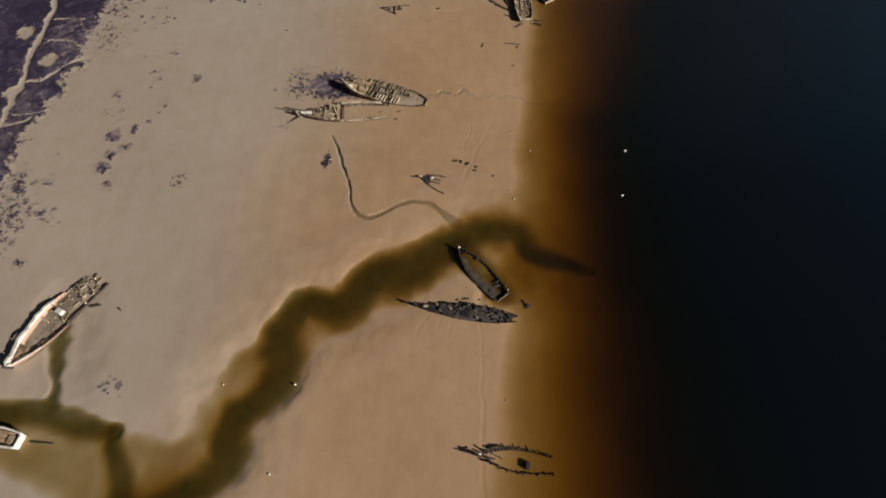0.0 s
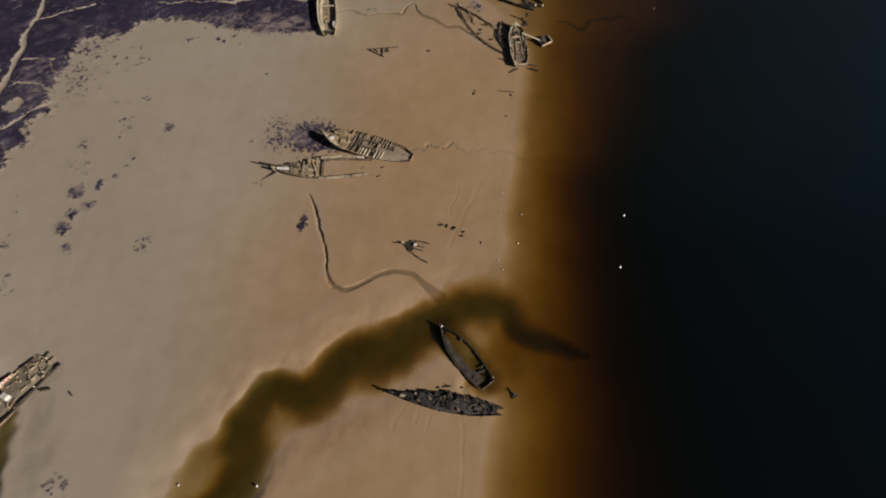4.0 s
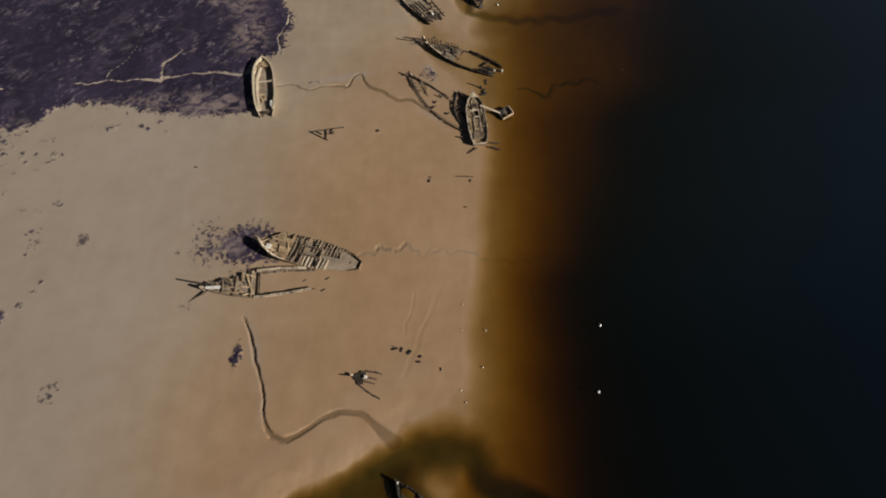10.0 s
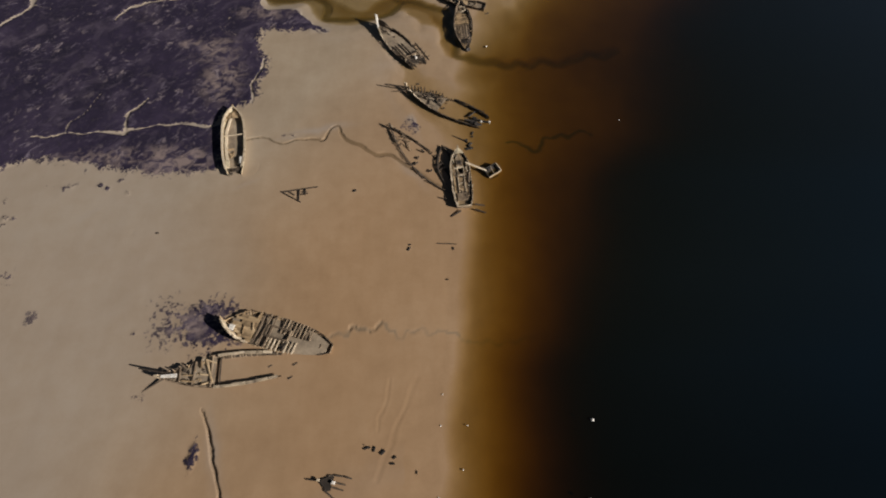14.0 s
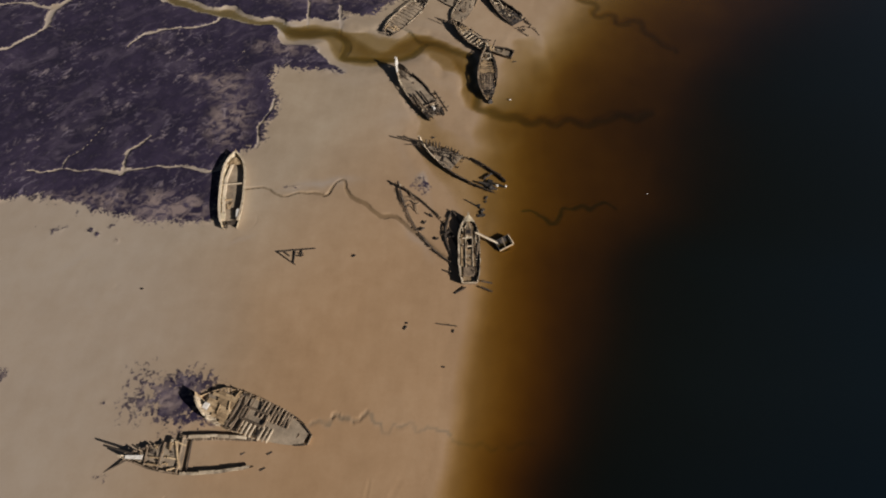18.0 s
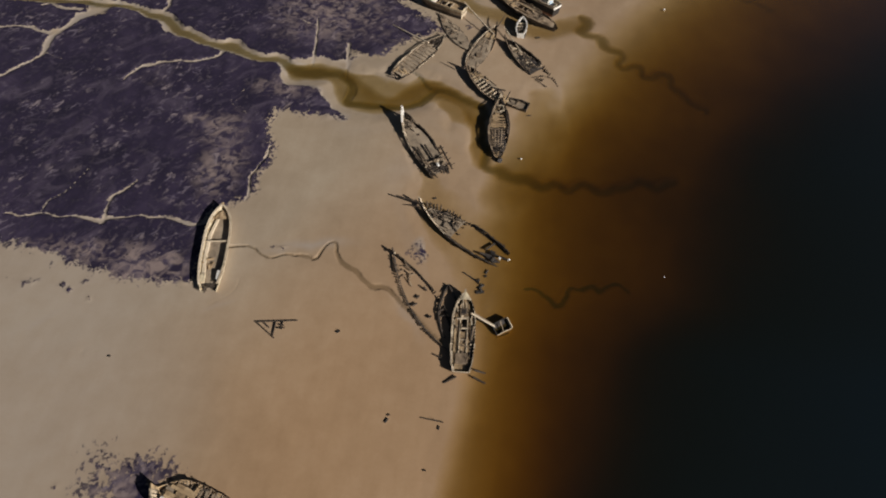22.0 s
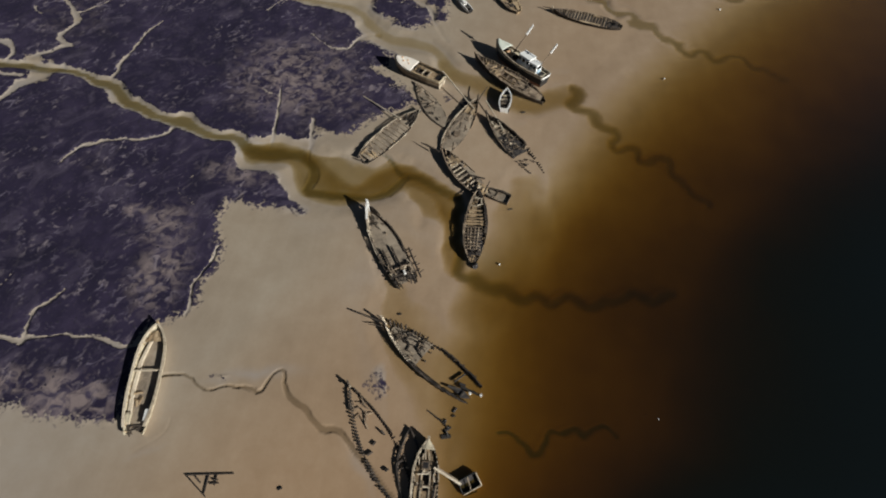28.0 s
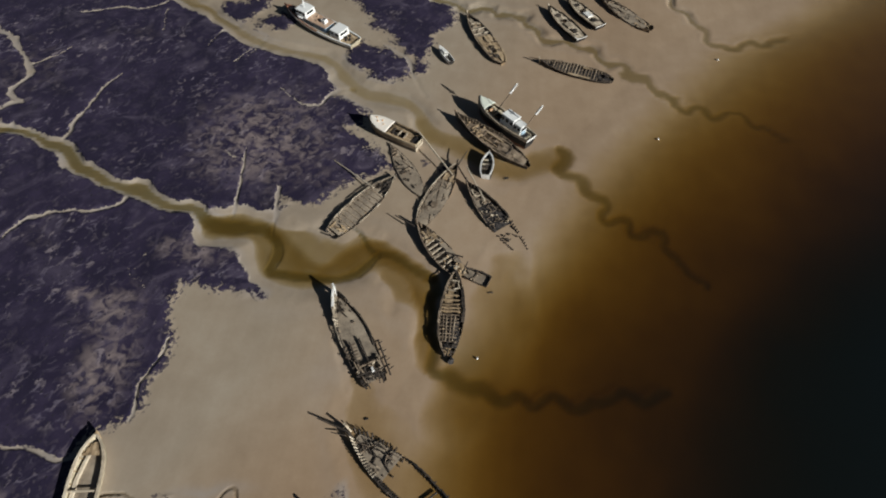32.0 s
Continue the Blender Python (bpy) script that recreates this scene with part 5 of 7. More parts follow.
part("breasthook", Shape().beam((7.0, 0.2, 1.2), (9.4, 0.1, 1.35), 0.6, 0.3, 0.8), PAINT_WHITE, w, "white bleached stem head")
spar(w, (-29.6, 87.5, 1.5), (-34.2, 88.5, 1.7), 0.2, WOOD_DARK, "bowsprit", 0.7)
spar(w, (-29.9, 87.0, 1.0), (-33.6, 84.9, 0.35), 0.15, WOOD_DARK, "fallen_spar", 0.6)
rubble(h, 9, 0.72, 0.97, 0.6, (WOOD_OCHRE, WOOD_PALE, WOOD_DARK), (0.3, 0.6))
for px, py in ((-13.2, 88.7), (-9.2, 88.9), (-9.8, 86.6)):
    p = local(w, px, py, 0.22)
    part("loose_timber", Shape().beam(p, p + Vector((0.7, 0.4, 0.1)), 0.28, 0.22), WOOD_DARK, w)

# decked hulk with bare beams
w = wreck("beamed_wreck", -12.8, 93.7, 162, "grey hulk with open deck beams and rounded stern", heel=3)
h = Hull(w, 18.8, 6.5, 1.3, bow=2.6, full=0.64, transom=0.28, sheer=(0.6, 0.1), port=((0, 0.5), (0.1, 0.25), (0.3, 0.12), (0.5, 0.35), (0.62, 1.1), (0.9, 1.2), (1, 1.0)), starboard=((0, 0.55), (0.3, 0.6), (0.6, 0.7), (0.8, 0.7), (0.93, 0.4), (1, 0.3)), seed=23, stern=3.6)
h.planks(WOOD_OCHRE, 0.36, (-1,))
h.planks(WOOD_OCHRE, 0.36, (1,), 0.52, 1.0)
h.planks(WOOD_PALE, 0.3, (1,), 0.74, 0.98, 0.1, name="bow_plank")
h.ribs(WOOD_PALE, 0.4, 0.72, 0.97, 0.3, 0.26, sides=(1,), jag=0.2)
part("bow_patch", Shape().box((7.6, 1.2, 1.35), (0.9, 1.0, 0.2)), PAINT_WHITE, w, "white painted bow planks")
h.ribs(WOOD_GREY, 0.5, jag=0.35)
h.gunwale(WOOD_DARK, -1, 0.0, 0.2, 0.24)
h.gunwale(WOOD_GREY, -1, 0.2, 0.5, 0.2)
h.gunwale(WOOD_DARK, 1, 0.0, 0.14, 0.24)
h.gunwale(WOOD_PALE, 1, 0.78, 0.97, 0.3)
h.silt(0.42, 0.03, 0.94, SILT, 0.3)
h.transom_boards(WOOD_GREY, 0.6, 2)
h.beams(WOOD_GREY, [0.2 + 0.034 * i for i in range(9)], z=0.92, jag=0.1, a=-1.0, b=-0.05)
h.beams(WOOD_PALE, [0.3 + 0.038 * i for i in range(8)], z=0.8, w=0.26, jag=0.08, a=0.25, b=1.05)
h.beams(WOOD_GREY, (0.56, 0.62, 0.68), z=1.0, w=0.28, jag=0.15)
for y in (-1.0, 0.9):
    part("hatch_coaming", Shape().beam((-2.2, y, 1.1), (1.8, y, 1.1), 0.28, 0.3), WOOD_GREY, w)
for x in (-2.2, 1.8):
    part("hatch_coaming", Shape().beam((x, -1.0, 1.1), (x, 0.9, 1.1), 0.28, 0.3), WOOD_GREY, w)
h.deck(WOOD_OCHRE, 0.7, 0.93, z=0.95, board=0.5, miss=0.12)
h.litter(WOOD_OCHRE, 5, 0.66, 0.93, 1.0, (0.8, 2.2), 0.18, 0.5)
h.litter(WOOD_DARK, 6, 0.25, 0.7, 0.75, (0.8, 2.4), 0.2, 0.4)
part("capstan", Shape().pole((-7.6, 0.1, 0.4), (-7.5, 0.1, 0.7), 0.5, 0.4, 12), WOOD_GREY, w, "round weathered capstan base")
rubble(h, 14, 0.2, 0.93, 0.6, (WOOD_OCHRE, WOOD_GREY, WOOD_OCHRE), (0.15, 0.4))
spar(w, (-22.3, 96.6, 1.7), (-23.6, 97.4, 1.5), 0.2, WOOD_DARK, "broken_stem")

# pale intact hull at the marsh edge
w = wreck("pale_hull", -26.4, 137.1, 99, "tall cream hull open to the sky and filled with silt", heel=2)
w.scale = (0.94, 0.97, 0.8)
h = Hull(w, 18.2, 5.0, 1.8, bow=4.5, transom=0.6, sheer=(0.15, 0.0), port=((0, 0.7), (0.08, 0.95), (1, 1)), starboard=((0, 0.6), (0.06, 1), (1, 1)), seed=29, flare=0.35, rough=0)
h.planks(PAINT_CREAM, 0.5)
h.ribs(WOOD_OCHRE, 0.9, over=-0.2, jag=0.1, w=0.16, s1=0.93)
h.gunwale(WOOD_PALE, 1, 0.06, 0.99, 0.42, 0.14)
h.gunwale(WOOD_PALE, -1, 0.06, 0.99, 0.42, 0.14)
h.stem(WOOD_OCHRE, 0.2)
h.silt(0.5, 0.08, 0.95, SILT, 0.15)
part("inner_ceiling", Shape().slab([(-7.6, 1.55), (-2, 1.95), (3, 1.85), (7.4, 0.75), (7.2, 0.45), (3, 1.35), (-2, 1.45), (-7.6, 1.05)], 0.6, 1.2), WOOD_PALE, w, "pale planked ledge along the side")
h.beams(WOOD_PALE, (0.57,), z=1.6, w=0.3, h=0.25)
h.deck(WOOD_OCHRE, 0.86, 0.97, z=1.5, board=0.45)
h.beams(WOOD_DARK, (0.03, 0.07), z=0.8, jag=0.3)
part("white_panel", Shape().box((-6.3, -1.5, 0.9), (1.9, 0.7, 0.9)), PAINT_WHITE, w, "white painted locker")
part("white_panel", Shape().box((-6.6, 1.35, 0.9), (1.6, 0.8, 0.7)), PAINT_CREAM, w)
h.litter(WOOD_DARK, 14, 0.0, 0.12, 0.5, (0.6, 2.2), 0.2, 0.5)
h.litter(WOOD_OCHRE, 6, 0.25, 0.45, 0.9, (0.5, 1.4), 0.25)

# small three-sided fragment
w = wreck("triangle_fragment", -12.0, 124.0, 178, "small triangular bow fragment lying flat on mud")
for a, b, k in (((3.3, 0.2), (-3.6, -1.1), 0.24), ((3.3, 0.2), (-0.6, 2.6), 0.26), ((0.0, -0.5), (-0.2, 2.4), 0.24), ((1.8, 0.2), (0.8, 0.9), 0.34), ((-0.6, 0.8), (-1.8, 0.5), 0.2), ((-0.8, 0.2), (-1.6, 0.1), 0.25), ((-1.2, -0.6), (-1.3, 0.9), 0.16)):
    part("side_timber", Shape().beam((*a, 0.2), (*b, 0.12), k * 0.72, 0.24, 0.85), WOOD_DARK, w)

# outline of ribs sunk to the gunwale
w = wreck("buried_wreck", 12.2, 131.4, 126, "buried hulk showing only its rim of dark ribs")
h = Hull(w, 20.2, 5.8, 0.42, bow=1.9, transom=0.3, sheer=(1.3, 0.0), port=jagged(41, 0.5, 1.0), starboard=jagged(43, 0.4, 1.0), seed=31)
h.ribs(WOOD_DARK, 0.5, jag=0.15, over=0.12, w=0.22, skip=0.05)
h.planks(WOOD_DARK, 0.26, miss=0.55)
h.stem(WOOD_DARK, 0.4, 0.3)
h.litter(WOOD_GREY, 12, 0.68, 0.92, 0.22, (0.7, 2.0), 0.13, 0.6)
h.litter(WOOD_DARK, 5, 0.3, 0.6, 0.2, (0.4, 1.0), 0.3)
part("stem_cap", Shape().box((10.3, 0, 1.15), (0.35, 0.35, 0.2)), WOOD_PALE, w)
spar(w, (6.3, 139.7, 0.95), (4.9, 140.7, 0.8), 0.15, WOOD_DARK, "bowsprit")

w = wreck("rim_wreck", 17.2, 129.6, 97, "dark rim of a small hulk lying beside a larger one")
h = Hull(w, 9.6, 3.8, 0.4, bow=1.8, transom=0.5, port=jagged(4, 0.7, 1.1), starboard=jagged(6, 0.6, 1.0), seed=33)
h.planks(WOOD_DARK, 0.24, miss=0.4)
h.ribs(WOOD_DARK, 0.55, w=0.2)
h.gunwale(WOOD_DARK, 1, 0.3, 1.0, 0.26)
h.gunwale(WOOD_DARK, -1, 0.5, 1.0, 0.26)
h.litter(WOOD_DARK, 7, -0.3, 0.6, 0.2, (0.6, 1.8), 0.25, spread_y=1.3)

# the high decked boat by the water
w = wreck("decked_boat", 20.0, 125.8, 92, "weathered wooden fishing boat with broken deck and pale rails", heel=-3)
w.scale = (1, 1, 0.85)
h = Hull(w, 13.5, 4.1, 1.3, bow=3.6, transom=0.72, sheer=(0.3, 0.1), seed=37, flare=0.35)
h.planks(WOOD_DARK, 0.45)
h.ribs(WOOD_PALE, 0.6, over=0.05, jag=0.1, s1=0.93)
h.gunwale(WOOD_PALE, 1, 0.0, 0.99, 0.34, 0.14)
h.gunwale(WOOD_PALE, -1, 0.0, 0.99, 0.26, 0.14)
h.stem(WOOD_PALE, 0.3, 0.36)
h.transom_boards(WOOD_GREY, 1.4, 3, WOOD_PALE)
h.deck(WOOD_OCHRE, 0.02, 0.97, board=0.36, drop=0.45, hole=(0.2, 0.66, 0.45), miss=0.03)
half_deck(h, PAINT_CREAM, 0.9, 0.99, 0.05, "bow_cap")
# dark slab painted as the shade down in the hold
part("hold_shadow", Shape().slab([(-5, -0.6), (2.6, -0.6), (2.6, 0.6), (-5, 0.6)], 0.1, 0.2), WEED, w, "dark slab standing in for shade in the hold")
for y in (-0.65, 0.62):
    part("hatch_coaming", Shape().beam((-5.2, y, 0.92), (2.9, y, 0.92), 0.2, 0.4), WOOD_PALE, w)
h.beams(WOOD_PALE, (0.4, 0.55, 0.7), z=1.0, w=0.24, a=-0.35, b=0.35)
part("hatch_cover", Shape().box((-1.6, 0.1, 0.82), (3.4, 1.05, 0.14)), WOOD_OCHRE, w, "ochre hatch boards")
part("fore_hatch", Shape().box((3.6, 0.1, 1.15), (1.2, 1.2, 0.4)), WOOD_GREY, w)
# no opening is cut: a black lid paints the shade of one
part("hatch_hole", Shape().box((3.6, 0.1, 1.53), (0.8, 0.8, 0.06)), PAINT_BLACK, w)
part("wheelhouse_stump", Shape().box((-4.7, 0.1, 0.85), (1.9, 2.0, 0.3)), WOOD_GREY, w)
# dark strip on the boards imitates the shade of an open gap
part("side_trough", Shape().slab([(-4.6, -1.7), (2.8, -1.75), (2.8, -1.25), (-4.6, -1.2)], 0.84, 0.9), WEED, w, "dark strip painted as the shade of a missing side deck")
h.litter(WOOD_PALE, 10, 0.62, 0.95, 1.15, (0.8, 2.2), 0.16, 0.7)
h.litter(WOOD_GREY, 10, 0.1, 0.6, 1.0, (0.7, 2.4), 0.16, 0.8)
rubble(h, 30, 0.05, 0.92, 0.85, (WOOD_DARK, WOOD_PALE, WOOD_GREY), (0.15, 0.45))
for px, py, qx, qy in ((22.3, 119.6, 24.2, 119.3), (22.2, 118.4, 24.3, 117.6), (19.5, 118.2, 17.6, 117.0), (17.0, 121.0, 15.2, 121.7)):
    spar(w, (px, py, 0.35), (qx, qy, 0.15), 0.18, WOOD_DARK, "fallen_timber", 0.8)

w = thing("fallen_wheelhouse", 26.3, 127.9, 34, "broken wheelhouse lying tilted in the shallow water", "wheelhouse", heel=16, z=-0.15)
part("side_wall", Shape().beam((-1.5, -1.0, 0.4), (1.5, -1.0, 0.45), 0.12, 0.9), WOOD_PALE, w)
part("side_wall", Shape().beam((-1.5, 1.0, 0.4), (1.4, 1.0, 0.4), 0.14, 0.8), WOOD_WEED, w)
part("end_wall", Shape().beam((-1.5, -0.95, 0.4), (-1.5, 0.95, 0.4), 0.14, 0.8), WOOD_WEED, w)
part("end_wall", Shape().beam((1.5, -0.95, 0.4), (1.5, 0.95, 0.45), 0.2, 0.9), WOOD_PALE, w)
part("floor", Shape().box((0, 0, 0.0), (2.9, 1.9, 0.1)), WEED, w)
part("crossbar", Shape().beam((-0.2, -0.95, 0.75), (0.1, 0.95, 0.75), 0.16, 0.14), WOOD_GREY, w)
part("loose_board", Shape().beam((-1.8, -1.3, 0.2), (0.6, -1.5, 0.25), 0.22, 0.08), WOOD_WEED, w)
w = thing("gangplank", 23.0, 128.3, -22, "long bleached plank bridging boat and wheelhouse", "plank", z=1.15, pitch=9)
part("board", Shape().beam((-2.2, 0, 0), (2.4, 0, 0), 0.34, 0.1), WOOD_PALE, w)
part("board", Shape().beam((-1.6, 0.3, -0.08), (1.8, 0.26, -0.08), 0.22, 0.1), WOOD_GREY, w)

# long open hulk with bowsprit
w = wreck("open_wreck", 17.9, 146.2, 147, "long open hulk with dark ribs and black bowsprit")
h = Hull(w, 19.0, 6.2, 0.85, bow=1.9, transom=0.7, sheer=(0.7, 0), port=((0, 0.3), (0.2, 0.7), (0.6, 0.9), (1, 1.1)), starboard=((0, 0.5), (0.08, 0.5), (0.45, 0.5), (0.5, 0.1), (0.56, 0.3), (0.7, 0.7), (1, 1.0)), seed=43)
h.planks(WOOD_DARK, 0.3, (1,), miss=0.1)
h.planks(WOOD_DARK, 0.22, (-1,), 0.0, 0.46, miss=0.2)
h.ribs(WOOD_DARK, 0.42, jag=0.3, over=0.25, w=0.2, lean=0.1, sides=(1,))
h.ribs(WOOD_DARK, 0.6, jag=0.3, over=0.25, w=0.2, lean=0.2, sides=(-1,))
h.ribs(WOOD_PALE, 0.42, 0.62, 0.95, 0.32, 0.18, sides=(1,), jag=0.2)
h.gunwale(WOOD_DARK, 1, 0.02, 0.62, 0.24, 0.16)
h.gunwale(WOOD_DARK, -1, 0.02, 0.46, 0.24, 0.2)
h.stem(WOOD_PALE, 0.7, 0.34)
h.silt(0.16, 0.55, 0.92, SILT, 0.12)
h.litter(WOOD_DARK, 22, 0.58, 0.9, 0.35, (0.6, 2.2), 0.18, 0.6)
h.litter(WOOD_GREY, 8, 0.6, 0.92, 0.4, (0.7, 2.6), 0.16, 0.8)
rubble(h, 26, 0.5, 0.92, 0.25, (WOOD_DARK, WOOD_DARK, WOOD_GREY), (0.15, 0.45))
h.litter(WOOD_WEED, 6, 0.02, 0.2, 0.2, (0.8, 2.2), 0.3, 0.7)
part("weed_mat", Shape().slab([(-9.4, 0.8), (-8.4, 1.6), (-6.6, 1.5), (-6.2, 0.9), (-7.6, 0.5)], 0.02, 0.3), WEED, w, "black weed over the stern timbers")
part("white_cap", Shape().box((-8.9, 0.3, 0.4), (0.4, 0.4, 0.3)), PAINT_WHITE, w, "white bolt cap")
part("white_cap", Shape().box((-10.4, -0.6, 0.3), (0.35, 0.4, 0.3)), PAINT_WHITE, w, "white bolt cap")
part("stern_timber", Shape().beam((-7.0, 0.4, 0.4), (-10.4, -0.6, 0.25), 0.35, 0.3), WOOD_WEED, w)
spar(w, (9.9, 151.0, 1.5), (4.5, 152.6, 1.2), 0.2, WOOD_DARK, "bowsprit", 0.75)
spar(w, (9.4, 150.5, 1.2), (7.0, 150.8, 0.8), 0.12, WOOD_DARK, "head_rail")

# loose timbers between the wrecks
for n, (px, py, a, ln, k) in enumerate(((19.9, 137.1, -32, 2.4, 0.3), (21.2, 136.3, -35, 1.8, 0.35), (22.3, 135.2, 40, 1.3, 0.6), (22.2, 134.1, 10, 1.5, 0.9), (23.1, 138.3, 60, 0.9, 0.5), (21.8, 136.2, 80, 1.0, 0.4),
                                         (23.0, 137.4, 20, 0.5, 0.4), (11.9, 153.6, 20, 0.6, 0.4), (16.4, 110.9, -6, 3.7, 0.22), (17.6, 109.8, 80, 0.6, 0.3), (9.4, 110.0, 60, 0.8, 0.4), (9.6, 110.9, 20, 0.4, 0.3),
                                         (16.2, 103.4, 0, 0.4, 0.3), (-1.1, 123.8, 30, 0.6, 0.5), (-37.6, 115.3, 10, 0.4, 0.35), (2.6, 74.8, 10, 1.0, 0.4), (3.7, 74.6, 70, 0.8, 0.35), (5.0, 74.1, 40, 0.8, 0.6),
                                         (6.8, 73.3, 30, 0.5, 0.4), (6.5, 72.4, 0, 0.6, 0.4), (10.1, 71.0, 80, 0.5, 0.2), (14.8, 42.3, 30, 1.0, 0.8), (14.2, 43.0, 110, 1.2, 0.3), (4.0, 43.6, 5, 1.3, 0.3),
                                         (2.6, 43.4, 30, 0.5, 0.3), (6.4, 43.5, 30, 0.4, 0.3), (30.9, 204.0, 20, 0.9, 0.5), (-56.0, 41.5, -40, 1.0, 0.3), (29.6, 178.0, 10, 0.9, 0.3))):
    w = thing("driftwood", px, py, a, "short dark baulk of driftwood stuck in mud", "driftwood", group="driftwood")
    k *= 0.72
    part("timber", Shape().beam((-ln / 2, 0, 0.05), (ln / 2, 0, 0.12), k, min(k, 0.3), 0.85), WOOD_WEED, w)
    if ln > 0.9:
        part("stub", Shape().beam((ln * 0.2, 0, 0.1), (ln * 0.1, k * 0.9, 0.45), k * 0.5, k * 0.5, 0.7), WOOD_WEED, w)

# hulk with a white stem
w = wreck("white_stem_wreck", 7.6, 166.6, 123, "roofless hulk with white stem and tangled stern", heel=2)
h = Hull(w, 17.8, 5.9, 0.95, bow=2.1, transom=0.7, sheer=(1.1, 0), port=((0, 0.4), (0.3, 0.5), (0.7, 0.75), (1, 1.1)), starboard=((0, 0.5), (0.25, 0.35), (0.6, 0.5), (1, 0.75)), seed=53)
h.planks(WOOD_DARK, 0.3, miss=0.18)
h.ribs(WOOD_DARK, 0.5, jag=0.3, over=0.2, w=0.2, lean=0.1)
h.ribs(WOOD_PALE, 0.45, 0.68, 0.96, 0.3, 0.26, sides=(1,), jag=0.25)
h.gunwale(PAINT_WHITE, 1, 0.84, 0.99, 0.44, 0.2)
h.gunwale(WOOD_PALE, 1, 0.68, 0.84, 0.34, 0.18)
h.gunwale(WOOD_PALE, 1, 0.45, 0.7, 0.2, 0.14)
h.gunwale(WOOD_DARK, -1, 0.35, 0.97, 0.26, 0.18)
h.stem(PAINT_WHITE, 0.5, 0.4)
h.silt(0.2, 0.04, 0.94, SILT, 0.1)
for y in (-0.3, 1.4):
    part("engine_bearer", Shape().beam((-6.4, y, 0.75), (-0.6, y - 0.1, 0.75), 0.3, 0.35), WOOD_DARK, w)
h.beams(WOOD_GREY, [0.12 + 0.035 * i for i in range(10)], z=0.32, w=0.16, jag=0.08, a=0.2, b=0.92)
h.beams(WOOD_DARK, (0.06, 0.1, 0.14, 0.2), z=0.7, jag=0.4)
h.litter(WOOD_DARK, 26, 0.0, 0.2, 0.5, (0.6, 1.9), 0.2, 0.7, spread_y=0.85)
h.litter(WOOD_GREY, 10, 0.02, 0.22, 0.8, (0.6, 1.8), 0.2, 0.6)
h.litter(WOOD_DARK, 8, 0.7, 0.9, 0.4, (0.7, 2.0), 0.16, 0.5)
rubble(h, 34, 0.02, 0.25, 0.5, (WOOD_DARK, WOOD_DARK, WOOD_GREY, WOOD_PALE))
rubble(h, 12, 0.6, 0.92, 0.3, (WOOD_DARK, WOOD_GREY), (0.15, 0.4))
part("engine", Shape().box((-6.6, -0.4, 0.6), (1.0, 0.5, 0.5), 0.8), PAINT_WHITE, w, "pale corroded engine block")
part("outer_stringer", Shape().beam((-8.6, -2.7, 0.5), (-2.2, -3.2, 0.8), 0.26, 0.34), WOOD_DARK, w)
for i in range(4):
    part("outer_bracket", Shape().beam((-7.6 + 1.6 * i, -2.9, 0.5), (-7.4 + 1.6 * i, -3.8, 0.45), 0.13, 0.16), WOOD_DARK, w)

# high dark hulk in the creek's bend
w = wreck("high_wreck", 23.4, 172.8, 91, "high dark hulk with gridded deck beams beside the creek", heel=-4)
w.scale = (0.93, 0.97, 0.9)
h = Hull(w, 16.4, 4.8, 1.5, bow=2.1, transom=0.3, sheer=(0.35, 0.0), port=((0, 0.55), (0.1, 0.9), (1, 1.0)), starboard=((0, 0.15), (0.25, 0.35), (0.5, 0.8), (1, 1.05)), seed=59, flare=0.4)
h.planks(WOOD_DARK, 0.45)
h.ribs(WOOD_GREY, 0.55, jag=0.25, over=0.1)
h.gunwale(WOOD_GREY, 1, 0.08, 0.97, 0.36, 0.16)
h.gunwale(WOOD_DARK, -1, 0.4, 0.98, 0.6, 0.2)
h.stem(WOOD_PALE, 0.5, 0.32)
h.silt(0.35, 0.1, 0.93, WEED, 0.1)
h.beams(WOOD_GREY, [0.16 + 0.045 * i for i in range(8)], z=1.05, w=0.24, jag=0.06, a=-0.6, b=1.0)
for y in (1.5, 0.9, 0.1, -0.6):
    part("carline", Shape().beam((-5.6, y * 0.8, 1.13), (-0.6, y, 1.15), 0.2, 0.2), WOOD_GREY, w)
h.deck(WOOD_OCHRE, 0.5, 0.93, z=1.1, board=0.5, miss=0.2)
h.beams(WOOD_OCHRE, (0.52, 0.56, 0.6, 0.66, 0.72), z=1.25, w=0.32, jag=0.12, a=-0.6)
h.litter(WOOD_PALE, 6, 0.72, 0.92, 1.3, (0.7, 2.0), 0.2, 0.4)
rubble(h, 26, 0.1, 0.92, 1.15, (WOOD_DARK, WOOD_GREY, WOOD_OCHRE), (0.15, 0.45))
h.litter(WOOD_DARK, 8, 0.0, 0.15, 0.6, (0.6, 1.8), 0.24)
part("rudder_stock", Shape().pole((-8.7, -0.4, 0.1), (-9.3, -0.5, 0.5), 0.6, 0.5, 10), WEED, w, "weed-covered rudder stump")
spar(w, (24.3, 180.4, 2.6), (25.1, 183.0, 2.9), 0.16, WOOD_DARK, "bowsprit")

w = wreck("bow_box", 26.6, 180.6, 160, "broken boxy stern section jammed against a hulk")
h = Hull(w, 5.2, 2.4, 0.9, bow=3.0, transom=0.95, sheer=(0, 0), seed=61)
h.planks(WOOD_DARK, 0.4)
h.transom_boards(WOOD_DARK, 1.0, 2)
h.gunwale(WOOD_DARK, -1, 0.0, 0.9, 0.4)
h.silt(0.45, 0.05, 0.9, SILT)
h.litter(WOOD_GREY, 5, 0.2, 0.8, 0.6, (0.5, 1.4), 0.15)

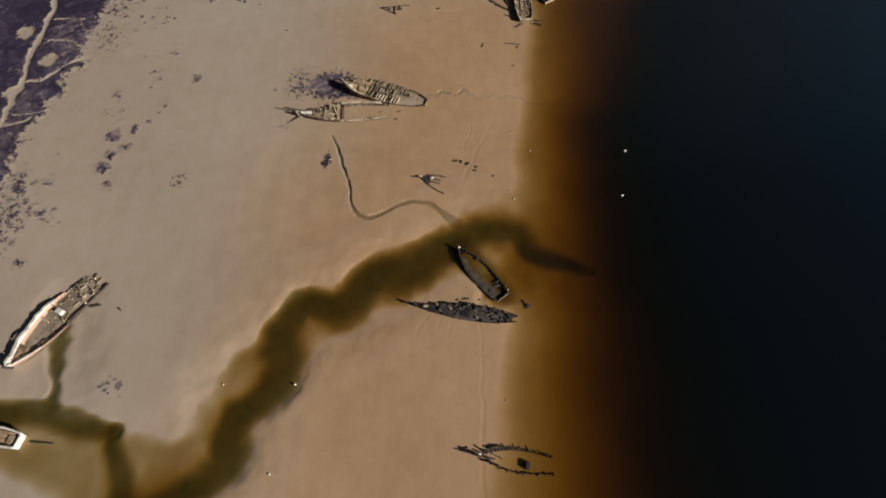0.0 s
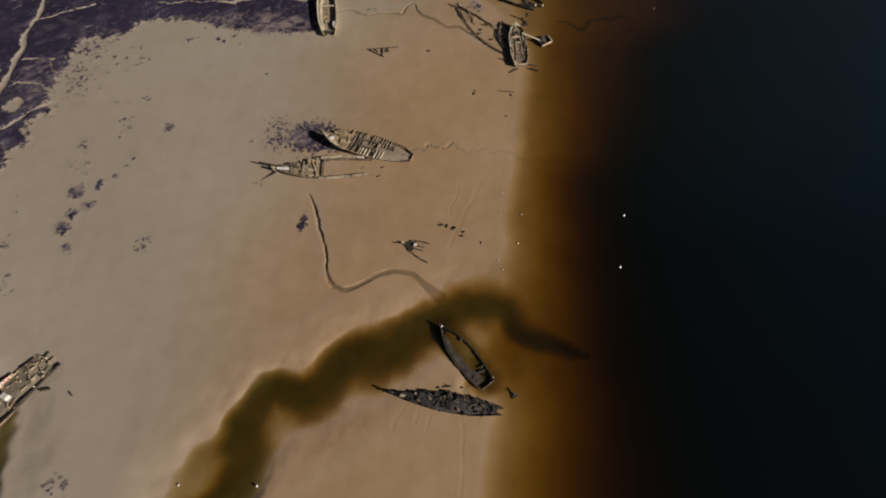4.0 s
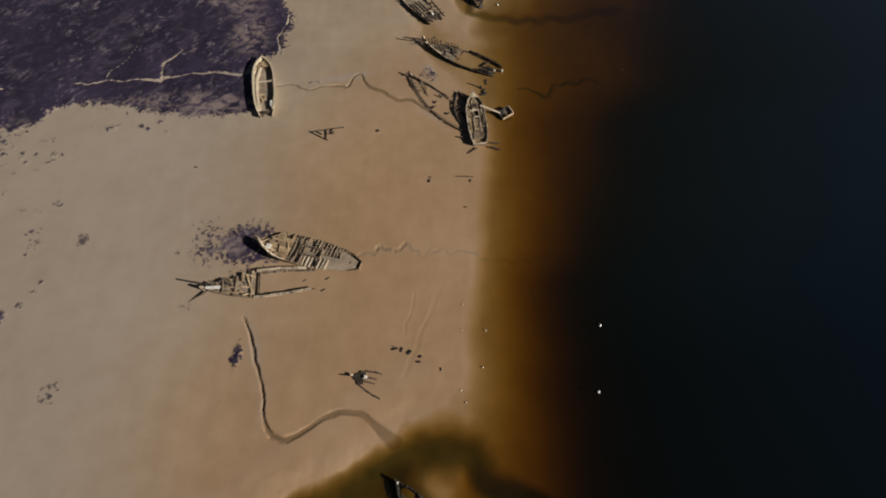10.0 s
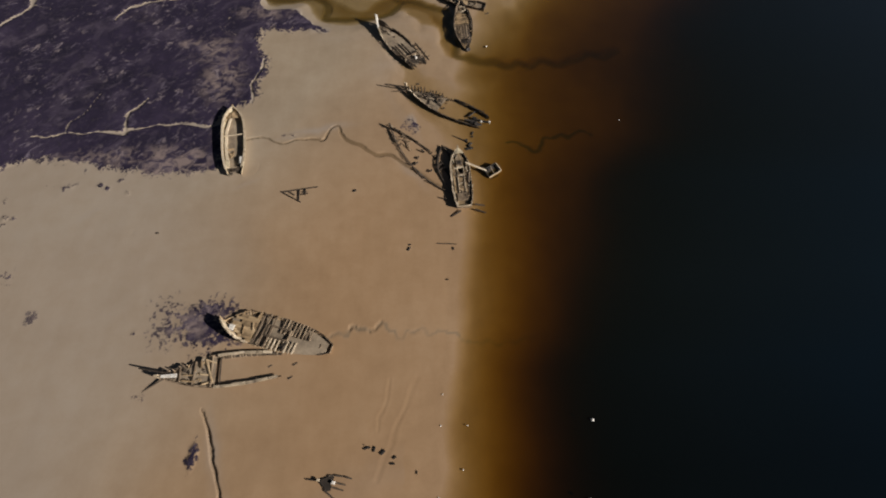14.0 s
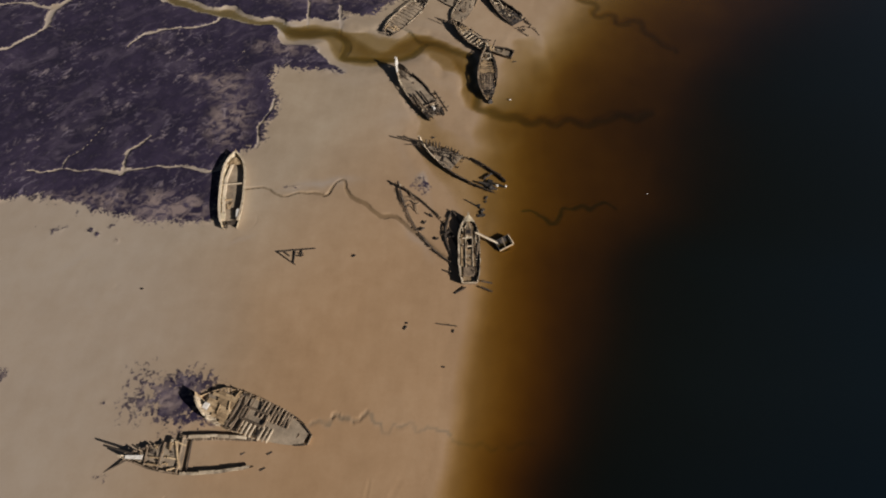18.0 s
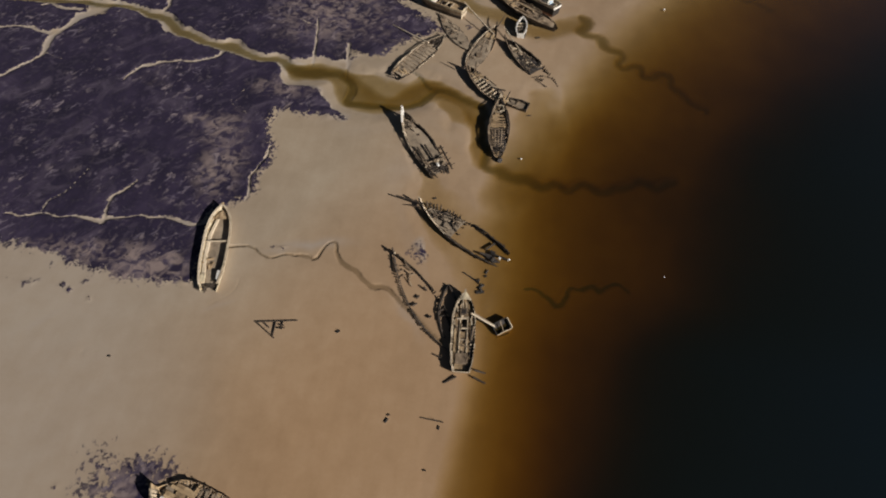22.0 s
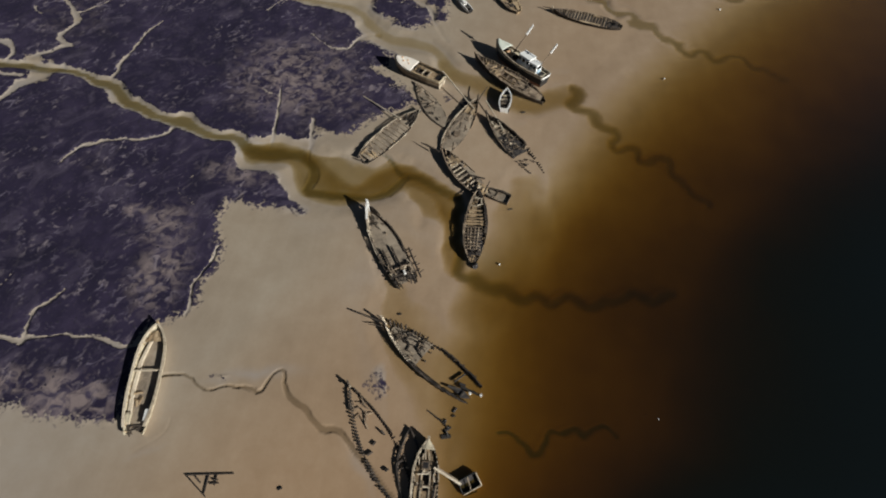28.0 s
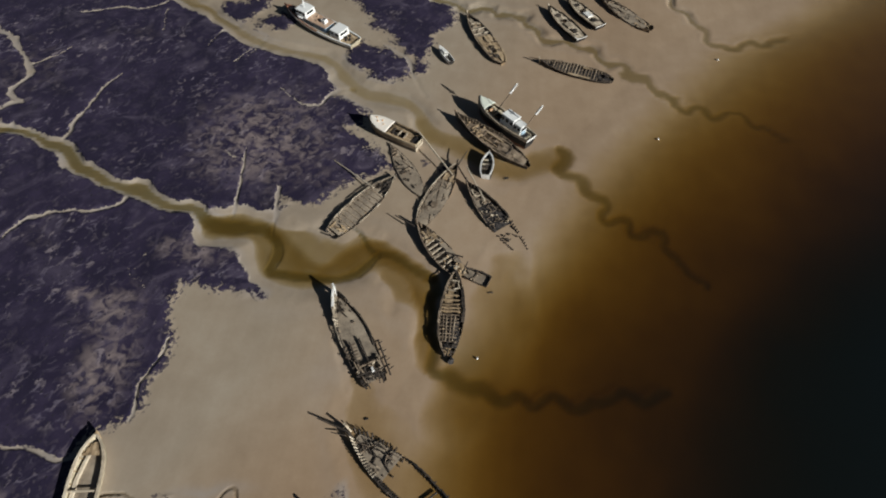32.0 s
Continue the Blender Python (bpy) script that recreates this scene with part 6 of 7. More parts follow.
w = wreck("cross_beam_wreck", 19.9, 185.1, 134, "listing hulk with pale crossed beams and black bowsprit", heel=-3)
h = Hull(w, 13.6, 4.6, 1.25, bow=2.0, transom=0.55, sheer=(0.4, 0), port=((0, 0.8), (1, 1.05)), starboard=((0, 0.5), (0.2, 0.3), (0.6, 0.4), (0.85, 0.8), (1, 1)), seed=67)
h.planks(WOOD_DARK, 0.4)
h.ribs(WOOD_GREY, 0.5, jag=0.3)
h.gunwale(WOOD_GREY, 1, 0.0, 0.97, 0.34)
h.stem(WOOD_GREY, 0.4)
h.silt(0.35, 0.04, 0.93, SILT, 0.15)
h.beams(WOOD_PALE, (0.2, 0.28, 0.36, 0.44, 0.52, 0.6, 0.68), z=0.95, w=0.26, jag=0.2, a=-0.2, b=1.0)
h.deck(WOOD_OCHRE, 0.68, 0.92, z=0.95, board=0.5, miss=0.25)
h.deck(WOOD_OCHRE, 0.02, 0.18, z=0.85, board=0.5, miss=0.1)
part("keelson", Shape().beam((-6, -0.4, 0.75), (5.4, -0.5, 0.8), 0.3, 0.3), WOOD_DARK, w)
part("fallen_beam", Shape().beam((-1.0, -0.6, 0.7), (-3.6, -2.4, 0.6), 0.24, 0.24), WOOD_DARK, w)
h.litter(WOOD_DARK, 10, 0.1, 0.85, 0.75, (0.7, 2.2), 0.2, 0.5)
rubble(h, 26, 0.05, 0.92, 0.9, (WOOD_DARK, WOOD_OCHRE, WOOD_PALE))
spar(w, (14.4, 189.3, 1.7), (10.3, 191.6, 1.3), 0.16, WOOD_DARK, "bowsprit")

# the cluster further up
w = wreck("floored_wreck", 17.9, 197.6, 70, "open hulk with silted floor planks among other wrecks")
h = Hull(w, 15.6, 4.9, 0.9, bow=2.0, transom=0.4, sheer=(0.7, 0), port=((0, 0.5), (1, 1)), starboard=((0, 0.2), (0.5, 0.35), (1, 1)), seed=71)
h.planks(WOOD_GREY, 0.34, (1,))
h.planks(WOOD_GREY, 0.34, (-1,), 0.5, 1.0)
h.ribs(WOOD_DARK, 0.5, jag=0.2)
h.gunwale(WOOD_PALE, 1, 0.1, 0.97, 0.26)
h.stem(WOOD_DARK, 0.5)
h.silt(0.28, 0.04, 0.94, SILT, 0.12)
h.litter(WOOD_GREY, 22, 0.1, 0.75, 0.3, (0.8, 2.6), 0.1, 0.85)
h.litter(WOOD_DARK, 6, 0.1, 0.8, 0.32, (0.6, 1.8), 0.12, 0.5)
h.deck(WOOD_OCHRE, 0.74, 0.95, z=0.95, board=0.5, miss=0.2)
rubble(h, 22, 0.06, 0.9, 0.32, (WOOD_DARK, WOOD_GREY, WOOD_GREY), (0.12, 0.35))
part("hatch_ring", Shape().pole((-2.4, -0.3, 0.4), (-2.4, -0.3, 0.7), 0.7, 0.7, 12), WOOD_GREY, w)
spar(w, (21.0, 205.0, 1.6), (22.6, 208.6, 2.2), 0.14, WOOD_DARK, "bowsprit")

w = wreck("weedy_wreck", 29.4, 193.8, 130, "hulk with weed-grey floor and scattered stern timbers")
h = Hull(w, 18.2, 5.0, 0.95, bow=2.0, transom=0.5, sheer=(0.6, 0), port=((0, 0.08), (0.35, 0.14), (0.5, 0.6), (1, 1)), starboard=((0, 0.1), (0.3, 0.3), (0.5, 0.75), (1, 1)), seed=73)
h.planks(WOOD_DARK, 0.34, s0=0.42)
h.ribs(WOOD_DARK, 0.6, jag=0.15, w=0.24)
h.gunwale(WOOD_DARK, -1, 0.45, 0.97, 0.28)
h.gunwale(WOOD_GREY, 1, 0.5, 0.97, 0.2)
h.stem(WOOD_DARK, 0.4)
h.silt(0.26, 0.36, 0.7, WEED, 0.12, "weed_mat")
h.silt(0.3, 0.7, 0.93, SILT, 0.15)
h.litter(WOOD_GREY, 26, 0.4, 0.85, 0.38, (0.6, 1.6), 0.12, 0.35)
h.litter(WOOD_DARK, 6, 0.02, 0.35, 0.08, (0.3, 0.9), 0.22, 0.5)
h.litter(WOOD_PALE, 4, 0.7, 0.88, 0.7, (0.8, 2.2), 0.18, 0.6)
rubble(h, 40, 0.38, 0.92, 0.45, (WOOD_DARK, WOOD_GREY, WOOD_WEED, WOOD_PALE), (0.15, 0.5))
spar(w, (27.0, 197.4, 0.9), (22.6, 205.2, 1.4), 0.15, WOOD_PALE, "fallen_mast", 0.7)

w = wreck("silted_wreck", 3.8, 193.4, 57, "long silted hulk with pale rail at the marsh edge", heel=3)
h = Hull(w, 17.0, 4.9, 0.75, bow=2.2, transom=0.6, sheer=(0.3, 0.0), port=((0, 0.8), (1, 1)), starboard=((0, 0.7), (1, 1)), seed=79)
h.planks(WOOD_DARK, 0.38)
h.ribs(WOOD_GREY, 0.5, jag=0.15, over=0.05)
h.gunwale(WOOD_PALE, 1, 0.08, 0.98, 0.26)
h.gunwale(WOOD_PALE, -1, 0.3, 0.99, 0.2)
h.stem(WOOD_DARK, 0.4)
h.sternpost(WOOD_DARK, 0.9)
h.silt(0.3, 0.05, 0.93, SILT, 0.12)
h.beams(WOOD_GREY, [0.2 + 0.065 * i for i in range(9)], z=0.42, w=0.14, jag=0.05)
h.litter(WOOD_DARK, 16, 0.78, 0.96, 0.45, (0.6, 1.8), 0.22, 0.5)
h.litter(WOOD_OCHRE, 9, 0.03, 0.16, 0.4, (0.6, 1.8), 0.24, 0.5)
rubble(h, 24, 0.05, 0.95, 0.4, (WOOD_GREY, WOOD_DARK, WOOD_OCHRE), (0.12, 0.4))
rubble(h, 16, 0.8, 0.97, 0.6, (WOOD_DARK, WOOD_WEED), (0.3, 0.7))
spar(w, (5.2, 197.3, 1.6), (-4.3, 204.1, 0.6), 0.17, WOOD_PALE, "fallen_mast", 0.6)

w = wreck("flattened_wreck", 10.8, 203.2, 124, "flattened hulk barely rising from the silt")
h = Hull(w, 15.0, 4.2, 0.4, bow=1.9, transom=0.1, sheer=(0.6, 0), port=jagged(83, 0.6, 1.0), starboard=jagged(85, 0.1, 0.5), seed=83)
h.planks(WOOD_DARK, 0.24, miss=0.1)
h.ribs(WOOD_DARK, 0.6, jag=0.15, w=0.18)
h.silt(0.1, 0.05, 0.93, SILT, 0.1)
h.litter(WOOD_GREY, 16, 0.35, 0.92, 0.2, (0.6, 2.0), 0.15, 0.5)
h.litter(WOOD_DARK, 8, 0.2, 0.8, 0.2, (0.5, 1.2), 0.18, 0.5)
rubble(h, 24, 0.2, 0.92, 0.15, (WOOD_DARK, WOOD_GREY), (0.12, 0.4))


# boat with an orange and cream whaleback
PAINT_PALE = painted("pale_green_white_paint", (0.7, 0.73, 0.64), (0.5, 0.45, 0.36), 0.2)
PAINT_BRIGHT = painted("fresh_white_paint", (0.9, 0.9, 0.88), (0.75, 0.73, 0.68), 0.02, 0.45)
PAINT_BOW = painted("cream_and_orange_paint", (0.86, 0.79, 0.7), (0.68, 0.4, 0.26), 0.22)
w = wreck("whaleback_boat", 7.1, 211.7, 156, "wooden boat with faded orange and cream foredeck", heel=4)
w.scale = (1, 1, 1.15)
h = Hull(w, 11.6, 3.9, 2.0, bow=4.2, transom=0.8, sheer=(0.35, 0), seed=89, flare=0.35, rough=0)
h.planks(WOOD_GREY, 0.45, materials=(WOOD_DARK, WOOD_DARK, WOOD_GREY, WOOD_OCHRE, PAINT_CREAM))
h.gunwale(WOOD_OCHRE, 1, 0.0, 0.6, 0.26)
h.gunwale(WOOD_OCHRE, -1, 0.0, 0.6, 0.26)
h.stem(WOOD_PALE, 0.15)
h.transom_boards(WOOD_PALE, 2.05, 4, PAINT_CREAM)
half_deck(h, PAINT_BOW, 0.6, 0.99, 0.05)
h.deck(WOOD_OCHRE, 0.04, 0.6, board=0.4, drop=0.5, hole=(0.28, 0.52, 0.75))
part("hold_floor", Shape().box((-1.2, 0, 0.6), (3.4, 1.7, 0.1)), WEED, w, "dark hold floor")
for s, m in ((0.28, WOOD_PALE), (0.4, WOOD_PALE), (0.52, WOOD_DARK)):
    h.beams(m, (s,), z=1.66, w=0.3, h=0.24, a=-0.5, b=0.5)
# solid black box in place of a shaded opening in the stern
part("stern_locker", Shape().box((-5.0, 0, 1.55), (1.0, 2.3, 0.16)), PAINT_BLACK, w, "black box painted as the shade of a stern opening")
for i in range(4):
    part("deck_fitting", Shape().box((2.6 + 0.7 * i, 0.35 * (-1) ** i, 2.3 + 0.1 * i), (0.3, 0.3, 0.25)), PAINT_ORANGE, w)
spar(w, (12.4, 211.2, 2.7), (20.3, 202.3, 1.3), 0.17, WOOD_PALE, "fallen_mast", 0.75)

# trawler with two masts
w = wreck("two_masted_trawler", 29.4, 217.2, 141, "derelict trawler with white wheelhouse and two masts", heel=9)
w.scale = (1, 1, 1.15)
h = Hull(w, 14.0, 4.4, 2.0, bow=3.4, transom=0.7, sheer=(0.45, 0.1), seed=97, flare=0.35, rough=0)
h.planks(PAINT_BLACK, 0.45, materials=(PAINT_RUST, PAINT_BLACK, PAINT_BLACK, PAINT_BLACK, WOOD_PALE, WOOD_PALE))
h.gunwale(WOOD_PALE, 1, 0.0, 0.95, 0.3)
h.gunwale(WOOD_PALE, -1, 0.0, 0.95, 0.26)
h.stem(WOOD_PALE, 0.2)
h.transom_boards(PAINT_BLACK, 2.1, 4, PAINT_WHITE)
half_deck(h, PAINT_PALE, 0.8, 0.99, 0.3)
h.deck(PAINT_CREAM, 0.02, 0.82, board=0.36, drop=0.4, hole=(0.52, 0.66, 0.9))
part("hold_floor", Shape().box((1.2, 0, 0.6), (2.6, 2.0, 0.1)), WEED, w, "black hold floor")
cabin(w, (-1.2, -0.1, 1.65), (3.5, 2.6, 2.0), PAINT_BRIGHT, PAINT_BRIGHT, 3, 0.86)
cabin(w, (-3.9, -0.1, 1.65), (2.0, 2.2, 1.6), PAINT_BRIGHT, PAINT_BRIGHT, 2, 0.84, "after_cabin", 0.06)
part("engine_casing", Shape().box((-4.9, 0, 1.65), (0.5, 1.1, 0.6)), PAINT_LIGHT_BLUE, w, "pale blue engine casing")
for x, ln in ((3.0, 6.0), (-4.4, 5.4)):
    head = lambda t: (x - 0.3 * t * ln, -0.3 * t * ln, 1.5 + 0.95 * t * ln)   # both masts lean over the quarter
    part("mast", Shape().pole(head(0), head(1.0), 0.11, 0.07), WOOD_GREY, w)
    part("mast_top", Shape().pole(head(0.88), head(1.24), 0.27, 0.19), PAINT_BRIGHT, w, "white painted masthead")
    part("crosstree", Shape().beam((head(0.92)[0], head(0.92)[1] - 0.6, head(0.92)[2]), (head(0.92)[0], head(0.92)[1] + 0.6, head(0.92)[2]), 0.1, 0.1), PAINT_WHITE, w)
    part("shroud", Shape().pole((x - 0.4, 1.6, 1.8), head(0.92), 0.02, 0.02, 5), WOOD_DARK, w)
part("winch", Shape().pole((3.9, -0.7, 2.0), (3.9, 0.7, 2.0), 0.35, 0.35, 10), PAINT_ORANGE, w, "rust-orange deck winch")
part("hatch", Shape().box((3.2, 0, 1.7), (0.9, 1.2, 0.35)), WOOD_OCHRE, w)
# thin black slab on the deck paints the shade of a sunken well
part("stern_well", Shape().box((-5.8, 0, 1.68), (1.5, 2.0, 0.08)), PAINT_BLACK, w)
for i in range(8):
    part("bulwark_stanchion", Shape().beam((-5.5 + 1.3 * i, 1.7 - 0.02 * i * i, 1.5), (-5.5 + 1.3 * i, 1.75 - 0.02 * i * i, 2.05), 0.1, 0.1), WOOD_PALE, w)
h.litter(WOOD_GREY, 8, 0.2, 0.75, 1.75, (0.5, 1.5), 0.14, 0.5)

w = wreck("hatched_wreck", 27.4, 212.7, 144, "long decked hulk with ochre hatch frames beside trawler", heel=2)
h = Hull(w, 19.0, 4.8, 1.6, bow=2.0, transom=0.25, sheer=(0.4, 0), port=((0, 0.6), (0.3, 0.9), (1, 1)), starboard=((0, 0.55), (0.3, 0.85), (1, 1)), seed=101)
h.planks(WOOD_DARK, 0.42)
h.ribs(WOOD_GREY, 0.6, jag=0.15, over=0.08)
h.gunwale(WOOD_GREY, 1, 0.1, 0.98, 0.24)
h.stem(WOOD_GREY, 0.3)
h.deck(WOOD_GREY, 0.05, 0.95, z=1.05, board=0.42, hole=(0.4, 0.62, 0.8), miss=0.05)
h.silt(0.5, 0.05, 0.4, SILT, 0.1)
h.beams(WOOD_GREY, (0.4, 0.47, 0.54, 0.62), z=1.12, w=0.24, a=-0.42, b=0.42)
for y in (-0.95, 0.95):
    part("hatch_coaming", Shape().beam((-2.0, y, 1.2), (2.4, y, 1.2), 0.26, 0.35), WOOD_OCHRE, w)
h.litter(WOOD_OCHRE, 10, 0.6, 0.85, 1.15, (0.7, 2.0), 0.22, 0.4)
h.litter(WOOD_DARK, 12, 0.15, 0.9, 1.1, (0.5, 1.6), 0.22, 0.5)
rubble(h, 24, 0.1, 0.92, 1.05, (WOOD_GREY, WOOD_OCHRE, WOOD_GREY), (0.15, 0.4))

w = thing("small_boat", 27.0, 206.0, 86, "small pale open boat stranded by the hulks", "boat", heel=-6)
w.scale = (1, 1, 1.5)
h = Hull(w, 5.4, 2.7, 1.1, bow=2.2, transom=0.7, sheer=(0.25, 0), seed=103, flare=0.4, rough=0)
h.planks(PAINT_BLACK, 0.36, materials=(PAINT_BLACK, PAINT_BLACK, PAINT_BLACK, PAINT_WHITE))
h.gunwale(PAINT_WHITE, 1, 0, 0.99, 0.3)
h.gunwale(PAINT_WHITE, -1, 0, 0.99, 0.3)
h.stem(WOOD_PALE, 0.1, 0.2)
h.transom_boards(PAINT_WHITE, 1.1, 3)
h.silt(0.5, 0.04, 0.94, SILT, 0.05)
h.beams(WOOD_PALE, (0.3, 0.5, 0.72), z=0.95, w=0.35, h=0.08, name="thwart")
part("engine_box", Shape().box((-0.6, 0, 0.5), (1.2, 0.8, 0.5)), WOOD_DARK, w)

# the largest vessel, on the marsh
PAINT_TAN = painted("tan_paint", (0.52, 0.36, 0.25), (0.34, 0.24, 0.17), 0.35)
w = wreck("large_vessel", -16.1, 244.0, 151, "large white and blue vessel aground in the marsh", heel=2)
w.scale = (0.93, 1.0, 0.72)
h = Hull(w, 22.6, 5.4, 1.9, bow=2.2, transom=0.7, sheer=(0.55, 0.05), seed=107, flare=0.3, rough=0)
h.planks(PAINT_WHITE, 0.46, materials=(PAINT_BLACK, PAINT_BLACK, PAINT_WHITE, PAINT_WHITE, PAINT_WHITE, PAINT_PINK, PAINT_PINK))
h.gunwale(PAINT_RUST, 1, 0.45, 0.99, 0.34)
h.gunwale(PAINT_RUST, -1, 0.45, 0.99, 0.34)
h.gunwale(PAINT_BRIGHT, 1, 0.0, 0.45, 0.3)
h.gunwale(PAINT_BRIGHT, -1, 0.0, 0.45, 0.3)
h.stem(PAINT_RUST, 0.2)
h.transom_boards(PAINT_CREAM, 2.0, 4, PAINT_CREAM)
h.deck(WOOD_OCHRE, 0.02, 0.96, board=0.45, drop=0.3, name="deck_plank")
cabin(w, (1.6, 0, 1.6), (9.6, 3.1, 1.7), PAINT_LIGHT_BLUE, PAINT_TAN, 8, 1.0, "deckhouse")
cabin(w, (5.0, 0, 3.35), (3.5, 3.4, 2.1), PAINT_BRIGHT, PAINT_BRIGHT, 3, 0.92, "wheelhouse")
part("bridge_wing", Shape().box((5.0, 0, 3.3), (1.6, 4.4, 0.16)), PAINT_BRIGHT, w)
cabin(w, (-6.4, 0, 1.6), (3.2, 3.6, 2.4), PAINT_BRIGHT, PAINT_BRIGHT, 2, 0.9, "aft_house")
part("aft_slope", Shape().box((-4.9, 0, 1.6), (1.0, 3.0, 1.1), 0.85), PAINT_BRIGHT, w)
part("blue_panel", Shape().box((-2.3, 1.62, 1.7), (1.5, 0.14, 1.5)), PAINT_BLUE, w, "blue painted panel")
part("funnel", Shape().box((-1.5, 0, 3.4), (1.3, 1.2, 1.3), 0.85), PAINT_BRIGHT, w, "white funnel casing")
part("funnel_cap", Shape().box((-1.5, 0, 4.68), (0.7, 0.7, 0.12)), PAINT_BLACK, w)
part("mast", Shape().pole((5.2, 0, 5.1), (5.2, 0, 7.2), 0.14, 0.09), PAINT_BRIGHT, w)
part("mast_top", Shape().pole((5.2, 0, 7.2), (5.2, 0, 8.0), 0.22, 0.16), PAINT_BRIGHT, w)
part("foredeck_hatch", Shape().box((8.2, 0, 2.2), (1.3, 1.4, 0.4)), WOOD_DARK, w)
part("windlass", Shape().pole((9.3, -0.6, 2.6), (9.3, 0.6, 2.6), 0.3, 0.3, 10), PAINT_BLACK, w)
for x, y in ((-9.2, 0.8), (-9.0, -0.9), (-9.9, 0.2), (-8.6, 0.1)):
    part("deck_gear", Shape().box((x, y, 1.7), (0.6, 0.6, 0.6), 0.8), WOOD_DARK, w)
for side in (1, -1):
    for i in range(8):
        part("stanchion", Shape().pole((-4.6 + 1.5 * i, side * 2.45, 1.7), (-4.6 + 1.5 * i, side * 2.45, 2.6), 0.05, 0.05, 6), PAINT_WHITE, w)
    part("handrail", Shape().pole((-4.7, side * 2.45, 2.6), (6.0, side * 2.45, 2.6), 0.045, 0.045, 6), PAINT_WHITE, w)
for i in range(3):
    part("roof_vent", Shape().box((0.4 + 1.1 * i, 0.6 * (-1) ** i, 3.4), (0.45, 0.45, 0.35)), PAINT_TAN, w)

w = thing("white_dinghy", 14.6, 237.8, 126, "white cabin boat leaning on the mud", "boat", heel=8)
w.scale = (0.85, 0.8, 0.85)
h = Hull(w, 6.6, 2.2, 1.1, bow=2.2, transom=0.8, sheer=(0.25, 0), seed=109, flare=0.35, rough=0)
h.planks(PAINT_WHITE, 0.4, materials=(PAINT_BLACK, PAINT_WHITE, PAINT_WHITE))
h.gunwale(PAINT_WHITE, 1, 0, 0.99, 0.22)
h.gunwale(PAINT_WHITE, -1, 0, 0.99, 0.22)
half_deck(h, PAINT_WHITE, 0.6, 0.99, 0.0)
h.transom_boards(PAINT_BLACK, 1.1, 2)
h.deck(WOOD_DARK, 0.03, 0.6, z=0.55, board=0.4)
cabin(w, (0.5, 0, 0.7), (1.7, 1.3, 0.9), PAINT_WHITE, PAINT_WHITE, 2, 0.9, "cabin", 0.04)

# the furthest row
w = wreck("ochre_wreck", 23.3, 244.8, 121, "hulk with ochre after deck and open bow", heel=3)
w.scale = (1, 1, 0.78)
h = Hull(w, 18.4, 4.6, 1.0, bow=2.2, transom=0.26, stern=4.6, sheer=(0.5, 0), port=((0, 0.9), (1, 1)), starboard=((0, 0.85), (0.5, 0.8), (1, 1)), seed=113)
h.planks(WOOD_DARK, 0.42)
h.ribs(WOOD_GREY, 0.6, jag=0.2, over=0.15)
h.gunwale(WOOD_GREY, 1, 0.02, 0.97, 0.26)
h.gunwale(WOOD_OCHRE, -1, 0.02, 0.5, 0.26)
h.gunwale(WOOD_DARK, -1, 0.5, 0.97, 0.4)
h.stem(WOOD_PALE, 0.6, 0.3)
h.transom_boards(WOOD_OCHRE, 1.1, 3)
h.deck(WOOD_OCHRE, 0.02, 0.55, z=0.8, board=0.45, hole=(0.2, 0.34, 0.5), miss=0.05)
h.silt(0.5, 0.5, 0.93, SILT, 0.1)
h.beams(WOOD_PALE, (0.6, 0.7, 0.8), z=0.9, jag=0.2)
h.litter(WOOD_PALE, 8, 0.6, 0.9, 0.8, (0.7, 2.0), 0.2, 0.5)
h.litter(WOOD_DARK, 12, 0.05, 0.6, 0.9, (0.5, 1.5), 0.2, 0.5)
rubble(h, 30, 0.05, 0.92, 0.85, (WOOD_DARK, WOOD_OCHRE, WOOD_GREY), (0.15, 0.5))
part("after_hatch", Shape().box((-6.8, 0.4, 0.8), (1.1, 1.1, 0.35)), WOOD_DARK, w)

w = wreck("slatted_wreck", 45.0, 236.3, 166, "low hulk with a row of bare deck beams")
w.scale = (1, 1, 0.85)
h = Hull(w, 16.4, 4.2, 0.95, bow=2.2, transom=0.2, stern=4.0, sheer=(0.5, 0.1), seed=127, port=((0, 0.8), (1, 1)), starboard=((0, 0.8), (1, 1)))
h.planks(WOOD_DARK, 0.36)
h.ribs(WOOD_GREY, 0.55, jag=0.15)
h.gunwale(WOOD_DARK, 1, 0.02, 0.97, 0.26)
h.gunwale(WOOD_GREY, -1, 0.1, 0.97, 0.22)
h.stem(WOOD_PALE, 0.7, 0.26)
h.silt(0.3, 0.04, 0.93, WEED, 0.1)
h.beams(WOOD_GREY, [0.2 + 0.045 * i for i in range(15)], z=0.9, w=0.26, jag=0.05)
h.deck(WOOD_OCHRE, 0.3, 0.75, z=1.0, board=0.5, hole=(0.2, 0.8, 0.9), miss=0.3)
h.transom_boards(WOOD_DARK, 0.9, 2)
h.litter(WOOD_DARK, 10, 0.02, 0.25, 0.8, (0.6, 1.6), 0.22, 0.5)
spar(w, (37.0, 238.3, 1.6), (34.0, 239.4, 1.2), 0.13, WOOD_DARK, "bowsprit")

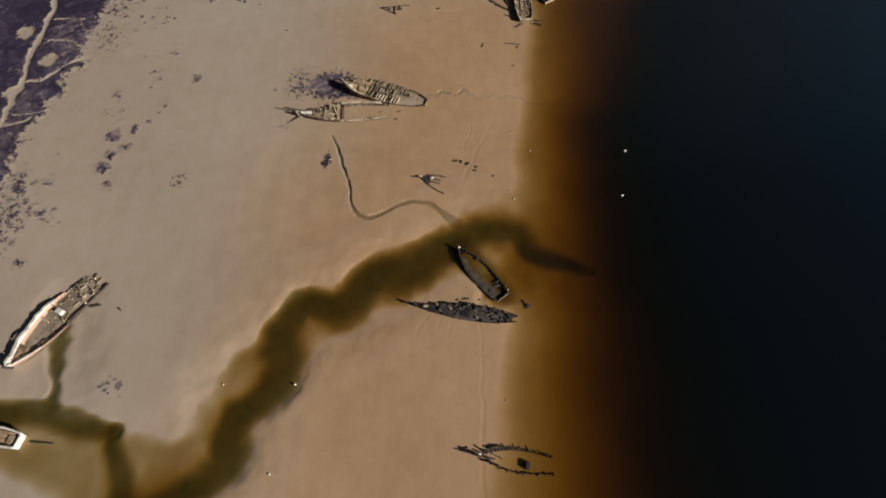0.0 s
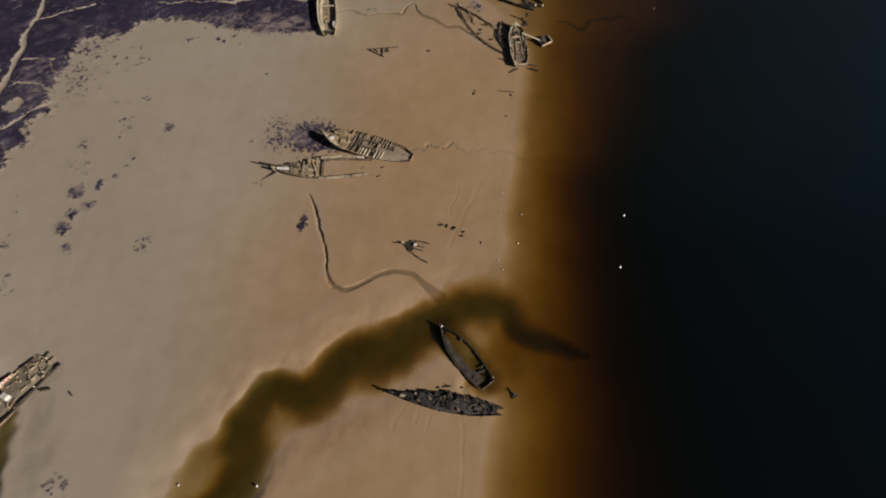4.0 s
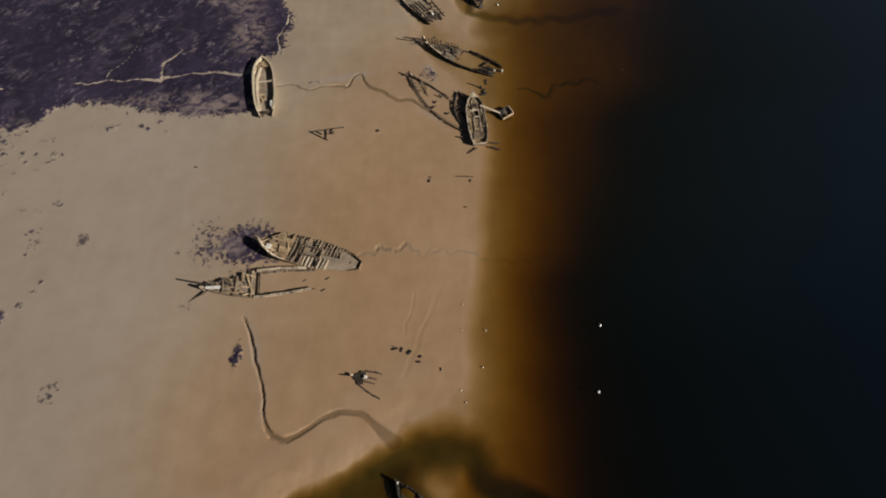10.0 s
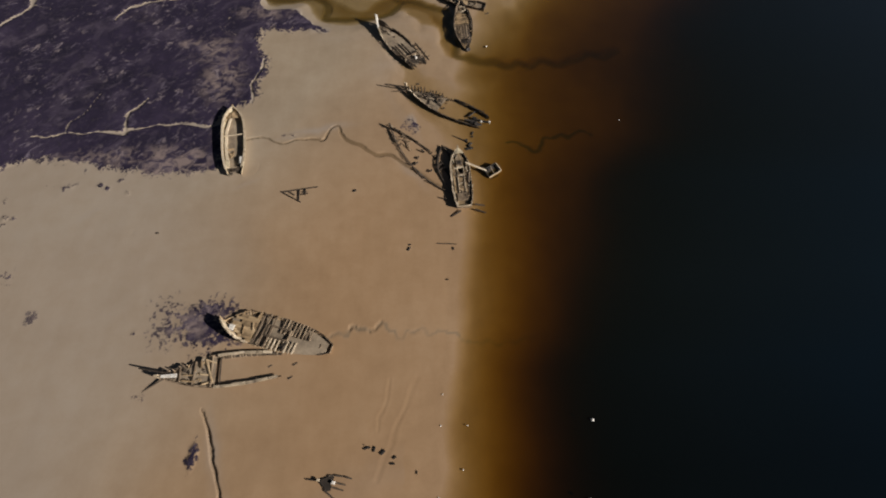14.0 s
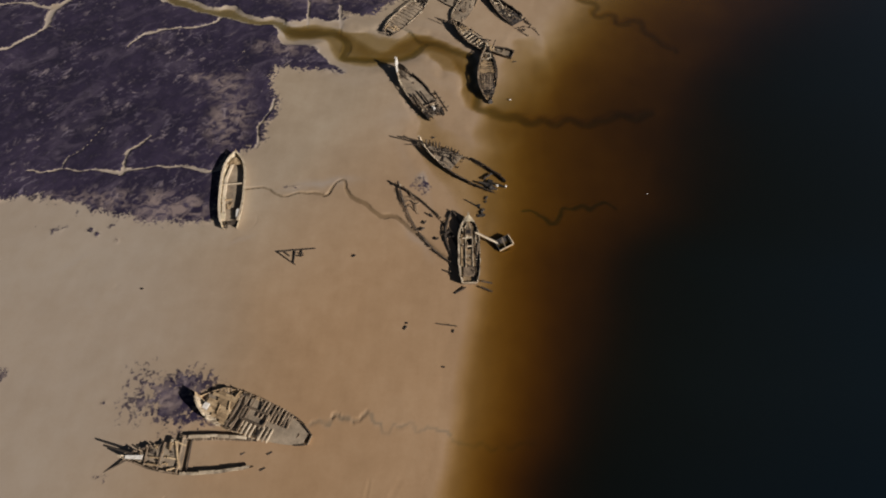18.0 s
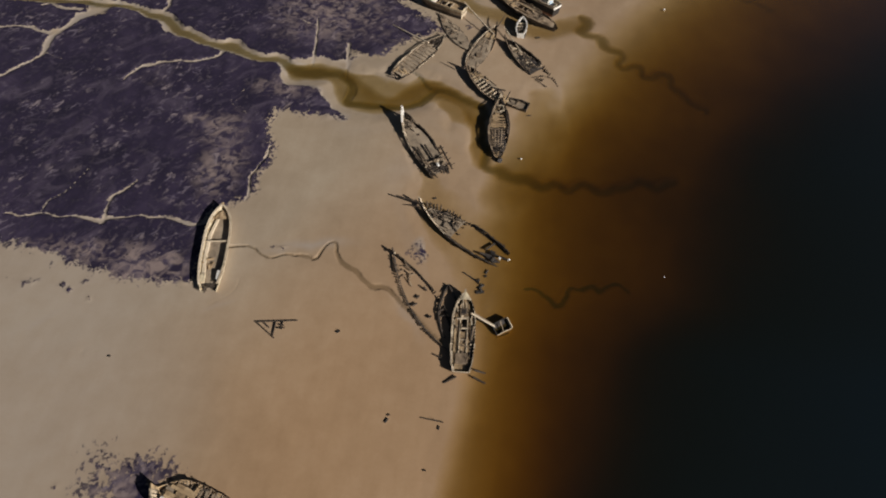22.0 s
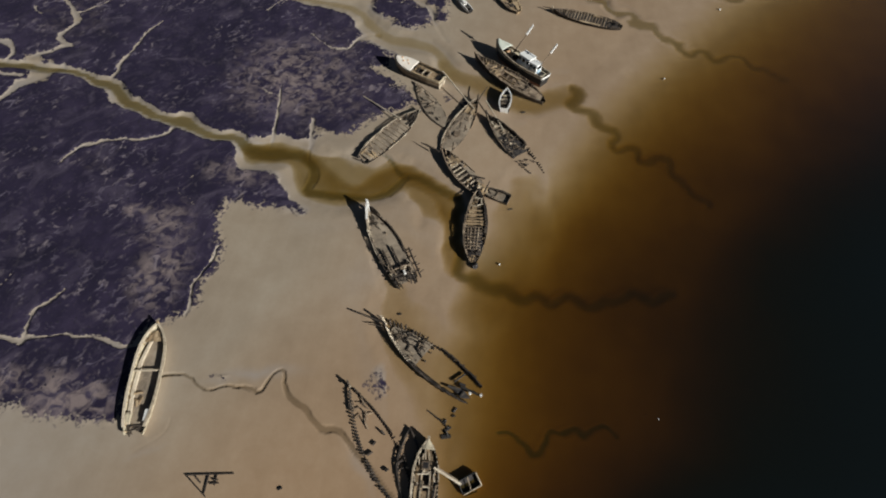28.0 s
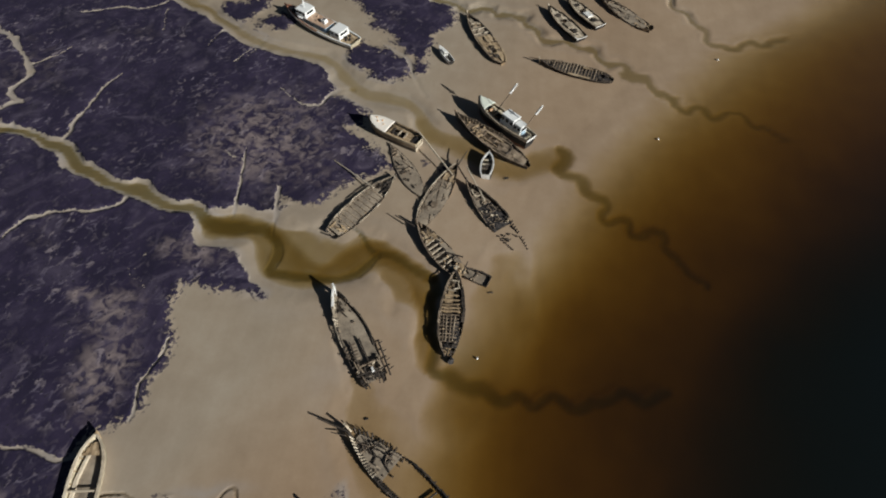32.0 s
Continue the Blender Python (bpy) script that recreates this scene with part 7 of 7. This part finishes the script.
for name, x, y, turn, ln, seed, label in (("grey_trawler", 42.2, 252.6, 127, 14.6, 131, "grey derelict trawler with a white transom"), ("dark_trawler", 46.8, 257.2, 129, 13.8, 137, "dark derelict trawler with white stern and deckhouse")):
    w = wreck(name, x, y, turn, label, heel=3)
    w.scale = (0.88, 0.95, 0.55)
    h = Hull(w, ln, 4.2, 1.9, bow=2.2, transom=0.8, sheer=(0.4, 0), seed=seed, flare=0.35, rough=0.05)
    h.planks(PAINT_BLACK, 0.45)
    h.gunwale(WOOD_GREY, 1, 0.0, 0.98, 0.28)
    h.gunwale(WOOD_GREY, -1, 0.0, 0.98, 0.28)
    h.stem(WOOD_PALE, 0.3)
    h.transom_boards(PAINT_BLACK, 2.0, 4, PAINT_WHITE)
    h.gunwale(PAINT_WHITE, 1, 0.0, 0.06, 0.4, 0.2, name="quarter_rail")
    h.deck(WOOD_PALE, 0.02, 0.95, board=0.4, drop=0.4, hole=(0.45, 0.6, 0.6), miss=0.05)
    h.ribs(WOOD_GREY, 0.8, over=0.05)
    part("deckhouse_base", Shape().box((-1.6, 0, 1.6), (2.4, 1.9, 0.7), 0.9), WOOD_PALE if seed == 131 else PAINT_WHITE, w)
    part("engine_casing", Shape().box((-4.2, 0, 1.6), (1.4, 1.2, 0.4)), WOOD_DARK, w)
    part("fore_hatch", Shape().box((3.2, 0, 1.8), (1.2, 1.2, 0.35)), WOOD_DARK, w)
    h.litter(WOOD_DARK, 10, 0.1, 0.9, 1.65, (0.5, 1.6), 0.2, 0.5)
    h.litter(WOOD_PALE, 8, 0.3, 0.9, 1.65, (0.5, 1.6), 0.16, 0.5)
    rubble(h, 24, 0.1, 0.9, 1.6, (WOOD_DARK, WOOD_PALE, WOOD_GREY), (0.2, 0.6))

w = wreck("broken_stern_wreck", 57.2, 258.4, 137, "low wreck with silted waist and ring of stern timbers")
h = Hull(w, 15.6, 4.6, 0.9, bow=2.1, transom=0.35, sheer=(0.6, 0.2), seed=139, port=((0, 0.9), (0.12, 0.8), (0.2, 0.15), (0.4, 0.3), (0.6, 0.9), (1, 1)), starboard=((0, 0.9), (0.1, 0.6), (0.3, 0.2), (0.5, 0.6), (1, 1)))
h.planks(WOOD_GREY, 0.34)
h.ribs(WOOD_DARK, 0.55, jag=0.2)
h.silt(0.3, 0.1, 0.93, SILT, 0.12)
h.stem(WOOD_GREY, 0.4)
h.litter(WOOD_OCHRE, 8, 0.05, 0.35, 0.3, (0.6, 1.6), 0.2, 0.5)
h.litter(WOOD_GREY, 12, 0.5, 0.9, 0.45, (0.6, 1.8), 0.2, 0.5)
rubble(h, 24, 0.4, 0.92, 0.4, (WOOD_DARK, WOOD_GREY), (0.15, 0.45))

# hulk on the south-west flat
w = wreck("pink_bow_wreck", -66.0, 39.3, -117, "wide pale hulk with faded pink bow, silt filled", heel=5)
h = Hull(w, 18.0, 6.4, 1.5, bow=2.1, transom=0.75, sheer=(0.25, 0), port=((0, 0.25), (0.3, 0.45), (0.6, 0.7), (1, 1)), starboard=((0, 0.2), (0.25, 0.6), (0.4, 0.95), (1, 1)), seed=149)
h.planks(WOOD_PALE, 0.42, materials=(WOOD_DARK, WOOD_GREY, PAINT_PINK, PAINT_WHITE, PAINT_WHITE))
h.ribs(WOOD_GREY, 0.6, 0.03, 0.4, jag=0.2, over=0.0)
h.ribs(WOOD_GREY, 0.7, 0.4, 0.94, jag=0.2, over=0.0, sides=(1,))
h.gunwale(PAINT_WHITE, -1, 0.35, 0.98, 0.6, 0.16)
h.gunwale(WOOD_DARK, 1, 0.3, 0.98, 0.22, 0.14)
h.stem(WOOD_DARK, 0.2)
h.silt(0.5, 0.04, 0.95, SILT, 0.2)
h.deck(WOOD_OCHRE, 0.82, 0.95, z=1.3, board=0.5, miss=0.3)
h.litter(WOOD_DARK, 7, 0.0, 0.3, 0.5, (0.7, 2.4), 0.22, 0.6)
h.litter(WOOD_GREY, 12, 0.0, 0.35, 0.45, (0.5, 1.6), 0.2, 0.5)
h.litter(WOOD_PALE, 9, 0.0, 0.5, 0.7, (0.7, 2.4), 0.2, 0.5)
h.litter(WOOD_OCHRE, 8, 0.0, 0.8, 0.65, (0.6, 2.0), 0.2, 0.5)
rubble(h, 46, 0.0, 0.9, 0.55, (WOOD_GREY, WOOD_OCHRE, WOOD_PALE, WOOD_GREY), (0.15, 0.55))
part("white_crate", Shape().box((-1.4, -0.3, 0.6), (0.9, 1.3, 0.8)), PAINT_WHITE, w, "white upright crate")
h.beams(WOOD_PALE, (0.55,), z=0.75, a=-1.0, b=-0.3)
part("fallen_rail", Shape().beam((-9.4, 2.9, 0.4), (-1.0, 2.6, 1.0), 0.24, 0.3), WOOD_DARK, w)
part("fallen_rail", Shape().beam((-4.6, 3.4, 0.25), (-5.6, 4.6, 0.2), 0.3, 0.25), WOOD_DARK, w)
part("fallen_rail", Shape().beam((-10.2, -2.3, 0.3), (-6.2, -2.6, 0.6), 0.24, 0.25), WOOD_DARK, w)

w = thing("white_rimmed_boat", -68.2, 20.0, 168, "boat with a white rim moored in the creek", "boat", z=-0.2)
h = Hull(w, 7.4, 2.8, 1.5, bow=2.2, transom=0.85, seed=151, flare=0.3, rough=0)
h.planks(PAINT_BLACK, 0.4, materials=(PAINT_BLACK, PAINT_BLACK, PAINT_WHITE, PAINT_WHITE))
h.gunwale(PAINT_WHITE, 1, 0, 0.98, 0.3)
h.gunwale(PAINT_WHITE, -1, 0, 0.98, 0.3)
h.transom_boards(PAINT_WHITE, 1.6, 3)
h.deck(WOOD_OCHRE, 0.05, 0.9, z=0.9, board=0.4)
part("stern_box", Shape().box((-2.4, 0, 0.9), (0.9, 1.2, 0.3)), WOOD_GREY, w)
w = thing("mooring_timber", -61.5, 19.2, -6, "thin dark timber awash beside a boat", "driftwood", z=0.05)
part("timber", Shape().beam((-1.8, 0, 0), (1.8, 0.1, 0), 0.25, 0.2, 0.6), WOOD_WEED, w)


# ---- small floats ----
def float_buoy(x, y, r):
    b = thing("buoy", x, y, 0, "small round white float", "buoy", group="mooring buoys", z=max(height(x, y), 0.0))
    rings = []
    for i in range(7):
        a = math.pi * (i / 6 - 0.5)
        rr, z = max(0.02, math.cos(a)) * r, math.sin(a) * r * 0.9 + r * 0.6
        rings.append([(rr * math.cos(t), rr * math.sin(t), z) for t in (2 * math.pi * k / 10 for k in range(10))])
    part("float", Shape().quad_tube(rings), PAINT_FLOAT, b, smooth_it=True)
    part("eye", Shape().pole((0, 0, r * 1.45), (0, 0, r * 1.75), r * 0.15, r * 0.15, 6), WOOD_DARK, b)


PAINT_FLOAT = painted("clean_white_paint", (0.86, 0.86, 0.84), (0.7, 0.68, 0.62), 0.0, 0.4)
# one pair are moorings; the other floats stand in for unidentified white dots
for x, y, r in ((37.6, 77.6, 0.42), (35.2, 66.2, 0.42), (14.4, 82.6, 0.2), (13.9, 77.7, 0.2), (18.0, 77.6, 0.22), (17.0, 71.1, 0.24), (13.2, 67.4, 0.2), (13.9, 65.4, 0.24), (62.1, 218.2, 0.36), (54.9, 140.7, 0.2),
                (28.3, 165.5, 0.34), (77.9, 244.9, 0.4), (-35.5, 28.3, 0.26), (-23.9, 28.3, 0.32), (-25.8, 14.6, 0.3), (10.2, 25.7, 0.2)):
    float_buoy(x, y, r * (0.6 if r > 0.3 else 0.52))


# ---- marsh plants ----
def marsh_plants(count):
    """Low cushions of marsh plants over the dark mats, thinning at their edges."""
    rng = np.random.RandomState(3)
    x, y = rng.uniform(-116, 20, count * 3), rng.uniform(58, 281, count * 3)
    z, cover, _, thin, *_ = land(x, y)
    ok = rng.rand(len(x)) < np.clip((cover - 0.3) * 1.2, 0, 1) * (1 - 0.75 * thin)
    x, y, z = x[ok][:count], y[ok][:count], z[ok][:count]
    n = len(x)
    r, hh, a0 = rng.uniform(0.16, 0.5, n), rng.uniform(0.02, 0.09, n), rng.uniform(0, 6.3, n)
    co, faces = np.zeros((n, 6, 3)), np.zeros((n, 5, 3), int)
    for k in range(5):
        a = a0 + k * 2 * np.pi / 5
        rr = r * rng.uniform(0.6, 1.2, n)
        co[:, k] = np.stack([x + rr * np.cos(a), y + rr * np.sin(a), z - 0.05], 1)
        faces[:, k] = np.stack([np.arange(n) * 6 + k, np.arange(n) * 6 + (k + 1) % 5, np.arange(n) * 6 + 5], 1)
    co[:, 5] = np.stack([x + rng.uniform(-0.1, 0.1, n), y + rng.uniform(-0.1, 0.1, n), z + hh], 1)
    me = bpy.data.meshes.new("marsh_plants")
    me.from_pydata(co.reshape(-1, 3).tolist(), [], faces.reshape(-1, 3).tolist())
    m, nt, b = nodes_of("marsh_plant")
    isl = nt.nodes.new("ShaderNodeNewGeometry")
    nt.links.new(ramp(nt, isl.outputs["Random Per Island"], (0.0, (0.013, 0.0095, 0.022)), (0.8, (0.023, 0.017, 0.036)), (1.0, (0.036, 0.029, 0.048))), b.inputs["Base Color"])
    b.inputs["Roughness"].default_value = 0.9
    me.materials.append(m)
    tagged(new("marsh_plants", me), "low dark purple cushions of salt marsh plants", "marsh plants", kind="stuff")


marsh_plants(9000)
